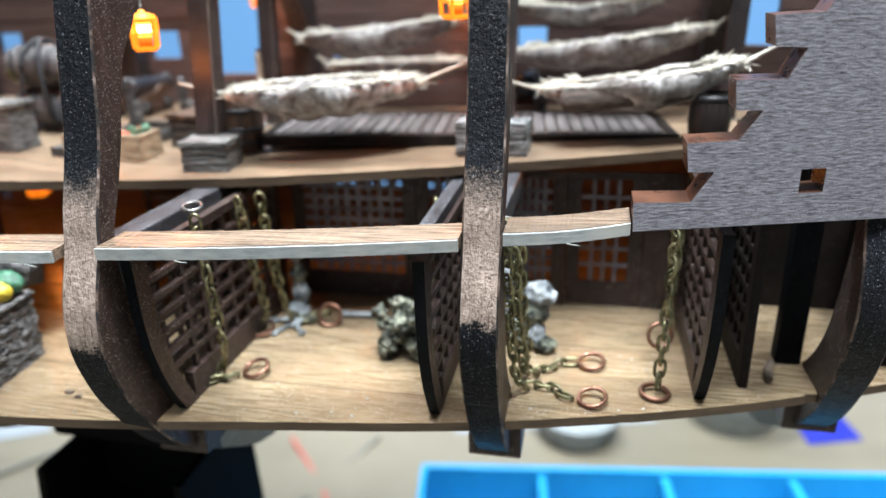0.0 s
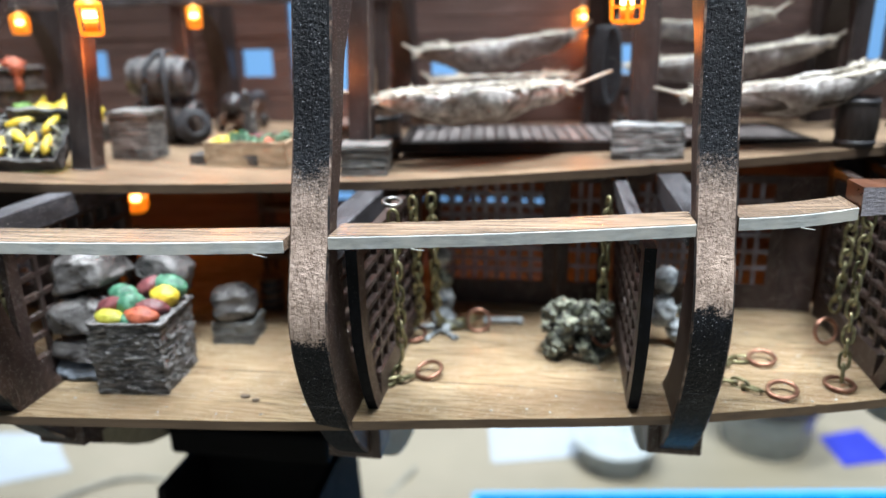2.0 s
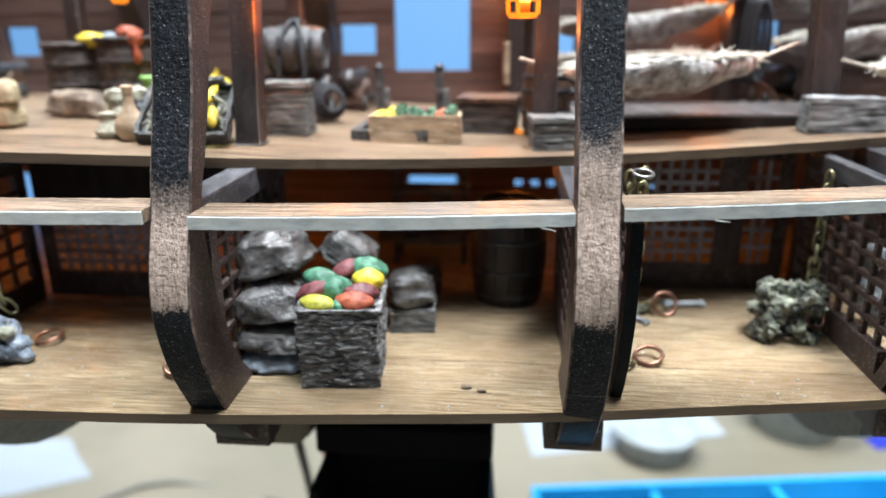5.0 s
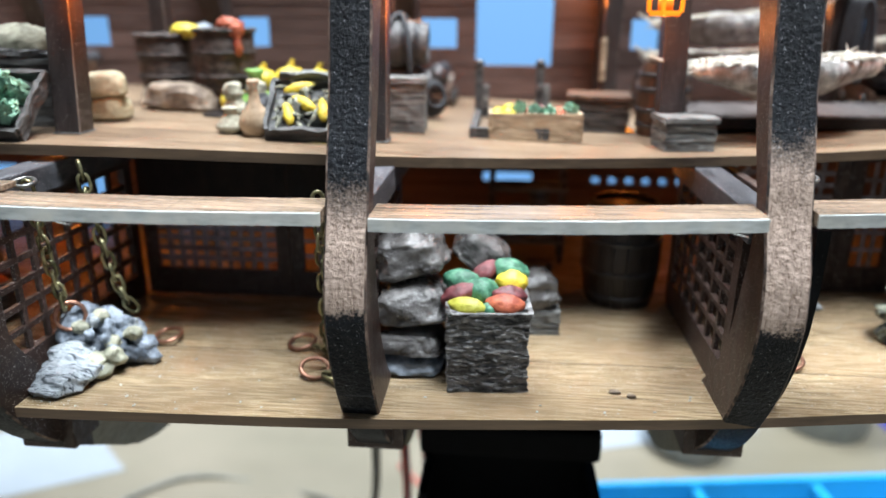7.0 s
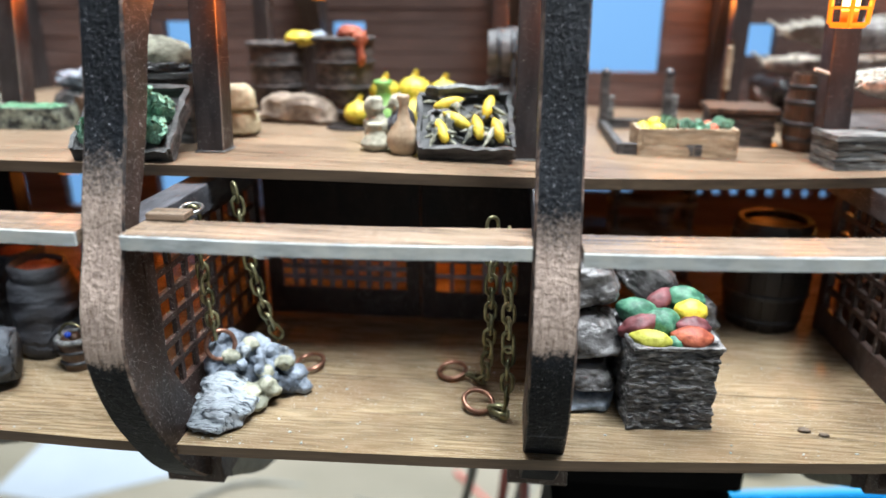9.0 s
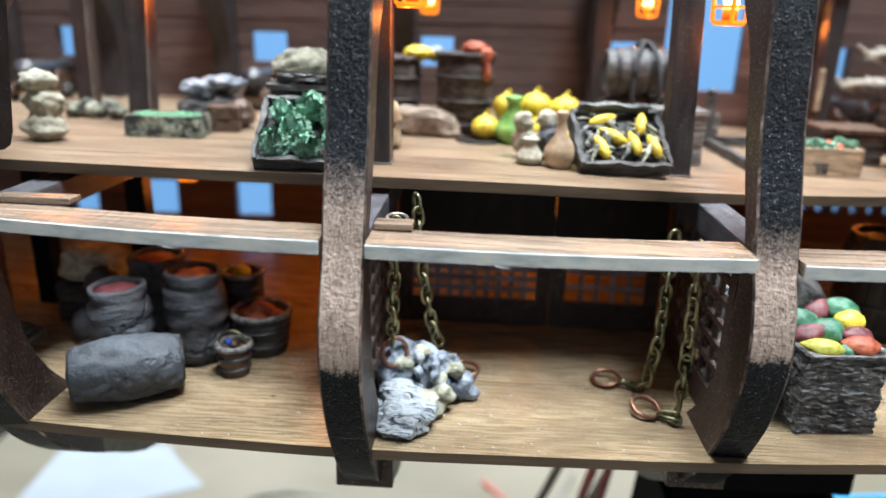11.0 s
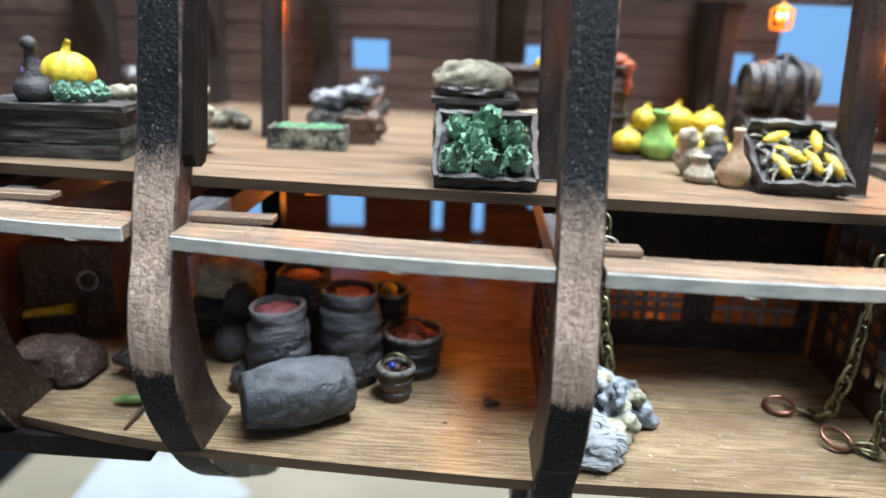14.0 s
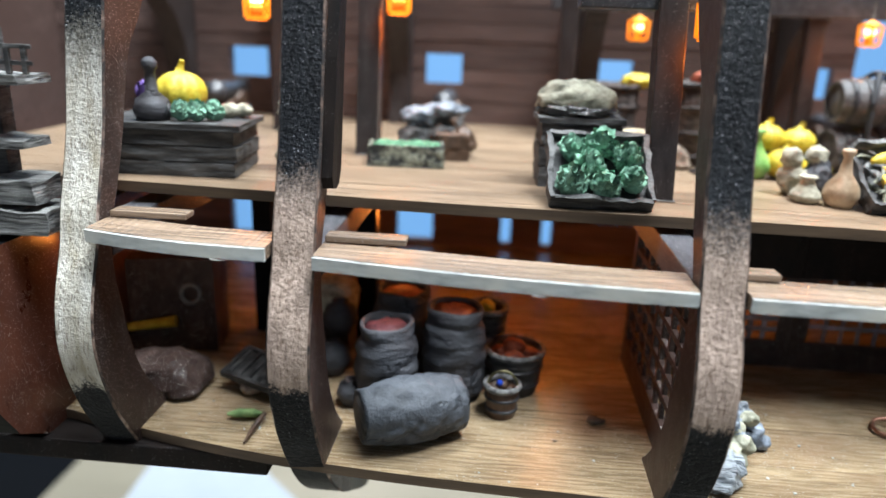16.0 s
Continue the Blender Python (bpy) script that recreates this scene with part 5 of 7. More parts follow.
# ---- hold: clay jars and buckets ----
def clay_jar(at, r, h, content, label, seed):
    ob = thing("clay_jar", label, "jar", at, (0, 0, 40 * seed), "clay jars")
    bm = bmesh.new()
    prof = [(0, 0), (r * 0.82, 0), (r * 0.95, h * 0.1), (r, h * 0.25), (r * 0.94, h * 0.42), (r * 1.0, h * 0.47), (r * 0.96, h * 0.6), (r * 0.99, h * 0.68), (r * 0.9, h * 0.78), (r * 0.82, h * 0.84),
            (r * 0.86, h * 0.9), (r * 0.84, h * 0.99), (r * 0.76, h), (r * 0.7, h * 0.97), (r * 0.68, h * 0.9), (0, h * 0.9)]
    fine = []
    for (a, b), (c, d) in zip(prof, prof[1:]):
        fine += [(a + (c - a) * k / 3, b + (d - b) * k / 3) for k in range(3)]
    lathe(bm, fine + [prof[-1]], 36)
    for v in bm.verts:
        if v.co.z > 0.01:
            v.co += 0.05 * noise.noise_vector(Vector((v.co.x, v.co.y, v.co.z * 2.2)) * 2.6 + Vector((seed * 4, 0, 0)))
    jar = part("jar_body", bm, M_CLAY, ob)
    bm = bmesh.new()
    blob(bm, (0, 0, h * 0.91), (r * 0.72, r * 0.72, 0.13), 0.25, 3, 3, seed)
    part("content", bm, content, jar, "dusty red filling")
    return ob


clay_jar((-21.24, 11.68, 0), 0.55, 1.6, M_RED, "cracked grey clay jar with red filling", 1)
clay_jar((-20.1, 12.25, 0), 0.58, 1.74, M_ORANGE, "tall cracked grey clay jar with orange filling", 2)
clay_jar((-21.15, 13.05, 0), 0.6, 1.72, M_ORANGE, "grey clay jar standing behind two others", 3)


def lying_keg():
    ob = thing("lying_keg", "cracked dark grey clay keg lying on its side", "keg", (-20.66, 10.68, 0.0), (0, 0, 26))
    bm = bmesh.new()
    L, r = 1.72, 0.53
    prof = [(0, 0.04), (r * 0.68, 0.02), (r * 0.8, 0.0)] + [(r * (0.84 + 0.2 * math.sin(math.pi * k / 40)), 0.05 + (L - 0.1) * k / 40) for k in range(41)] + [(r * 0.8, L), (r * 0.68, L - 0.02), (0, L - 0.04)]
    lathe(bm, prof, 56, m=Matrix.Translation((-L / 2, 0, r * 1.0)) @ Matrix.Rotation(math.pi / 2, 4, "Y"))
    for v in bm.verts:
        k = Vector((v.co.x * 1.1, v.co.y * 2.2, v.co.z * 2.2))
        dent = (1 - abs(noise.noise(k * 1.6))) ** 8
        c = Vector((v.co.x, 0, r))
        v.co += (c - v.co) * 0.09 * dent + 0.02 * noise.noise_vector(v.co * 3) + 0.022 * noise.noise_vector(v.co * 8)
        v.co.z = max(v.co.z, 0.0)
    part("keg_body", bm, M_KEG, ob)
    for s in (-1, 1):
        bm = bmesh.new()
        lathe(bm, [(0, -0.02), (r * 0.66, -0.02), (r * 0.66, 0.03), (0, 0.03)], 30, m=Matrix.Translation((s * (L / 2 - 0.01), 0, r)) @ Matrix.Rotation(math.pi / 2, 4, "Y"))
        part("keg_end", bm, M_DARKWOOD, ob, "dark keg end")


lying_keg()


def bucket(name, at, r, h, mat, content, label, seed, balls=5):
    ob = thing(name, label, "bucket", at, (0, 0, 0), "buckets in the hold")
    bm = bmesh.new()
    lathe(bm, [(0, 0), (r * 0.78, 0), (r * 0.84, h * 0.3), (r * 0.9, h * 0.6), (r * 0.95, h * 0.9), (r * 0.8, h * 0.9), (r * 0.75, h * 0.55), (0, h * 0.55)], 28)
    for v in bm.verts:
        if v.co.z > 0.01:
            v.co += 0.02 * noise.noise_vector(v.co * 6)
    pail = part("pail", bm, mat, ob)
    bm = bmesh.new()
    tube(bm, [(r * 0.93 * math.cos(2 * math.pi * i / 28), r * 0.93 * math.sin(2 * math.pi * i / 28), h * 0.94) for i in range(28)], 0.055, 7, True)
    part("rim", bm, M_RIM, pail, "pale grey rim")
    for f in (0.25, 0.6):
        bm = bmesh.new()
        tube(bm, [(r * (0.8 + 0.16 * f) * math.cos(2 * math.pi * i / 28), r * (0.8 + 0.16 * f) * math.sin(2 * math.pi * i / 28), h * f) for i in range(28)], 0.035, 6, True)
        part("band", bm, M_HOOP, pail)
    rng = random.Random(seed)
    for k in range(balls):
        a = 2 * math.pi * k / max(1, balls - 1)
        rr = 0 if k == balls - 1 else r * 0.42
        ball(ob, "filling_lump", (rr * math.cos(a), rr * math.sin(a), h * (0.78 if rr else 0.95)), r * 0.36, content, seed + k)
    return ob


bucket("produce_bucket", (-19.0, 12.65, 0), 0.58, 0.86, M_DARKWOOD, M_ORANGE, "dark ribbed bucket filled with orange fruit", 3)
bucket("produce_bucket", (-19.55, 13.3, 0), 0.42, 1.42, M_DARKWOOD, M_YELLOW, "dark bucket heaped with yellow fruit", 8)
p = bucket("small_pot", (-19.2, 11.65, 0), 0.31, 0.6, M_BARREL, M_BARREL, "small dark pot with a blue bead and chain", 14, 2)
bm = bmesh.new()
blob(bm, (-0.05, -0.12, 0.66), (0.06, 0.06, 0.06), 0, 1, 2)
part("bead", bm, M_BLUEGEM, p, "shiny blue bead")
bm = bmesh.new()
tube(bm, [(0.26 * math.cos(a), -0.05, 0.55 + 0.3 * math.sin(a)) for a in [math.pi * i / 10 for i in range(11)]], 0.025, 6)
part("handle", bm, M_BRASS, p, "brass handle")
for x, y, z, r in ((-22.4, 13.2, 0.62, 0.36), (-22.45, 12.7, 0.0, 0.36), (-21.85, 11.6, 0.0, 0.26)):
    ob = thing("round_pot", "round grey clay pot stacked by the frame", "pot", (x, y, z), group="round pots")
    bm = bmesh.new()
    lathe(bm, [(0, 0), (r * 0.6, 0.02), (r, r * 0.8), (r * 0.8, r * 1.5), (r * 0.4, r * 1.75), (r * 0.45, r * 1.9), (r * 0.3, r * 1.9), (r * 0.28, r * 1.6), (0, r * 1.5)], 24)
    part("pot_body", bm, M_CLAY, ob)
for x, y, s in ((-17.55, 11.6, 0.1), (-6.75, 10.75, 0.05), (-7.0, 10.85, 0.06), (-18.3, 10.9, 0.03)):
    bm = bmesh.new()
    blob(bm, (0, 0, s * 0.4), (s * 1.5, s, s * 0.5), 0.5, 3, 2, int(10 * s))
    ob = part("wood_chip", bm, M_LOAF)
    ob.matrix_basis = place((x, y, 0))
    tagged(ob, "small loose brown chip on the hold floor", "chip", "loose chips")


# ---- upper deck: stores ----
def on_deck(x, y, lift=0.0):
    return (x, y, deck_z(x) + lift)


crate("plank_crate", "grey weathered crate stacked from rough boards", on_deck(-5.5, 14.38), (0, 0, 6), 0.93, 0.86, 0.52, M_GREYWOOD, 3)
crate("log_box", "silver-grey box with deep bark grain", on_deck(0.25, 15.42), (0, 0, -3), 1.42, 0.7, 0.7, M_LOG, 1, False)
crate("chest", "grey plank chest with closed lid", on_deck(-11.0, 15.05), (0, 0, 2), 0.92, 0.8, 0.98, M_GREYWOOD, 1, True)


def open_box(name, label, at, turn, w, d, h, mat, t=0.07, category="box"):
    ob = thing(name, label, category, at, turn)
    bm = bmesh.new()
    rough_box(bm, w, d, 0.08, 0.012, 0, 5, (0, 0, 0), 2, 5)
    part("bottom", bm, mat, ob)
    for s in (-1, 1):
        bm = bmesh.new()
        rough_box(bm, t, d, h, 0.02, 0, 6, (s * (w - t) / 2, 0, 0), 3 + s, 5)
        part("end_board", bm, mat, ob)
        bm = bmesh.new()
        rough_box(bm, w - 2 * t, t, h, 0.02, 0, 6, (0, s * (d - t) / 2, 0), 6 + s, 5)
        part("side_board", bm, mat, ob)
    return ob


def leaf_clump(parent, name, at, r, mat, seed, n=11):
    """A head of crumpled leaves."""
    rng = random.Random(seed)
    bm = bmesh.new()
    blob(bm, at, (r * 0.62, r * 0.62, r * 0.5), 0.3, 2, 2, seed)
    for k in range(n):
        a, e = 2.4 * k + rng.uniform(-0.5, 0.5), 0.05 + 1.3 * (k / n) + rng.uniform(-0.2, 0.2)
        g = rng.uniform(0.8, 1.35)
        d = Vector((math.cos(a) * math.cos(e), math.sin(a) * math.cos(e), math.sin(e)))
        s = d.cross(Vector((0, 0, 1))).normalized()
        u = s.cross(d)
        c = Vector(at) + d * r * 0.55
        grid = []
        for i in range(4):
            row = []
            for j in range(5):
                p = c + u * (i / 3 - 0.3) * r * 1.05 * g + s * (j / 4 - 0.5) * r * 1.2 * g * (1 - 0.25 * abs(i - 1.5)) + d * (0.17 * r * math.sin(2.1 * j + seed + k) + 0.12 * r * i)
                row.append(bm.verts.new(p + 0.12 * r * noise.noise_vector(p * 6)))
            grid.append(row)
        for i in range(3):
            for j in range(4):
                bm.faces.new((grid[i][j], grid[i][j + 1], grid[i + 1][j + 1], grid[i + 1][j])).smooth = True
    return tagged(part(name, bm, mat, parent), kind="stuff")


def cabbage(parent, at, r, mat, seed):
    """A round head of crinkled leaves with raised leaf edges."""
    bm = bmesh.new()
    vs = bmesh.ops.create_icosphere(bm, subdivisions=5, radius=1.0)["verts"]
    s = Vector((seed * 3.7, seed * 1.3, 0))
    for v in vs:
        d = v.co.normalized()
        warp = d + 0.35 * noise.noise_vector(d * 2.5 + s)
        edge = (1 - abs(noise.noise(warp * 1.2 + s))) ** 5 + 0.5 * (1 - abs(noise.noise(warp * 2.4 + s))) ** 6
        v.co = Vector(at) + d * r * (0.74 + 0.34 * edge + 0.12 * noise.noise(d * 2 + s))
        v.co.z = at[2] + (v.co.z - at[2]) * 0.85
    head = part("cabbage_head", bm, mat, parent, "", True)
    leaf_clump(head, "outer_leaf", at, r * 0.95, mat, seed, 8)
    return head


vb = open_box("vegetable_crate", "tan wooden crate filled with bright vegetables", on_deck(-8.31, 15.08), (0, 0, 2), 1.86, 0.86, 0.54, M_TAN, category="crate")
rng = random.Random(8)
for k, (x, m) in enumerate(((-0.72, M_YELLOW), (-0.52, M_YELLOW), (-0.3, M_LETTUCE), (-0.08, M_ORANGE), (0.12, M_RED), (0.32, M_LETTUCE), (0.52, M_ORANGE), (0.72, M_LETTUCE))):
    for y in (-0.24, 0.02, 0.25):
        p = (x + rng.uniform(-0.06, 0.06), y + rng.uniform(-0.04, 0.04), 0.47 + rng.uniform(0, 0.12))
        if m is M_LETTUCE or rng.random() < 0.15:
            leaf_clump(vb, "leafy_head", p, rng.uniform(0.10, 0.14), M_LETTUCE if rng.random() < 0.6 else M_CABBAGE, k + 3, 8)
        else:
            ball(vb, "vegetable", p, rng.uniform(0.11, 0.155), m, k)


def tilted_tray(name, label, at, turn, w, d, mat):
    """A shallow tray, tipped towards the viewer."""
    ob = thing(name, label, "tray", at, turn)
    bm = bmesh.new()
    rough_box(bm, w, d, 0.12, 0.02, 0, 6, (0, d / 2, 0), 1, 5)
    part("tray_bottom", bm, mat, ob)
    for nm, b in (("front_board", (0, 0, w, 0.09)), ("back_board", (0, d, w, 0.09)), ("end_board", (-w / 2, d / 2, 0.09, d)), ("end_board", (w / 2, d / 2, 0.09, d))):
        bm = bmesh.new()
        rough_box(bm, b[2], b[3], 0.28, 0.06, 0, 9, (b[0], b[1], 0), len(nm) + b[0], 4)
        part(nm, bm, mat, ob)
    return ob


tr = tilted_tray("cabbage_tray", "black tray tipped forward, full of green cabbage heads", on_deck(-17.85, 11.78, 0.0), (40, 0, 2), 1.58, 1.36, M_DARKWOOD)
for k, (x, y) in enumerate(((-0.46, 0.32), (0.06, 0.26), (0.5, 0.4), (-0.18, 0.66), (0.46, 0.86), (-0.44, 1.0), (0.04, 1.08))):
    cabbage(tr, (x, y, 0.27), 0.255 - 0.02 * (k % 3), M_CABBAGE, 20 + k)
bb = crate("prop_crate", "black crate that holds up the cabbage tray", on_deck(-18.1, 13.75), (0, 0, 3), 1.4, 1.0, 1.15, M_DARKWOOD, 3)
sw = thing("hide_roll", "cream fleece roll on a dark crate", "roll", on_deck(-18.25, 13.75, 1.26), (0, 0, 2))
bm = bmesh.new()
blob(bm, (0.08, 0, 0.26), (0.72, 0.46, 0.36), 0.12, 2.2, 4, 3)
for v in bm.verts:
    v.co += 0.04 * noise.noise_vector(v.co * 9)
    v.co.z = max(v.co.z, 0)
part("fleece", bm, M_CREAM, sw, "", True)
bm = bmesh.new()
blob(bm, (0.08, -0.04, 0.1), (0.7, 0.5, 0.16), 0.25, 3, 4, 5)
for v in bm.verts:
    v.co.z = max(v.co.z, 0)
part("dark_lining", bm, M_SACK, sw, "dark matted underside", True)

ct = tilted_tray("corn_tray", "black tray tipped forward with yellow corn cobs", on_deck(-12.38, 12.98, 0.03), (36, 0, 7), 1.6, 1.3, M_DARKWOOD)
for k, (x, y, a) in enumerate(((-0.42, 0.36, 105), (-0.16, 0.62, 140), (0.2, 0.45, 98), (0.54, 0.38, 100), (-0.28, 1.02, 22), (0.42, 0.95, 75))):
    bm = bmesh.new()
    m = Matrix.Translation((x, y, 0.33)) @ Matrix.Rotation(radians(a), 4, "Z") @ Matrix.Rotation(math.pi / 2, 4, "Y")
    vs = lathe(bm, [(0, -0.3), (0.06, -0.26), (0.105, -0.1), (0.105, 0.06), (0.065, 0.19), (0.02, 0.29), (0, 0.3)], 16)
    for v in vs:
        v.co += 0.02 * noise.noise_vector(v.co * 16)
    bmesh.ops.transform(bm, matrix=m, verts=vs)
    cob = part("corn_cob", bm, M_YELLOW, ct)
    for q in range(4):
        bm = bmesh.new()
        a2 = radians(a + (35, -40, 75, -80)[q])
        leaf = [(x + 0.13 * math.sin(a2) * (1 - 2 * (q % 2)) + d * math.cos(a2), y - 0.08 + d * math.sin(a2), 0.26 + 0.1 * math.sin(5 * d + q)) for d in (-0.28, -0.14, 0, 0.14, 0.28)]
        tube(bm, leaf, [0.01, 0.035, 0.05, 0.035, 0.005], 7)
        ruffle(bm, 0.06, 6, k + q)
        part("husk", bm, M_HUSK, cob, "pale dry husk")
rng = random.Random(14)
for k in range(34):
    x, y, a = rng.uniform(-0.7, 0.7), rng.uniform(0.2, 1.25), rng.uniform(0, 6.28)
    bm = bmesh.new()
    tube(bm, [(x + d * math.cos(a), y + d * math.sin(a), 0.2 + 0.12 * math.sin(4 * d + k)) for d in (-0.2, -0.08, 0.05, 0.2)], [0.008, 0.05, 0.04, 0.005], 6)
    ruffle(bm, 0.07, 7, k)
    part("loose_husk", bm, M_HUSK if k % 3 else M_GREYWOOD, ct, "pale dry husk")
bm = bmesh.new()
rough_box(bm, 1.4, 0.1, 0.36, 0.1, -0.15, 9, (-0.05, 1.36, 0.05), 4, 3)
part("back_sheet", bm, M_GREYWOOD, ct)


def gourd(name, at, r, h, mat, label, neck=0.25):
    ob = thing(name, label, "gourd", at, group="gourds and jugs")
    bm = bmesh.new()
    lathe(bm, [(0, 0), (r * 0.7, 0.01), (r, h * 0.22), (r * 0.9, h * 0.36), (r * neck * 1.5, h * 0.58), (r * neck * 0.9, h * 0.85), (r * neck * 1.5, h * 0.95), (r * neck * 1.3, h), (0, h)], 22)
    part("gourd_body", bm, mat, ob)
    return ob


gourd("gourd_jug", on_deck(-13.5, 13.25), 0.31, 1.02, M_GOURD, "tan bottle gourd beside the corn tray")
gourd("gourd_jug", on_deck(-14.03, 13.4), 0.28, 0.48, M_CREAM, "squat cream gourd beside the corn tray", 0.4)
heap("jug_mound", "cluster of pale cream crusty jugs", on_deck(-13.95, 13.95), [(-0.15, 0, 0.3, 0.25, 0.22, 0.3, 0), (-0.2, 0, 0.7, 0.2, 0.2, 0.2, 0), (0.3, 0, 0.35, 0.25, 0.25, 0.35, 1), (0.25, 0.05, 0.75, 0.2, 0.2, 0.18, 0)], [M_CREAM, M_CLAY], 51)


def pumpkin(at, r, mat, label, squash=0.8, parent=None):
    ob = parent or thing("pumpkin", label, "pumpkin", at, group="pumpkins")
    o = at if parent else (0, 0, 0)
    bm = bmesh.new()
    vs = bmesh.ops.create_uvsphere(bm, u_segments=40, v_segments=16, radius=1)["verts"]
    for v in vs:
        a = math.atan2(v.co.y, v.co.x)
        k = 1 - 0.1 * abs(math.cos(5 * a)) ** 3
        dip = 0.12 * max(0, abs(v.co.z) - 0.75)
        v.co = Vector((o[0] + v.co.x * r * k, o[1] + v.co.y * r * k, o[2] + (v.co.z * (1 - dip) + 1) * r * squash))
    flesh = part("pumpkin_flesh", bm, mat, ob, "", True)
    bm = bmesh.new()
    tube(bm, [(o[0], o[1], o[2] + 1.9 * r * squash), (o[0] + 0.03, o[1], o[2] + 2.2 * r * squash), (o[0] + 0.06, o[1], o[2] + 2.45 * r * squash)], [0.09, 0.06, 0.05], 7)
    part("stalk", bm, mat, flesh)
    return ob


for x, y, r in ((-13.62, 15.57, 0.4), (-13.0, 15.5, 0.3), (-14.85, 15.84, 0.33), (-13.1, 16.4, 0.36), (-13.75, 16.45, 0.38), (-14.4, 16.45, 0.33)):
    pumpkin(on_deck(x, y, 0.42 if y > 16.2 else 0.0), r, M_YELLOW, "bright yellow ribbed pumpkin in a pile")
crate("pumpkin_crate", "low dark crate under yellow pumpkins", on_deck(-13.75, 16.45), (0, 0, 0), 1.9, 0.7, 0.42, M_DARKWOOD, 2, False)
gourd("green_gourd", on_deck(-14.28, 15.6), 0.4, 1.0, M_GOURDGREEN, "green bottle gourd beside yellow pumpkins", 0.35)
sack(on_deck(-16.3, 16.15), (0.8, 0.4, 0.3), (0, 4, -4), M_LOAF, "brown lumpy sack lying on the deck", 12, "sacks on deck")
sack(on_deck(-17.0, 14.4), (0.42, 0.36, 0.25), (0, 0, 0), M_CUSHION, "lower of two round cream cushions", 13, "sacks on deck", 0.04)
sack(on_deck(-17.0, 14.4, 0.48), (0.4, 0.35, 0.24), (0, 0, 20), M_CUSHION, "upper of two round cream cushions", 14, "sacks on deck", 0.04)


def basket(at, r, h, mat, label, seed, top=()):
    ob = thing("basket", label, "basket", at, (0, 0, 12 * seed), "tall baskets")
    bm = bmesh.new()
    lathe(bm, [(0, 0), (r * 0.85, 0), (r * 0.95, h * 0.3), (r, h * 0.7), (r * 1.02, h), (r * 0.9, h), (r * 0.85, h * 0.8), (0, h * 0.8)], 26)
    part("wicker", bm, mat, ob)
    for f in (0.12, 0.4, 0.7, 0.97):
        bm = bmesh.new()
        tube(bm, [((r * (0.9 + 0.12 * f) + 0.02) * math.cos(2 * math.pi * i / 26), (r * (0.9 + 0.12 * f) + 0.02) * math.sin(2 * math.pi * i / 26), h * f + 0.02 * (i % 2)) for i in range(26)], 0.05, 6, True)
        part("wicker_band", bm, mat, ob)
    for k, (x, y, a, m, nm) in enumerate(top):
        bm = bmesh.new()
        blob(bm, (x, y, h * 1.04), (a, a * 0.8, 0.17), 0.4, 2.5, 3, k + seed)
        part(nm, bm, m, ob, "crumpled cloth")
    return ob


M_BASKET = crusty("dark_wicker", (0.014, 0.010, 0.009), (0.10, 0.075, 0.066), 5, 0.7, 0.9, (1, 1, 2))
basket(on_deck(-17.05, 17.3), 0.62, 1.62, M_BASKET, "dark woven basket standing against another", 0, ((0.62, -0.1, 0.36, M_YELLOW, "cloth"), (0.95, 0.15, 0.2, M_BONEBLUE, "cloth")))
basket(on_deck(-15.37, 16.85), 0.64, 1.78, M_BASKET, "dark woven basket with red cloth over its rim", 0, ((0.25, -0.3, 0.3, M_ORANGE, "cloth"),))
heap("red_spill", "red cloth hanging over a basket rim", on_deck(-14.93, 16.35, 1.2), [(0.05, 0, 0.2, 0.1, 0.1, 0.3, 0), (0.0, 0.05, 0.55, 0.2, 0.16, 0.14, 0)], [M_ORANGE], 61)
ob = barrel("lying_barrel", "grey-brown barrel lying on its side, lashed with rope", on_deck(-12.2, 17.1, 0.53), (0, 90, 8), 0.53, 1.55, M_GREYBARREL, group="lashed barrels")
ob = barrel("lying_barrel", "grey-brown barrel stacked on another, lashed with rope", on_deck(-12.2, 17.1, 1.58), (0, 90, 2), 0.53, 1.5, M_GREYBARREL, group="lashed barrels")
lash = thing("rope_lashing", "dark rope lashing round stacked barrels", "rope", on_deck(-11.4, 17.13))
for dx, tw in ((0.05, 0.3), (0.05, -0.3)):
    bm = bmesh.new()
    tube(bm, [(dx + tw * math.sin(2 * math.pi * i / 30), 0.63 * math.sin(2 * math.pi * i / 30), 1.1 + 1.17 * math.cos(2 * math.pi * i / 30)) for i in range(30)], 0.06, 6, True)
    part("rope", bm, M_ROPE, lash)
ob = thing("rope_coil", "black rope coil leaning against a barrel", "rope", on_deck(-10.55, 16.8, 0.05), (75, 0, 40))
for k in range(3):
    bm = bmesh.new()
    tube(bm, [((0.4 - 0.07 * k) * math.cos(2 * math.pi * i / 26), 0.46 + (0.4 - 0.07 * k) * math.sin(2 * math.pi * i / 26), 0.09 * k) for i in range(26)], 0.055, 6, True)
    part("coil_turn", bm, M_ROPE, ob)
barrel("barrel", "brown barrel standing beside a deck post", on_deck(-5.62, 15.98), (0, 0, 0), 0.52, 1.5, M_BARREL)
barrel("barrel", "small dark barrel standing near the bow", on_deck(4.45, 15.95), (0, 0, 0), 0.4, 1.0, M_BLACKBARREL, (0.1, 0.92))
barrel("barrel", "dark barrel beside the hatch far across the deck", on_deck(-4.9, 18.2), (0, 0, 0), 0.42, 1.2, M_BARREL)
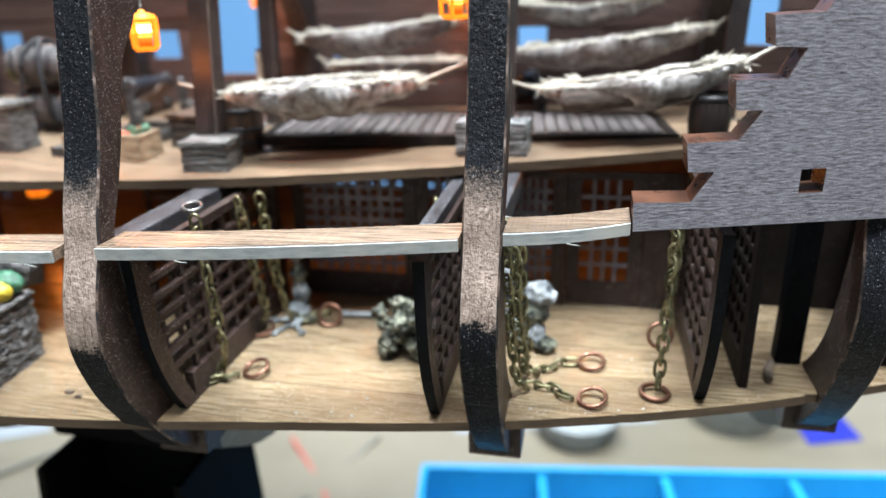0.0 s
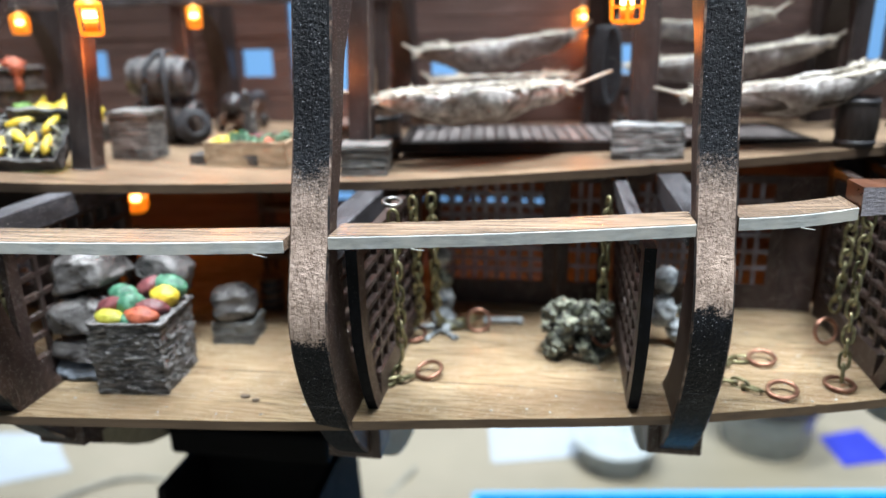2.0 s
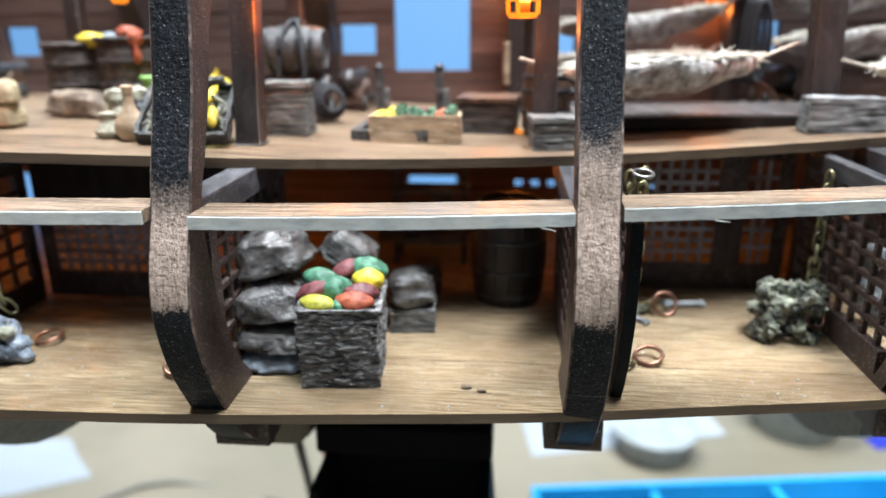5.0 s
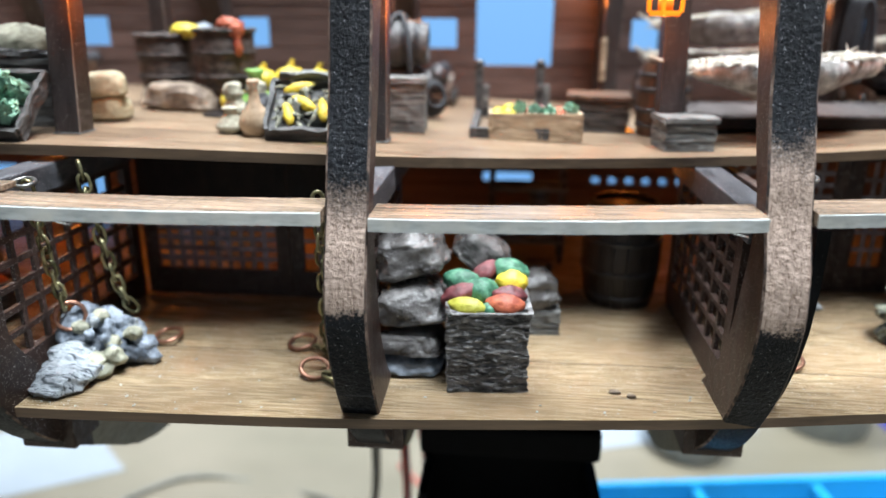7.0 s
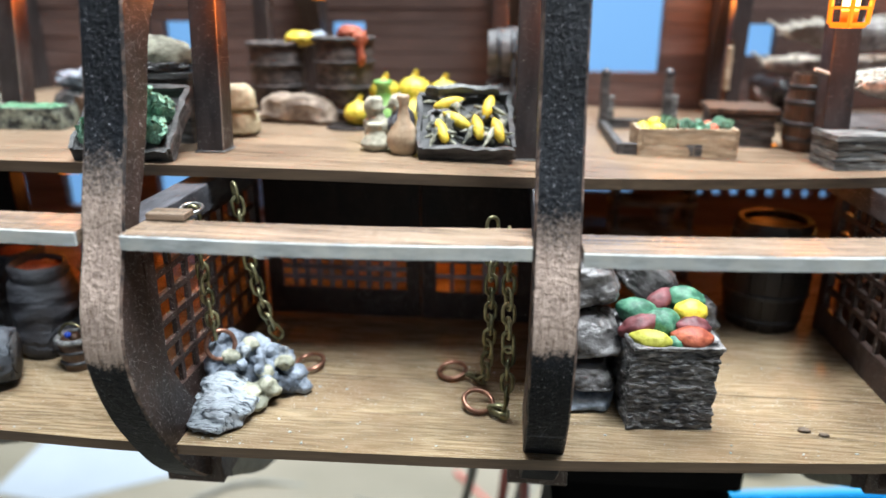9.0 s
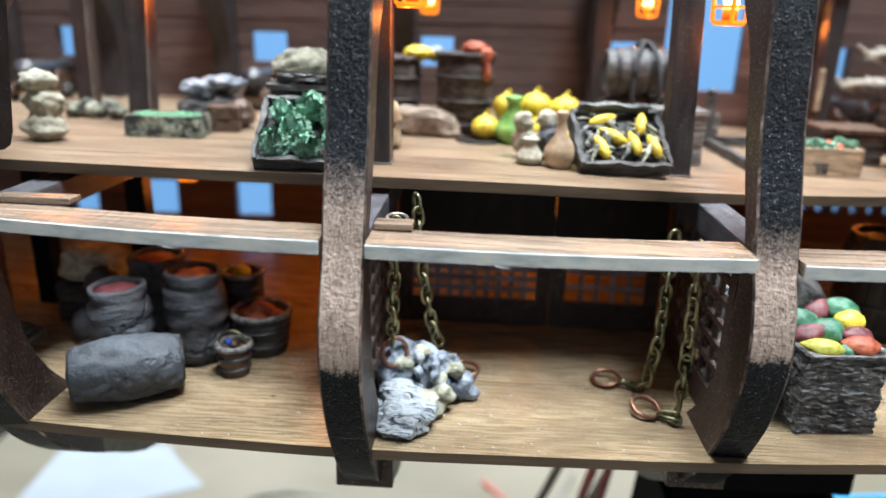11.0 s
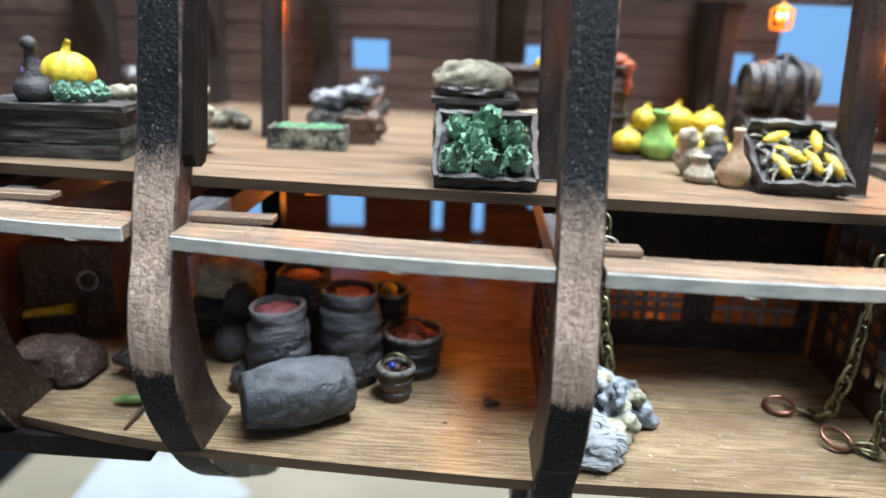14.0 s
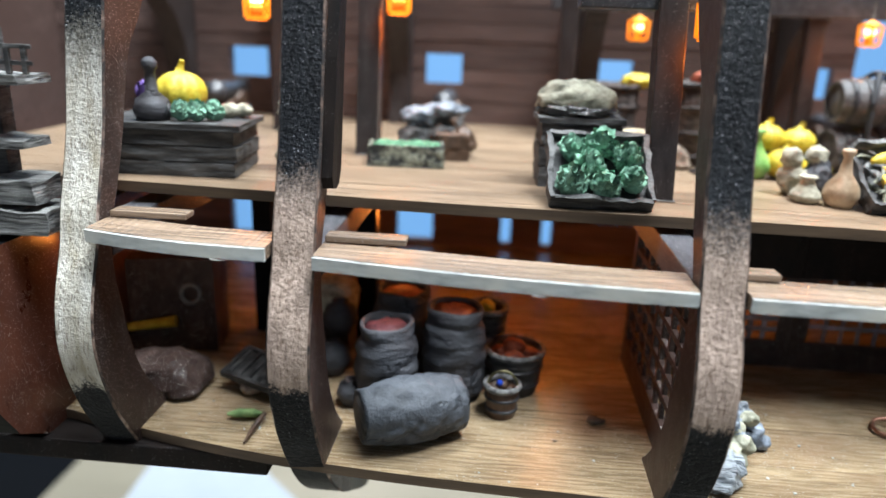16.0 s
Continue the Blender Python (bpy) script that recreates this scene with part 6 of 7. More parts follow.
crate("lidded_chest", "dark wooden chest with a brown plank lid", on_deck(-6.85, 16.65), (0, 0, -6), 1.25, 1.2, 0.68, M_DARKWOOD, 3, top=M_BARREL)

heap("rope_mound", "green-brown tangle of rope beside the bow sheet", on_deck(5.45, 15.8), [(0, 0, 0.3, 0.4, 0.35, 0.32, 0), (0.1, 0.1, 0.75, 0.35, 0.3, 0.28, 0), (0.05, 0, 1.1, 0.3, 0.25, 0.16, 1)], [M_ROCK, M_RED], 55, 0.6)

# ---- hatch with two uprights ----
ob = thing("hatch_frame", "low dark timber frame with two knobbed uprights", "hatch", on_deck(-8.82, 16.3))
for x0, x1, y0, y1 in ((-0.8, -0.65, -1.65, 1.7), (0.65, 0.8, -1.65, 1.7), (-0.65, 0.65, -1.65, -1.5), (-0.65, 0.65, 1.55, 1.7)):
    bm = bmesh.new()
    box(bm, x0, x1, y0, y1, 0.003, 0.24, 0.02)
    part("coaming", bm, M_DARKWOOD, ob)
for x, y in ((-0.72, 1.35), (0.72, 1.5)):
    bm = bmesh.new()
    box(bm, x - 0.09, x + 0.09, y - 0.09, y + 0.09, 0.24, 1.2, 0.02)
    up = part("upright", bm, M_DARKWOOD, ob)
    bm = bmesh.new()
    blob(bm, (x, y, 1.28), (0.12, 0.12, 0.12), 0.05, 1, 2)
    part("knob", bm, M_HOOP, up)
    bm = bmesh.new()
    box(bm, x + 0.1, x + 0.24, y - 0.06, y + 0.06, 0.24, 0.8, 0.02)
    part("cleat", bm, M_GREYWOOD, ob)

# ---- big grating ----
M_SLAT = surface("grey_brown_slat", (0.035, 0.03, 0.03), (0.13, 0.112, 0.108), (8, 1.0, 8), None, 1, 0.5, bump=0.3, dust=0.3, vary=0.25)
gr = thing("deck_grating", "large dark slatted grating raised on a coaming", "grating", on_deck(-0.7, 17.62, 0.0), (0, 0, 5.5))
for y0, y1 in ((-1.45, -1.25), (1.25, 1.45)):
    bm = bmesh.new()
    box(bm, -4.6, 4.6, y0, y1, 0.003, 0.24, 0.02)
    part("long_coaming", bm, M_DARK, gr)
for x0 in (-4.6, 4.4):
    bm = bmesh.new()
    box(bm, x0, x0 + 0.2, -1.25, 1.25, 0.003, 0.24, 0.02)
    part("end_coaming", bm, M_DARK, gr)
bm = bmesh.new()
box(bm, -0.115, 0.115, -1.25, 1.25, 0.12, 0.26, 0.015)
slat = part("slat", bm, M_SLAT, gr)
slat.location = (-4.2 * U, 0, 0)
for k in range(1, 31):
    share("slat", slat.data, gr, (-4.2 + 8.4 * k / 30, 0, 0))
# dark sheet added under the slats; it stands for the shade in the gaps
bm = bmesh.new()
box(bm, -4.4, 4.4, -1.25, 1.25, 0.003, 0.035)
part("backing", bm, M_DARK, gr)
for y in (-0.6, 0, 0.6):
    bm = bmesh.new()
    box(bm, -4.4, 4.4, y - 0.06, y + 0.06, 0.04, 0.115)
    part("batten", bm, M_BARREL, gr)


# ---- hammocks ----
def hammock(a, b, sag, width, label, seed, tail=0.5):
    """A hide slung between two points: a hanging belly, curled rims with pale fluff, tied and frayed at its ends."""
    ob = thing("hammock", label, "hammock", a, group="hide hammocks")
    A, B = Vector((0, 0, 0)), Vector(b) - Vector(a)
    along_v, n, ring = B - A, 44, 26
    run = along_v.normalized()
    side = along_v.cross(Vector((0, 0, 1))).normalized()
    rng = random.Random(seed)
    ragged = [rng.uniform(0.75, 1.2) for _ in range(12)]

    def girth(s):
        k = s * 11
        i = min(10, int(k))
        rough = ragged[i] + (ragged[i + 1] - ragged[i]) * (k - i)
        return width * (0.16 + 0.84 * max(0.0, math.sin(math.pi * s)) ** 0.55) * (0.8 + 0.2 * rough)

    def middle(s):
        return A + along_v * s - Vector((0, 0, sag * (1 - (2 * s - 1) ** 2)))
    bm = bmesh.new()
    rows = []
    for i in range(n + 1):
        s = i / n
        w, c, row = girth(s), middle(s), []
        for j in range(ring):
            a2 = 2 * math.pi * j / ring
            cs, sn = math.cos(a2), math.sin(a2)
            # the lower half is the belly; the upper half sinks between the two rims
            z = 0.62 * w * sn if sn < 0 else w * (0.2 * sn * (1 - sn) + 0.24 * abs(cs) ** 3 * min(1, 3 * sn))
            p = c + side * w * 0.95 * cs + Vector((0, 0, z + 0.14 * w))
            row.append(bm.verts.new(p + 0.2 * w * noise.noise_vector(p * 1.3 + Vector((seed, 0, 0))) + 0.022 * noise.noise_vector(p * 9)))
        rows.append(row)
    for p, q in zip(rows, rows[1:]):
        for j in range(ring):
            bm.faces.new((p[j], p[(j + 1) % ring], q[(j + 1) % ring], q[j])).smooth = True
    bm.faces.new(rows[0])
    bm.faces.new(rows[-1][::-1])
    bmesh.ops.recalc_face_normals(bm, faces=bm.faces)
    hide = part("hide", bm, M_FUR, ob, "", True)

    def tuft(bm, p, e, r):
        tube(bm, [p, p + e * 0.55 + Vector((0, 0, 0.02)), p + e], [r, r * 0.8, r * 0.2], 3)
    for s, d in ((0.0, -1), (1.0, 1)):
        p0 = A + along_v * s
        bm = bmesh.new()
        for k in range(150):
            f = rng.random()
            q = p0 - run * d * 0.75 * f + side * rng.uniform(-0.2, 0.2) * f + Vector((0, 0, rng.uniform(0, 0.22) * f))
            e = Vector((rng.gauss(0, 1), rng.gauss(0, 1), rng.gauss(0.1, 0.8))) * 0.10 + run * d * rng.uniform(-0.05, 0.3)
            tuft(bm, q, e, 0.02)
        blob(bm, p0 - run * d * 0.1, (0.2, 0.16, 0.13), 0.5, 3, 3, seed)
        part("frayed_tuft", bm, M_FLUFF, hide, "frayed pale cord end")
        bm = bmesh.new()
        tube(bm, [p0, p0 + run * d * tail * 0.5 + Vector((0, 0, 0.16)), p0 + run * d * tail + Vector((0, 0, 0.32))], 0.035, 6)
        part("tie_cord", bm, M_FLUFF, ob)
    for sd in (-1, 1):
        bm = bmesh.new()
        for i in range(230):
            s = min(0.97, max(0.03, rng.choice((rng.gauss(0.16, 0.09), rng.gauss(0.82, 0.1), rng.uniform(0.05, 0.95)))))
            w = girth(s)
            p = middle(s) + side * sd * w * rng.uniform(0.55, 0.98) + Vector((0, 0, w * 0.3 + 0.03))
            e = side * sd * rng.uniform(-0.08, 0.1) + run * rng.choice((-1, 1)) * rng.uniform(0.2, 0.55) + Vector((0, 0, rng.uniform(-0.10, 0.07)))
            tuft(bm, p - e * 0.5, e, rng.uniform(0.008, 0.022))
        part("fringe", bm, M_FLUFF, hide, "ragged pale fringe")
    return ob


hammock((-5.25, 14.95, 4.8), (-1.45, 15.95, 4.95), 0.16, 0.95, "pale furry hide hammock slung between posts", 1, 1.0)
hammock((1.2, 16.2, 4.75), (5.0, 16.2, 5.3), 0.25, 0.75, "pale and dark hide hammock slung towards the bow", 2, 0.8)
ob = thing("hide_log", "brown grained roll lying along a pale hammock", "roll", (1.55, 15.75, 4.62), (0, -4, 0), "hide hammocks")
bm = bmesh.new()
lathe(bm, [(0, 0), (0.14, 0.02), (0.24, 0.2), (0.25, 0.6), (0.2, 1.3), (0.21, 2.0), (0.12, 2.5), (0, 2.6)], 20, m=Matrix.Rotation(math.pi / 2, 4, "Y"))
ruffle(bm, 0.06, 2.5, 4)
part("roll_skin", bm, M_LOAFDARK, ob, "", True)
hammock((-5.2, 19.2, 5.6), (-1.3, 19.4, 6.0), 0.2, 0.85, "white furry hammock slung across the far side", 3)
hammock((0.2, 19.3, 5.2), (4.7, 18.9, 5.75), 0.18, 0.8, "white furry hammock slung by the far wall", 4)
hammock((-5.0, 20.6, 4.75), (-1.3, 20.6, 4.85), 0.15, 0.7, "pale furry hammock low behind another", 5)
hammock((0.1, 20.4, 6.3), (3.6, 20.0, 6.4), 0.25, 0.5, "white furry hammock slung high by the far wall", 6)
ob = thing("rope_hank", "black rope hank hung on a deck post", "rope", (-0.45, 19.25, 4.3))
for k in range(4):
    bm = bmesh.new()
    tube(bm, [(0.1 * (k - 1.5) + (0.12 + 0.03 * k) * math.cos(2 * math.pi * i / 28), -0.05 * k, 0.95 + 0.95 * math.sin(2 * math.pi * i / 28)) for i in range(28)], 0.07, 6, True)
    part("rope_turn", bm, M_ROPE, ob)
ob = thing("peg_pole", "thin orange-brown pole with tied cord", "pole", on_deck(-6.52, 19.05))
bm = bmesh.new()
tube(bm, [(0, 0, 0.003), (0, 0, 1.0), (0.03, 0, 2.0)], 0.07, 8)
part("pole", bm, M_REDWOOD, ob)
for k in range(8):
    bm = bmesh.new()
    blob(bm, (0.02, -0.06, 0.9 + 0.13 * k), (0.09, 0.07, 0.07), 0.4, 3, 2, k)
    part("cord_knot", bm, M_GOURD, ob)


# ---- stern end of the upper deck ----
tb = crate("low_table", "black rough-sawn table with a heavy plank top", on_deck(-25.2, 12.9), (0, 0, 4), 2.3, 1.5, 0.8, M_DARKWOOD, 3)
pumpkin(on_deck(-25.3, 13.2, 0.92), 0.46, M_YELLOW, "yellow ribbed pumpkin on the black table", 0.85)
ob = thing("bottle", "dark blue-grey flask on the black table", "bottle", on_deck(-25.5, 12.5, 0.92))
bm = bmesh.new()
lathe(bm, [(0, 0), (0.27, 0), (0.33, 0.14), (0.27, 0.32), (0.11, 0.46), (0.09, 0.82), (0.13, 0.85), (0.13, 0.95), (0.07, 1.02), (0, 1.04)], 24)
part("flask", bm, M_CLAY, ob)
for k, (x, y) in enumerate(((-24.75, 12.55), (-24.5, 12.7), (-25.0, 12.5))):
    h = thing("green_vegetable", "small green cabbage head on the black table", "cabbage", on_deck(x, y, 0.92), group="table greens")
    cabbage(h, (0, 0, 0.14), 0.17, M_CABBAGE, 40 + k)
heap("table_clutter", "cluster of cream and orange food on the table", on_deck(-24.4, 13.2, 0.92), [(0, 0, 0.12, 0.18, 0.15, 0.14, 0), (0.2, 0.1, 0.12, 0.2, 0.15, 0.13, 0), (-0.2, 0.12, 0.1, 0.13, 0.13, 0.12, 1)], [M_CREAM, M_ORANGE], 71)
fp = thing("flower_pot", "small grey pot with purple flowers", "flower pot", on_deck(-25.95, 13.2, 0.92))
bm = bmesh.new()
lathe(bm, [(0, 0), (0.17, 0), (0.21, 0.25), (0.16, 0.25), (0, 0.2)], 16)
part("pot", bm, M_CLAY, fp)
leaf_clump(fp, "flower_clump", (0, 0, 0.32), 0.2, M_PURPLE, 77, 12)
open_box("seed_box", "flat weathered box topped with green moss", on_deck(-21.35, 14.6), (0, 0, 5), 1.5, 0.75, 0.42, M_ROCK)
heap("moss_fill", "green moss filling a flat box", on_deck(-21.35, 14.6, 0.3), [(-0.45 + 0.3 * k, 0.02 * k, 0.06, 0.26, 0.3, 0.1, 0) for k in range(4)], [M_MOSS], 81)
heap("gear_mound", "pile of dark pots and pale folded cloth", on_deck(-21.0, 16.0), [(-0.4, 0, 0.3, 0.35, 0.35, 0.32, 0), (0.2, 0.1, 0.35, 0.4, 0.35, 0.35, 0), (-0.3, 0.1, 0.8, 0.42, 0.3, 0.22, 1), (0.3, 0.15, 0.95, 0.5, 0.3, 0.16, 1), (0.7, 0, 0.3, 0.3, 0.3, 0.32, 2)], [M_DARKWOOD, M_BONEBLUE, M_BARREL], 91)
crate("brown_tub", "brown square tub beside a pile of gear", on_deck(-20.5, 15.5), (0, 0, 10), 0.65, 0.6, 0.55, M_BARREL, 2, False)
heap("sack_mound", "stack of lumpy cream sacks on deck", on_deck(-23.2, 13.4), [(0, 0, 0.25, 0.4, 0.35, 0.27, 0), (0.02, 0.05, 0.7, 0.36, 0.33, 0.26, 0), (-0.03, 0, 1.1, 0.34, 0.3, 0.2, 0)], [M_CREAM], 95)
heap("stone_mound", "low heap of grey crusty stones on deck", on_deck(-23.9, 16.3), [(0.25 * k - 0.4, 0.1 * (k % 2), 0.15 + 0.1 * (k % 2), 0.22, 0.2, 0.2, 0) for k in range(5)], [M_ROCK], 97)


# ---- guns at the ports ----
def cannon(x, y):
    ob = thing("cannon", "small dark cast cannon on a wooden truck carriage", "cannon", on_deck(x, y), group="guns at the ports")
    bm = bmesh.new()
    lathe(bm, [(0, 0), (0.12, 0.0), (0.14, 0.1), (0.3, 0.16), (0.3, 0.3), (0.26, 0.34), (0.25, 1.0), (0.22, 1.04), (0.19, 1.9), (0.25, 2.0), (0.24, 2.1), (0.1, 2.1), (0.09, 1.7), (0, 1.7)], 20,
          m=Matrix.Translation((0, -0.8, 0.78)) @ Matrix.Rotation(-math.pi / 2, 4, "X"))
    part("gun_barrel", bm, M_HOOP, ob, "dark iron barrel")
    for s in (-1, 1):
        bm = bmesh.new()
        prism(bm, [(-0.8, 0.2), (0.8, 0.2), (0.8, 0.75), (0.4, 0.75), (0.2, 0.6), (-0.3, 0.55), (-0.8, 0.42)], "x", s * 0.3 - 0.06, s * 0.3 + 0.06)
        part("cheek", bm, M_BARREL, ob)
        for y2 in (-0.55, 0.55):
            bm = bmesh.new()
            lathe(bm, [(0, -0.05), (0.2, -0.05), (0.2, 0.05), (0, 0.05)], 16, m=Matrix.Translation((s * 0.42, y2, 0.2)) @ Matrix.Rotation(math.pi / 2, 4, "Y"))
            part("truck_wheel", bm, M_DARKWOOD, ob)
    bm = bmesh.new()
    box(bm, -0.28, 0.28, -0.7, 0.7, 0.22, 0.32)
    part("bed", bm, M_BARREL, ob)
    return ob


for x, y in ((-26.9, 19.2), (-21.0, 19.6), (-10.7, 19.9), (-5.0, 20.0), (0.5, 20.0)):
    cannon(x, y)


# ---- gear between the stern frames in the hold ----
ob = thing("leather_trunk", "brown leather-dark trunk with a brass ring", "trunk", (-25.95, 13.6, 0), (0, 0, 8))
bm = bmesh.new()
rough_box(bm, 1.9, 1.0, 1.95, 0.03, 0, 6, (0, 0, 0), 3, 2)
part("trunk_body", bm, M_BROWN, ob)
share("ring_handle", EYE, ob, (0.5, -0.55, 1.25), (80, 0, 0), 1.2)
bm = bmesh.new()
tube(bm, [(-0.75, -0.6, 0.55), (0.2, -0.62, 0.7)], [0.08, 0.11], 8)
part("peg", bm, M_YELLOW, ob, "yellow wooden peg")
sack((-25.3, 11.7, 0), (0.72, 0.5, 0.32), (0, 0, 0), M_BROWN, "brown leathery sack under a trunk", 17)
ob = open_box("slatted_tray", "dark slatted wooden tray tipped on clutter", (-23.6, 11.9, 0.32), (14, 6, -18), 1.1, 0.8, 0.14, M_DARKWOOD)
for k in range(5):
    bm = bmesh.new()
    box(bm, -0.45 + 0.2 * k, -0.38 + 0.2 * k, -0.36, 0.36, 0.09, 0.13)
    part("slat", bm, M_DARKWOOD, ob)
heap("floor_clutter", "dark clutter of small lumps under a tray", (-23.6, 11.9, 0), [(-0.35, 0.1, 0.15, 0.22, 0.2, 0.17, 0), (0.15, 0.1, 0.15, 0.25, 0.2, 0.18, 1), (-0.1, -0.25, 0.12, 0.2, 0.15, 0.13, 1)], [M_DARKWOOD, M_LOAF], 101)
ob = thing("bean_pod", "pale green pod lying on the hold floor", "pod", (-23.5, 10.85, 0), (0, 0, 8))
bm = bmesh.new()
tube(bm, [(-0.3, 0, 0.08), (-0.1, 0, 0.1), (0.15, 0, 0.1), (0.32, 0, 0.08)], [0.03, 0.08, 0.075, 0.02], 8)
part("pod", bm, crusty("pale_green_pod", (0.12, 0.22, 0.07), (0.35, 0.48, 0.2), 4), ob)
ob = thing("splinter_stick", "dark splintered stick on the hold floor", "stick", (-23.22, 10.5, 0), (0, 0, 85))
bm = bmesh.new()
tube(bm, [(-0.4, 0, 0.03), (0, 0.02, 0.06), (0.4, 0, 0.1)], [0.02, 0.05, 0.04], 6)
part("stick", bm, M_BARREL, ob)
sack((-22.9, 13.9, 0.85), (0.6, 0.5, 0.35), (0, 12, 0), M_CREAM, "cream sack on stacked stores", 19)
# two crates added to keep the low port's blue off the floor
for x, h in ((-9.3, 0.7), (-7.9, 0.8)):
    crate("store_crate", "dark crate added far back in the hold to block a port's reflection", (x, 19.4, 0), (0, 0, 3), 1.35, 0.9, h, M_DARKWOOD, 2, False, "crates at the back")
crate("store_crate", "dark store crate deep in the hold", (-22.9, 13.9, 0), (0, 0, 0), 1.2, 1.0, 0.85, M_DARKWOOD, 2, False)
for x in (-24.3, -22.1):
    ob = thing("hold_post", "dark post carrying the deck beams in the hold", "post", (x, 14.5, 0), group="hold posts")
    bm = bmesh.new()
    box(bm, -0.2, 0.2, -0.2, 0.2, 0.003, 3.3, 0.02)
    part("post_timber", bm, M_BLACK, ob)

# ---- stern: closed bulkhead and rough boards left of the last frame ----
ob = thing("wall_stern", "red-brown stained bulkhead with white dust", "bulkhead", kind="structure")
bm = bmesh.new()
prism(bm, [(9.25, 3.2), (9.0, 2.0), (9.1, 1.0), (9.6, 0.2), (10.6, -0.4), (15, -0.5), (15, 3.2)], "x", -27.2, -26.6)
for f in bm.faces:
    if abs(f.normal.x) < 0.5 and f.calc_center_median().y < 12.6:
        f.material_index = 1
part("bulkhead_board", bm, [M_REDBROWN, M_BLACK], ob)
bm = bmesh.new()
box(bm, -32.5, -32.0, 8.6, 21.5, -0.5, 8.2)
tagged(part("wall_stern_end", bm, M_HULL), "dark brown closing wall of the stern", "bulkhead", kind="structure")
ob = thing("rough_steps", "rough broken dark boards at the stern", "boards", (-26.5, 10.4, 0))
for k, (z, w, d) in enumerate(((3.32, 1.3, 0.9), (3.75, 0.9, 0.7), (4.55, 0.75, 0.6), (5.45, 0.9, 0.8))):
    bm = bmesh.new()
    rough_box(bm, w, d, 0.14 if k > 1 else 0.34, 0.05, 0, 6, (-0.1, 0, z), k, 3)
    part("broken_board", bm, M_GREYWOOD, ob)
bm = bmesh.new()
box(bm, -0.5, -0.3, 0.1, 0.4, 3.3, 6.2, 0.02)
part("board_prop", bm, M_DARKWOOD, ob)
for k in range(6):
    bm = bmesh.new()
    box(bm, -0.75 + 0.24 * k, -0.68 + 0.24 * k, -0.36, -0.3, 5.6, 5.98, 0.01)
    part("fence_upright", bm, M_DARKWOOD, ob)
for z in (5.72, 5.94):
    bm = bmesh.new()
    box(bm, -0.8, 0.6, -0.35, -0.31, z, z + 0.06, 0.01)
    part("fence_rail", bm, M_DARKWOOD, ob)
# keel timber under the stern
bm = bmesh.new()
box(bm, -34, -22.9, 10.1, 12.8, -0.56, -0.19, 0.04)
tagged(part("stern_timber", bm, M_DARK), "dark timber under the stern floor", "timber", kind="structure")

# ---- bow: lattice bulkhead behind the last cell, plus boards added against light ----
bow = lattice_panel("bow_bulkhead", "dark lattice bulkhead near the bow", "x", 5.05, 13.0, 16.5, 0.0, 3.4, 7, 7, 0.16, 0.3, 0.12)
for board in bow.children:
    board.data.materials[0] = M_DARK
bm = bmesh.new()
tube(bm, [(-0.3, 0, 0.1), (0, 0.03, 0.12), (0.35, 0, 0.1)], [0.06, 0.09, 0.07], 8)
ob = part("driftwood", bm, M_LOAF)
ob.matrix_basis = place((5.6, 13.5, 0), (0, 0, 75))
tagged(ob, "short brown stick on the hold floor near the bow", "stick")
bm = bmesh.new()
box(bm, 5.8, 6.25, 14.0, 14.35, 0.003, 3.4, 0.02)
tagged(part("hold_post", bm, M_BLACK), "black post by the bow bulkhead", "post", "hold posts")
# added dark board: gives the corner behind the lattice a dark background
bm = bmesh.new()
box(bm, 4.4, 9.0, 16.6, 16.9, 0.003, 3.4)
tagged(part("wall_bow", bm, M_DARK), "dark board added so the background of the bow stays dark", "bulkhead", kind="structure")
# added light blocker where the hull is open to the right
bm = bmesh.new()
box(bm, 7.6, 7.8, 14.2, 16.59, 0.003, 3.4)
tagged(part("wall_bow_side", bm, M_DARK), "dark board added to keep light out at the side of the bow", "bulkhead", kind="structure")


# ---- on the bench ----
def tray():
    ob = thing("parts_tray", "bright blue plastic tray with compartments", "tray", (8.5, 25.5, BENCH), (0, 0, 8))
    bm = bmesh.new()
    box(bm, -13, 13, -5, 5, 0.003, 0.2, 0.05)
    part("tray_floor", bm, M_BLUE, ob)
    for b in ((-13, 13, -5, -4.7), (-13, 13, 4.7, 5), (-13, -12.7, -4.7, 4.7), (12.7, 13, -4.7, 4.7)):
        bm = bmesh.new()
        box(bm, *b, 0.2, 3.0, 0.1)
        part("tray_wall", bm, M_BLUE, ob)
    for x in (-7.2, -1.4, 4.5):
        bm = bmesh.new()
        box(bm, x - 0.18, x + 0.18, -4.7, 4.7, 0.2, 2.7, 0.08)
        part("divider", bm, M_BLUE, ob)
    bm = bmesh.new()
    for k in range(5):
        tube(bm, [(-5.5 + 0.5 * k, -1, 0.4), (-4.8 + 0.4 * k, 1.5, 0.5 + 0.1 * k)], 0.15, 6)
    part("small_parts", bm, M_CUP, ob, "pale loose parts")


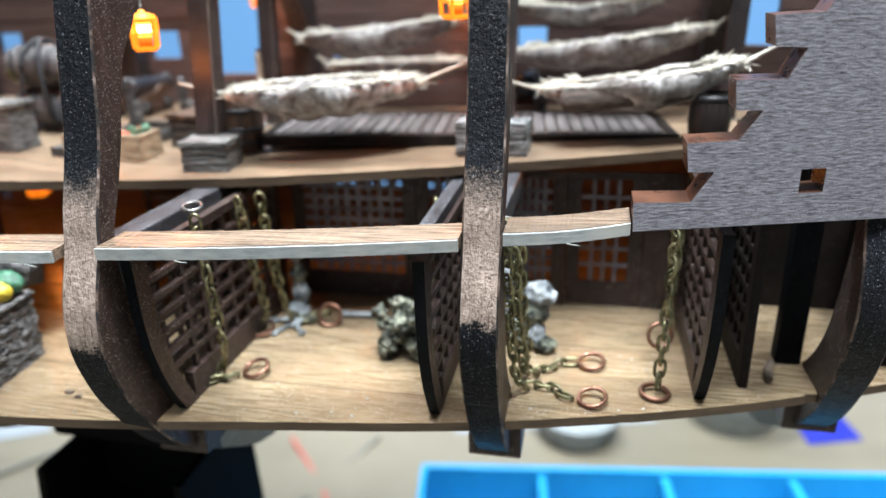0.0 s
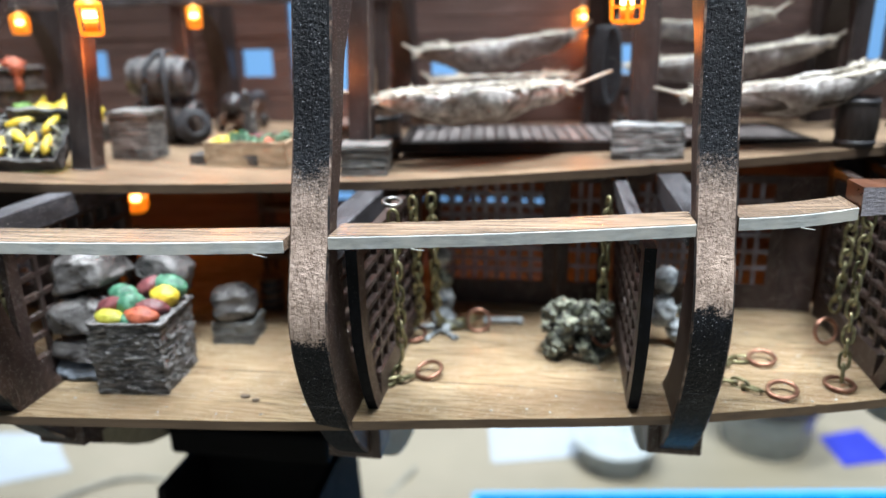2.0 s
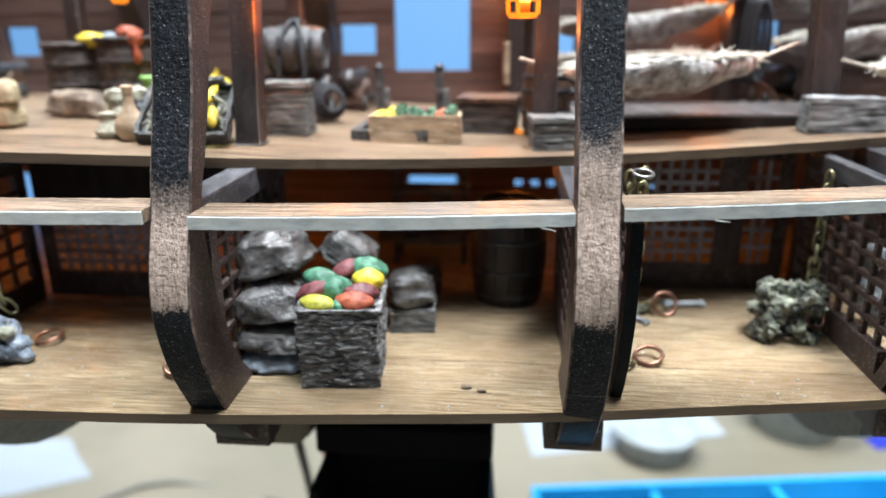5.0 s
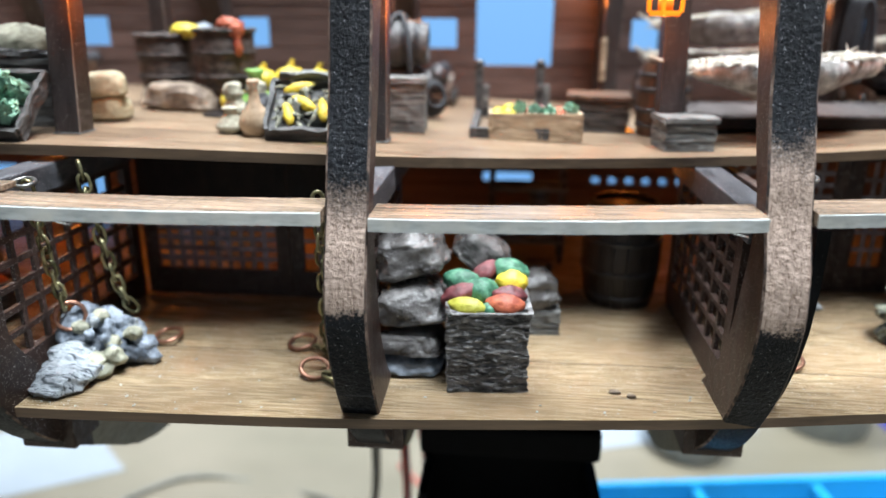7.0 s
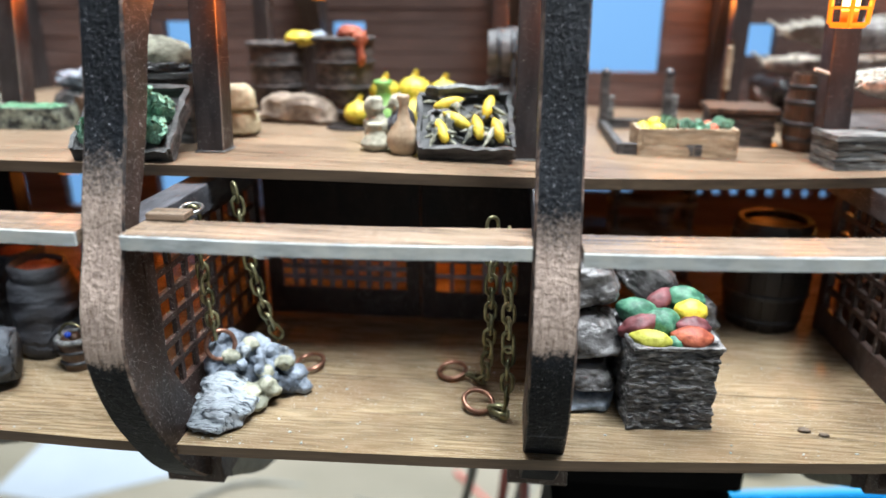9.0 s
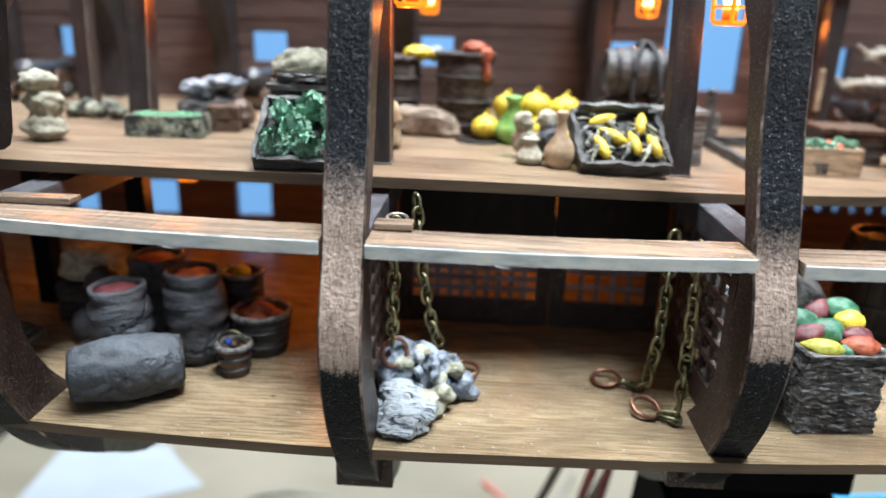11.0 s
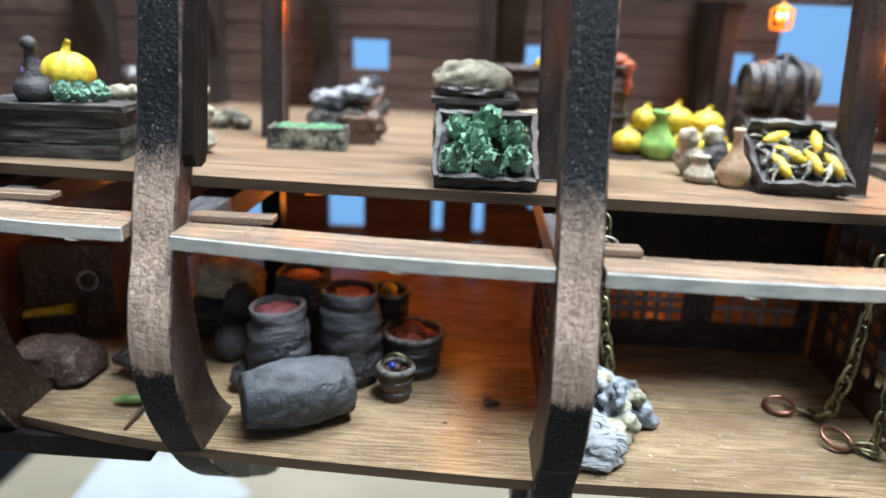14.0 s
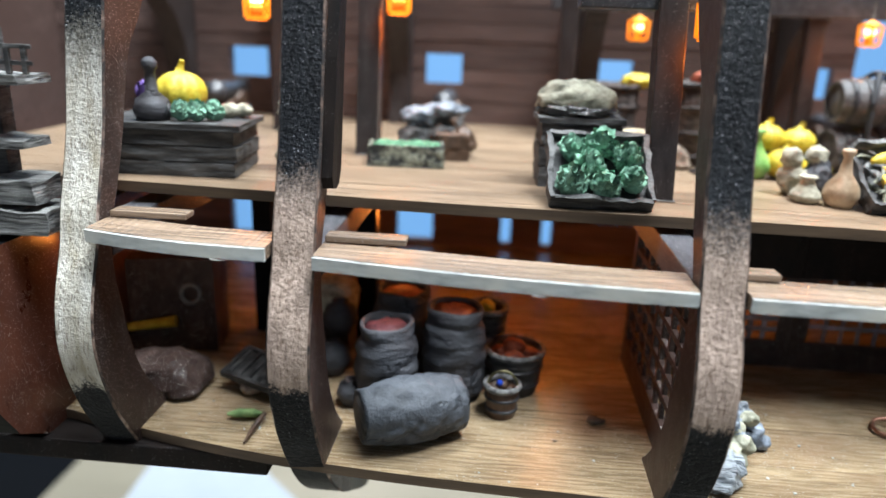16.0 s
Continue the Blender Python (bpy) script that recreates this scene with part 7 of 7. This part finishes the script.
tray()
for at, r, h, ln in (((2.3, 36.6, BENCH), 2.3, 1.7, "low cloudy plastic cup on the bench"), ((11.4, 40.0, BENCH), 2.9, 3.6, "tall cloudy plastic cup with dark lid on the bench")):
    ob = thing("plastic_cup", ln, "cup", at, group="plastic cups")
    bm = bmesh.new()
    lathe(bm, [(0, 0.003), (r * 0.84, 0.003), (r * 0.97, h * 0.82), (r * 0.97, h * 0.9), (r * 0.9, h * 0.9), (r * 0.8, 0.2), (0, 0.2)], 32)
    part("cup_wall", bm, M_CUP, ob)
    bm = bmesh.new()
    lathe(bm, [(0, h * 0.97), (r * 0.9, h * 0.97), (r * 0.98, h), (r * 1.05, h * 0.97), (r * 1.05, h * 0.82), (r * 0.98, h * 0.82), (r * 0.98, h * 0.9), (0, h * 0.9)], 32)
    part("lid", bm, M_HOOP if h > 3 else M_CUP, ob, "dark lid" if h > 3 else "")


def sheet_of(name, label, cat, corners, mat, z=0.0, lift=0.0):
    bm = bmesh.new()
    prism(bm, corners, "z", BENCH + 0.02 + z, BENCH + 0.06 + z)
    if lift:
        for v in bm.verts:
            v.co.z += lift * max(0, (v.co.y - corners[0][1])) / 6
    ob = part(name, bm, mat)
    return tagged(ob, label, cat)


sheet_of("paper_sheet", "torn white paper sheet on the bench", "paper", [(-34.3, 28.5), (-29.0, 31.4), (-31.0, 33.2), (-32.4, 34.8), (-38.3, 34.2), (-38.0, 29)], M_PAPER)
sheet_of("instruction_card", "white printed card lying on the bench", "card", [(-4.7, 35.3), (7.0, 38.5), (6.0, 43), (-5.6, 41.5)], M_PAPER)
sheet_of("card_patch", "small blue print on a white card", "print", [(0.2, 40.0), (2.6, 40.2), (2.5, 40.9), (0.1, 40.8)], M_BLUE, 0.05)
sheet_of("navy_card", "small navy blue card on the bench", "card", [(15.2, 37.6), (18.3, 38.6), (17.6, 41.8), (14.8, 40.6)], M_NAVY)
for k, (pts, m) in enumerate((([(-12, 16, -3), (-13.5, 22, -12), (-18, 30, -17.8), (-25, 31, -17.8), (-29, 27, -17.8)], M_WIREG), ([(-11.3, 16, -3), (-12.0, 21, -12), (-14.5, 27, -17.7), (-19, 24, -17.8)], M_WIRER),
                              ([(-11.0, 16.2, -3), (-10.6, 22, -13), (-10.0, 28, -17.8), (-14, 33, -17.8)], M_WIRER), ([(-10.7, 16, -3), (-11.2, 22, -12), (-11.5, 28, -17.8), (-9, 34, -17.8)], M_WIREG))):
    ob = thing("cable", "thin loose cable hanging from the hull to the bench", "cable", group="hanging cables")
    bm = bmesh.new()
    fine = []
    P = [Vector(p) for p in pts]
    for i in range(len(P) - 1):
        p0, p1, p2, p3 = P[max(i - 1, 0)], P[i], P[i + 1], P[min(i + 2, len(P) - 1)]
        for j in range(8):
            t = j / 8
            fine.append(0.5 * ((2 * p1) + (p2 - p0) * t + (2 * p0 - 5 * p1 + 4 * p2 - p3) * t * t + (3 * p1 - p0 - 3 * p2 + p3) * t ** 3))
    tube(bm, fine + [P[-1]], 0.14, 8)
    part("cable_run", bm, m, ob)


ob = thing("storage_cabinet", "dark green cabinet standing beside the workbench", "cabinet", (-62, 45, -95))
bm = bmesh.new()
box(bm, -14, 15, -40, 40, 0.003, 66, 0.4)
part("cabinet_body", bm, surface("dark_green_paint", (0.012, 0.022, 0.018), (0.025, 0.04, 0.034), (0.3, 0.3, 0.3), None, 1, 0.5, bump=0.05, vary=0), ob)
bm = bmesh.new()
box(bm, -14.6, 15.6, -40.6, 40.6, 66.0, 67.2, 0.2)
part("cabinet_top", bm, M_STAND, ob)


# ---- rack deep in the hold, hole ring on deck, crumbs ----
ob = thing("store_rack", "dark open rack with shelves deep in the hold", "rack", (-8.3, 17.4, 0))
for x in (-0.85, 0.85):
    for y in (-0.3, 0.3):
        bm = bmesh.new()
        box(bm, x - 0.07, x + 0.07, y - 0.07, y + 0.07, 0.003, 3.0, 0.01)
        part("rack_post", bm, M_DARKWOOD, ob)
for z in (0.5, 1.15, 1.8, 2.45):
    bm = bmesh.new()
    rough_box(bm, 1.9, 0.8, 0.1, 0.02, 0, 6, (0, 0, z), z, 4)
    part("shelf", bm, M_GREYWOOD, ob)
cask_at = ((-8.8, 17.35, 0.6), (-8.0, 17.35, 1.25))
for at in cask_at:
    barrel("keg", "tiny grey keg standing on a hold rack", at, (0, 0, 0), 0.24, 0.5, M_GREYBARREL, (0.2, 0.8), "kegs on the rack")
# the deck isn't cut: a dark disc gives the hole's darkness
ob = thing("deck_hole_disc", "flat dark disc standing for a round hole in the deck", "plate", on_deck(-15.0, 15.6))
bm = bmesh.new()
lathe(bm, [(0, 0.004), (0.5, 0.004), (0.5, 0.03), (0.44, 0.05), (0.3, 0.035), (0, 0.035)], 30)
part("plate", bm, M_DARK, ob)
rng = random.Random(77)
bm = bmesh.new()
for k in range(420):
    a, b, _ = rng.choice(((-24.9, -22.8, 1), (-21.5, -17.3, 1), (-16.2, -11.6, 1), (-16.2, -13.6, 1), (-10.4, -5.8, 1), (-4.5, 0.1, 1), (1.2, 4.0, 1)))
    x = rng.uniform(a, b)
    y = along(HOLD_EDGE, x) + 0.1 + 3.2 * rng.random() ** 1.6
    r = 0.005 + 0.011 * rng.random() ** 3
    m = place((0, 0, 0), (rng.uniform(-20, 20), rng.uniform(-20, 20), rng.uniform(0, 180)))
    box(bm, -r * 1.5, r * 1.5, -r, r, -r * 0.4, r * 0.4, 0, Matrix.Translation((x, y, r * 0.6)) @ m)
tagged(part("sawdust", bm, M_WHITE), "white crumbs of sawdust scattered over the hold floor", "sawdust", kind="stuff")
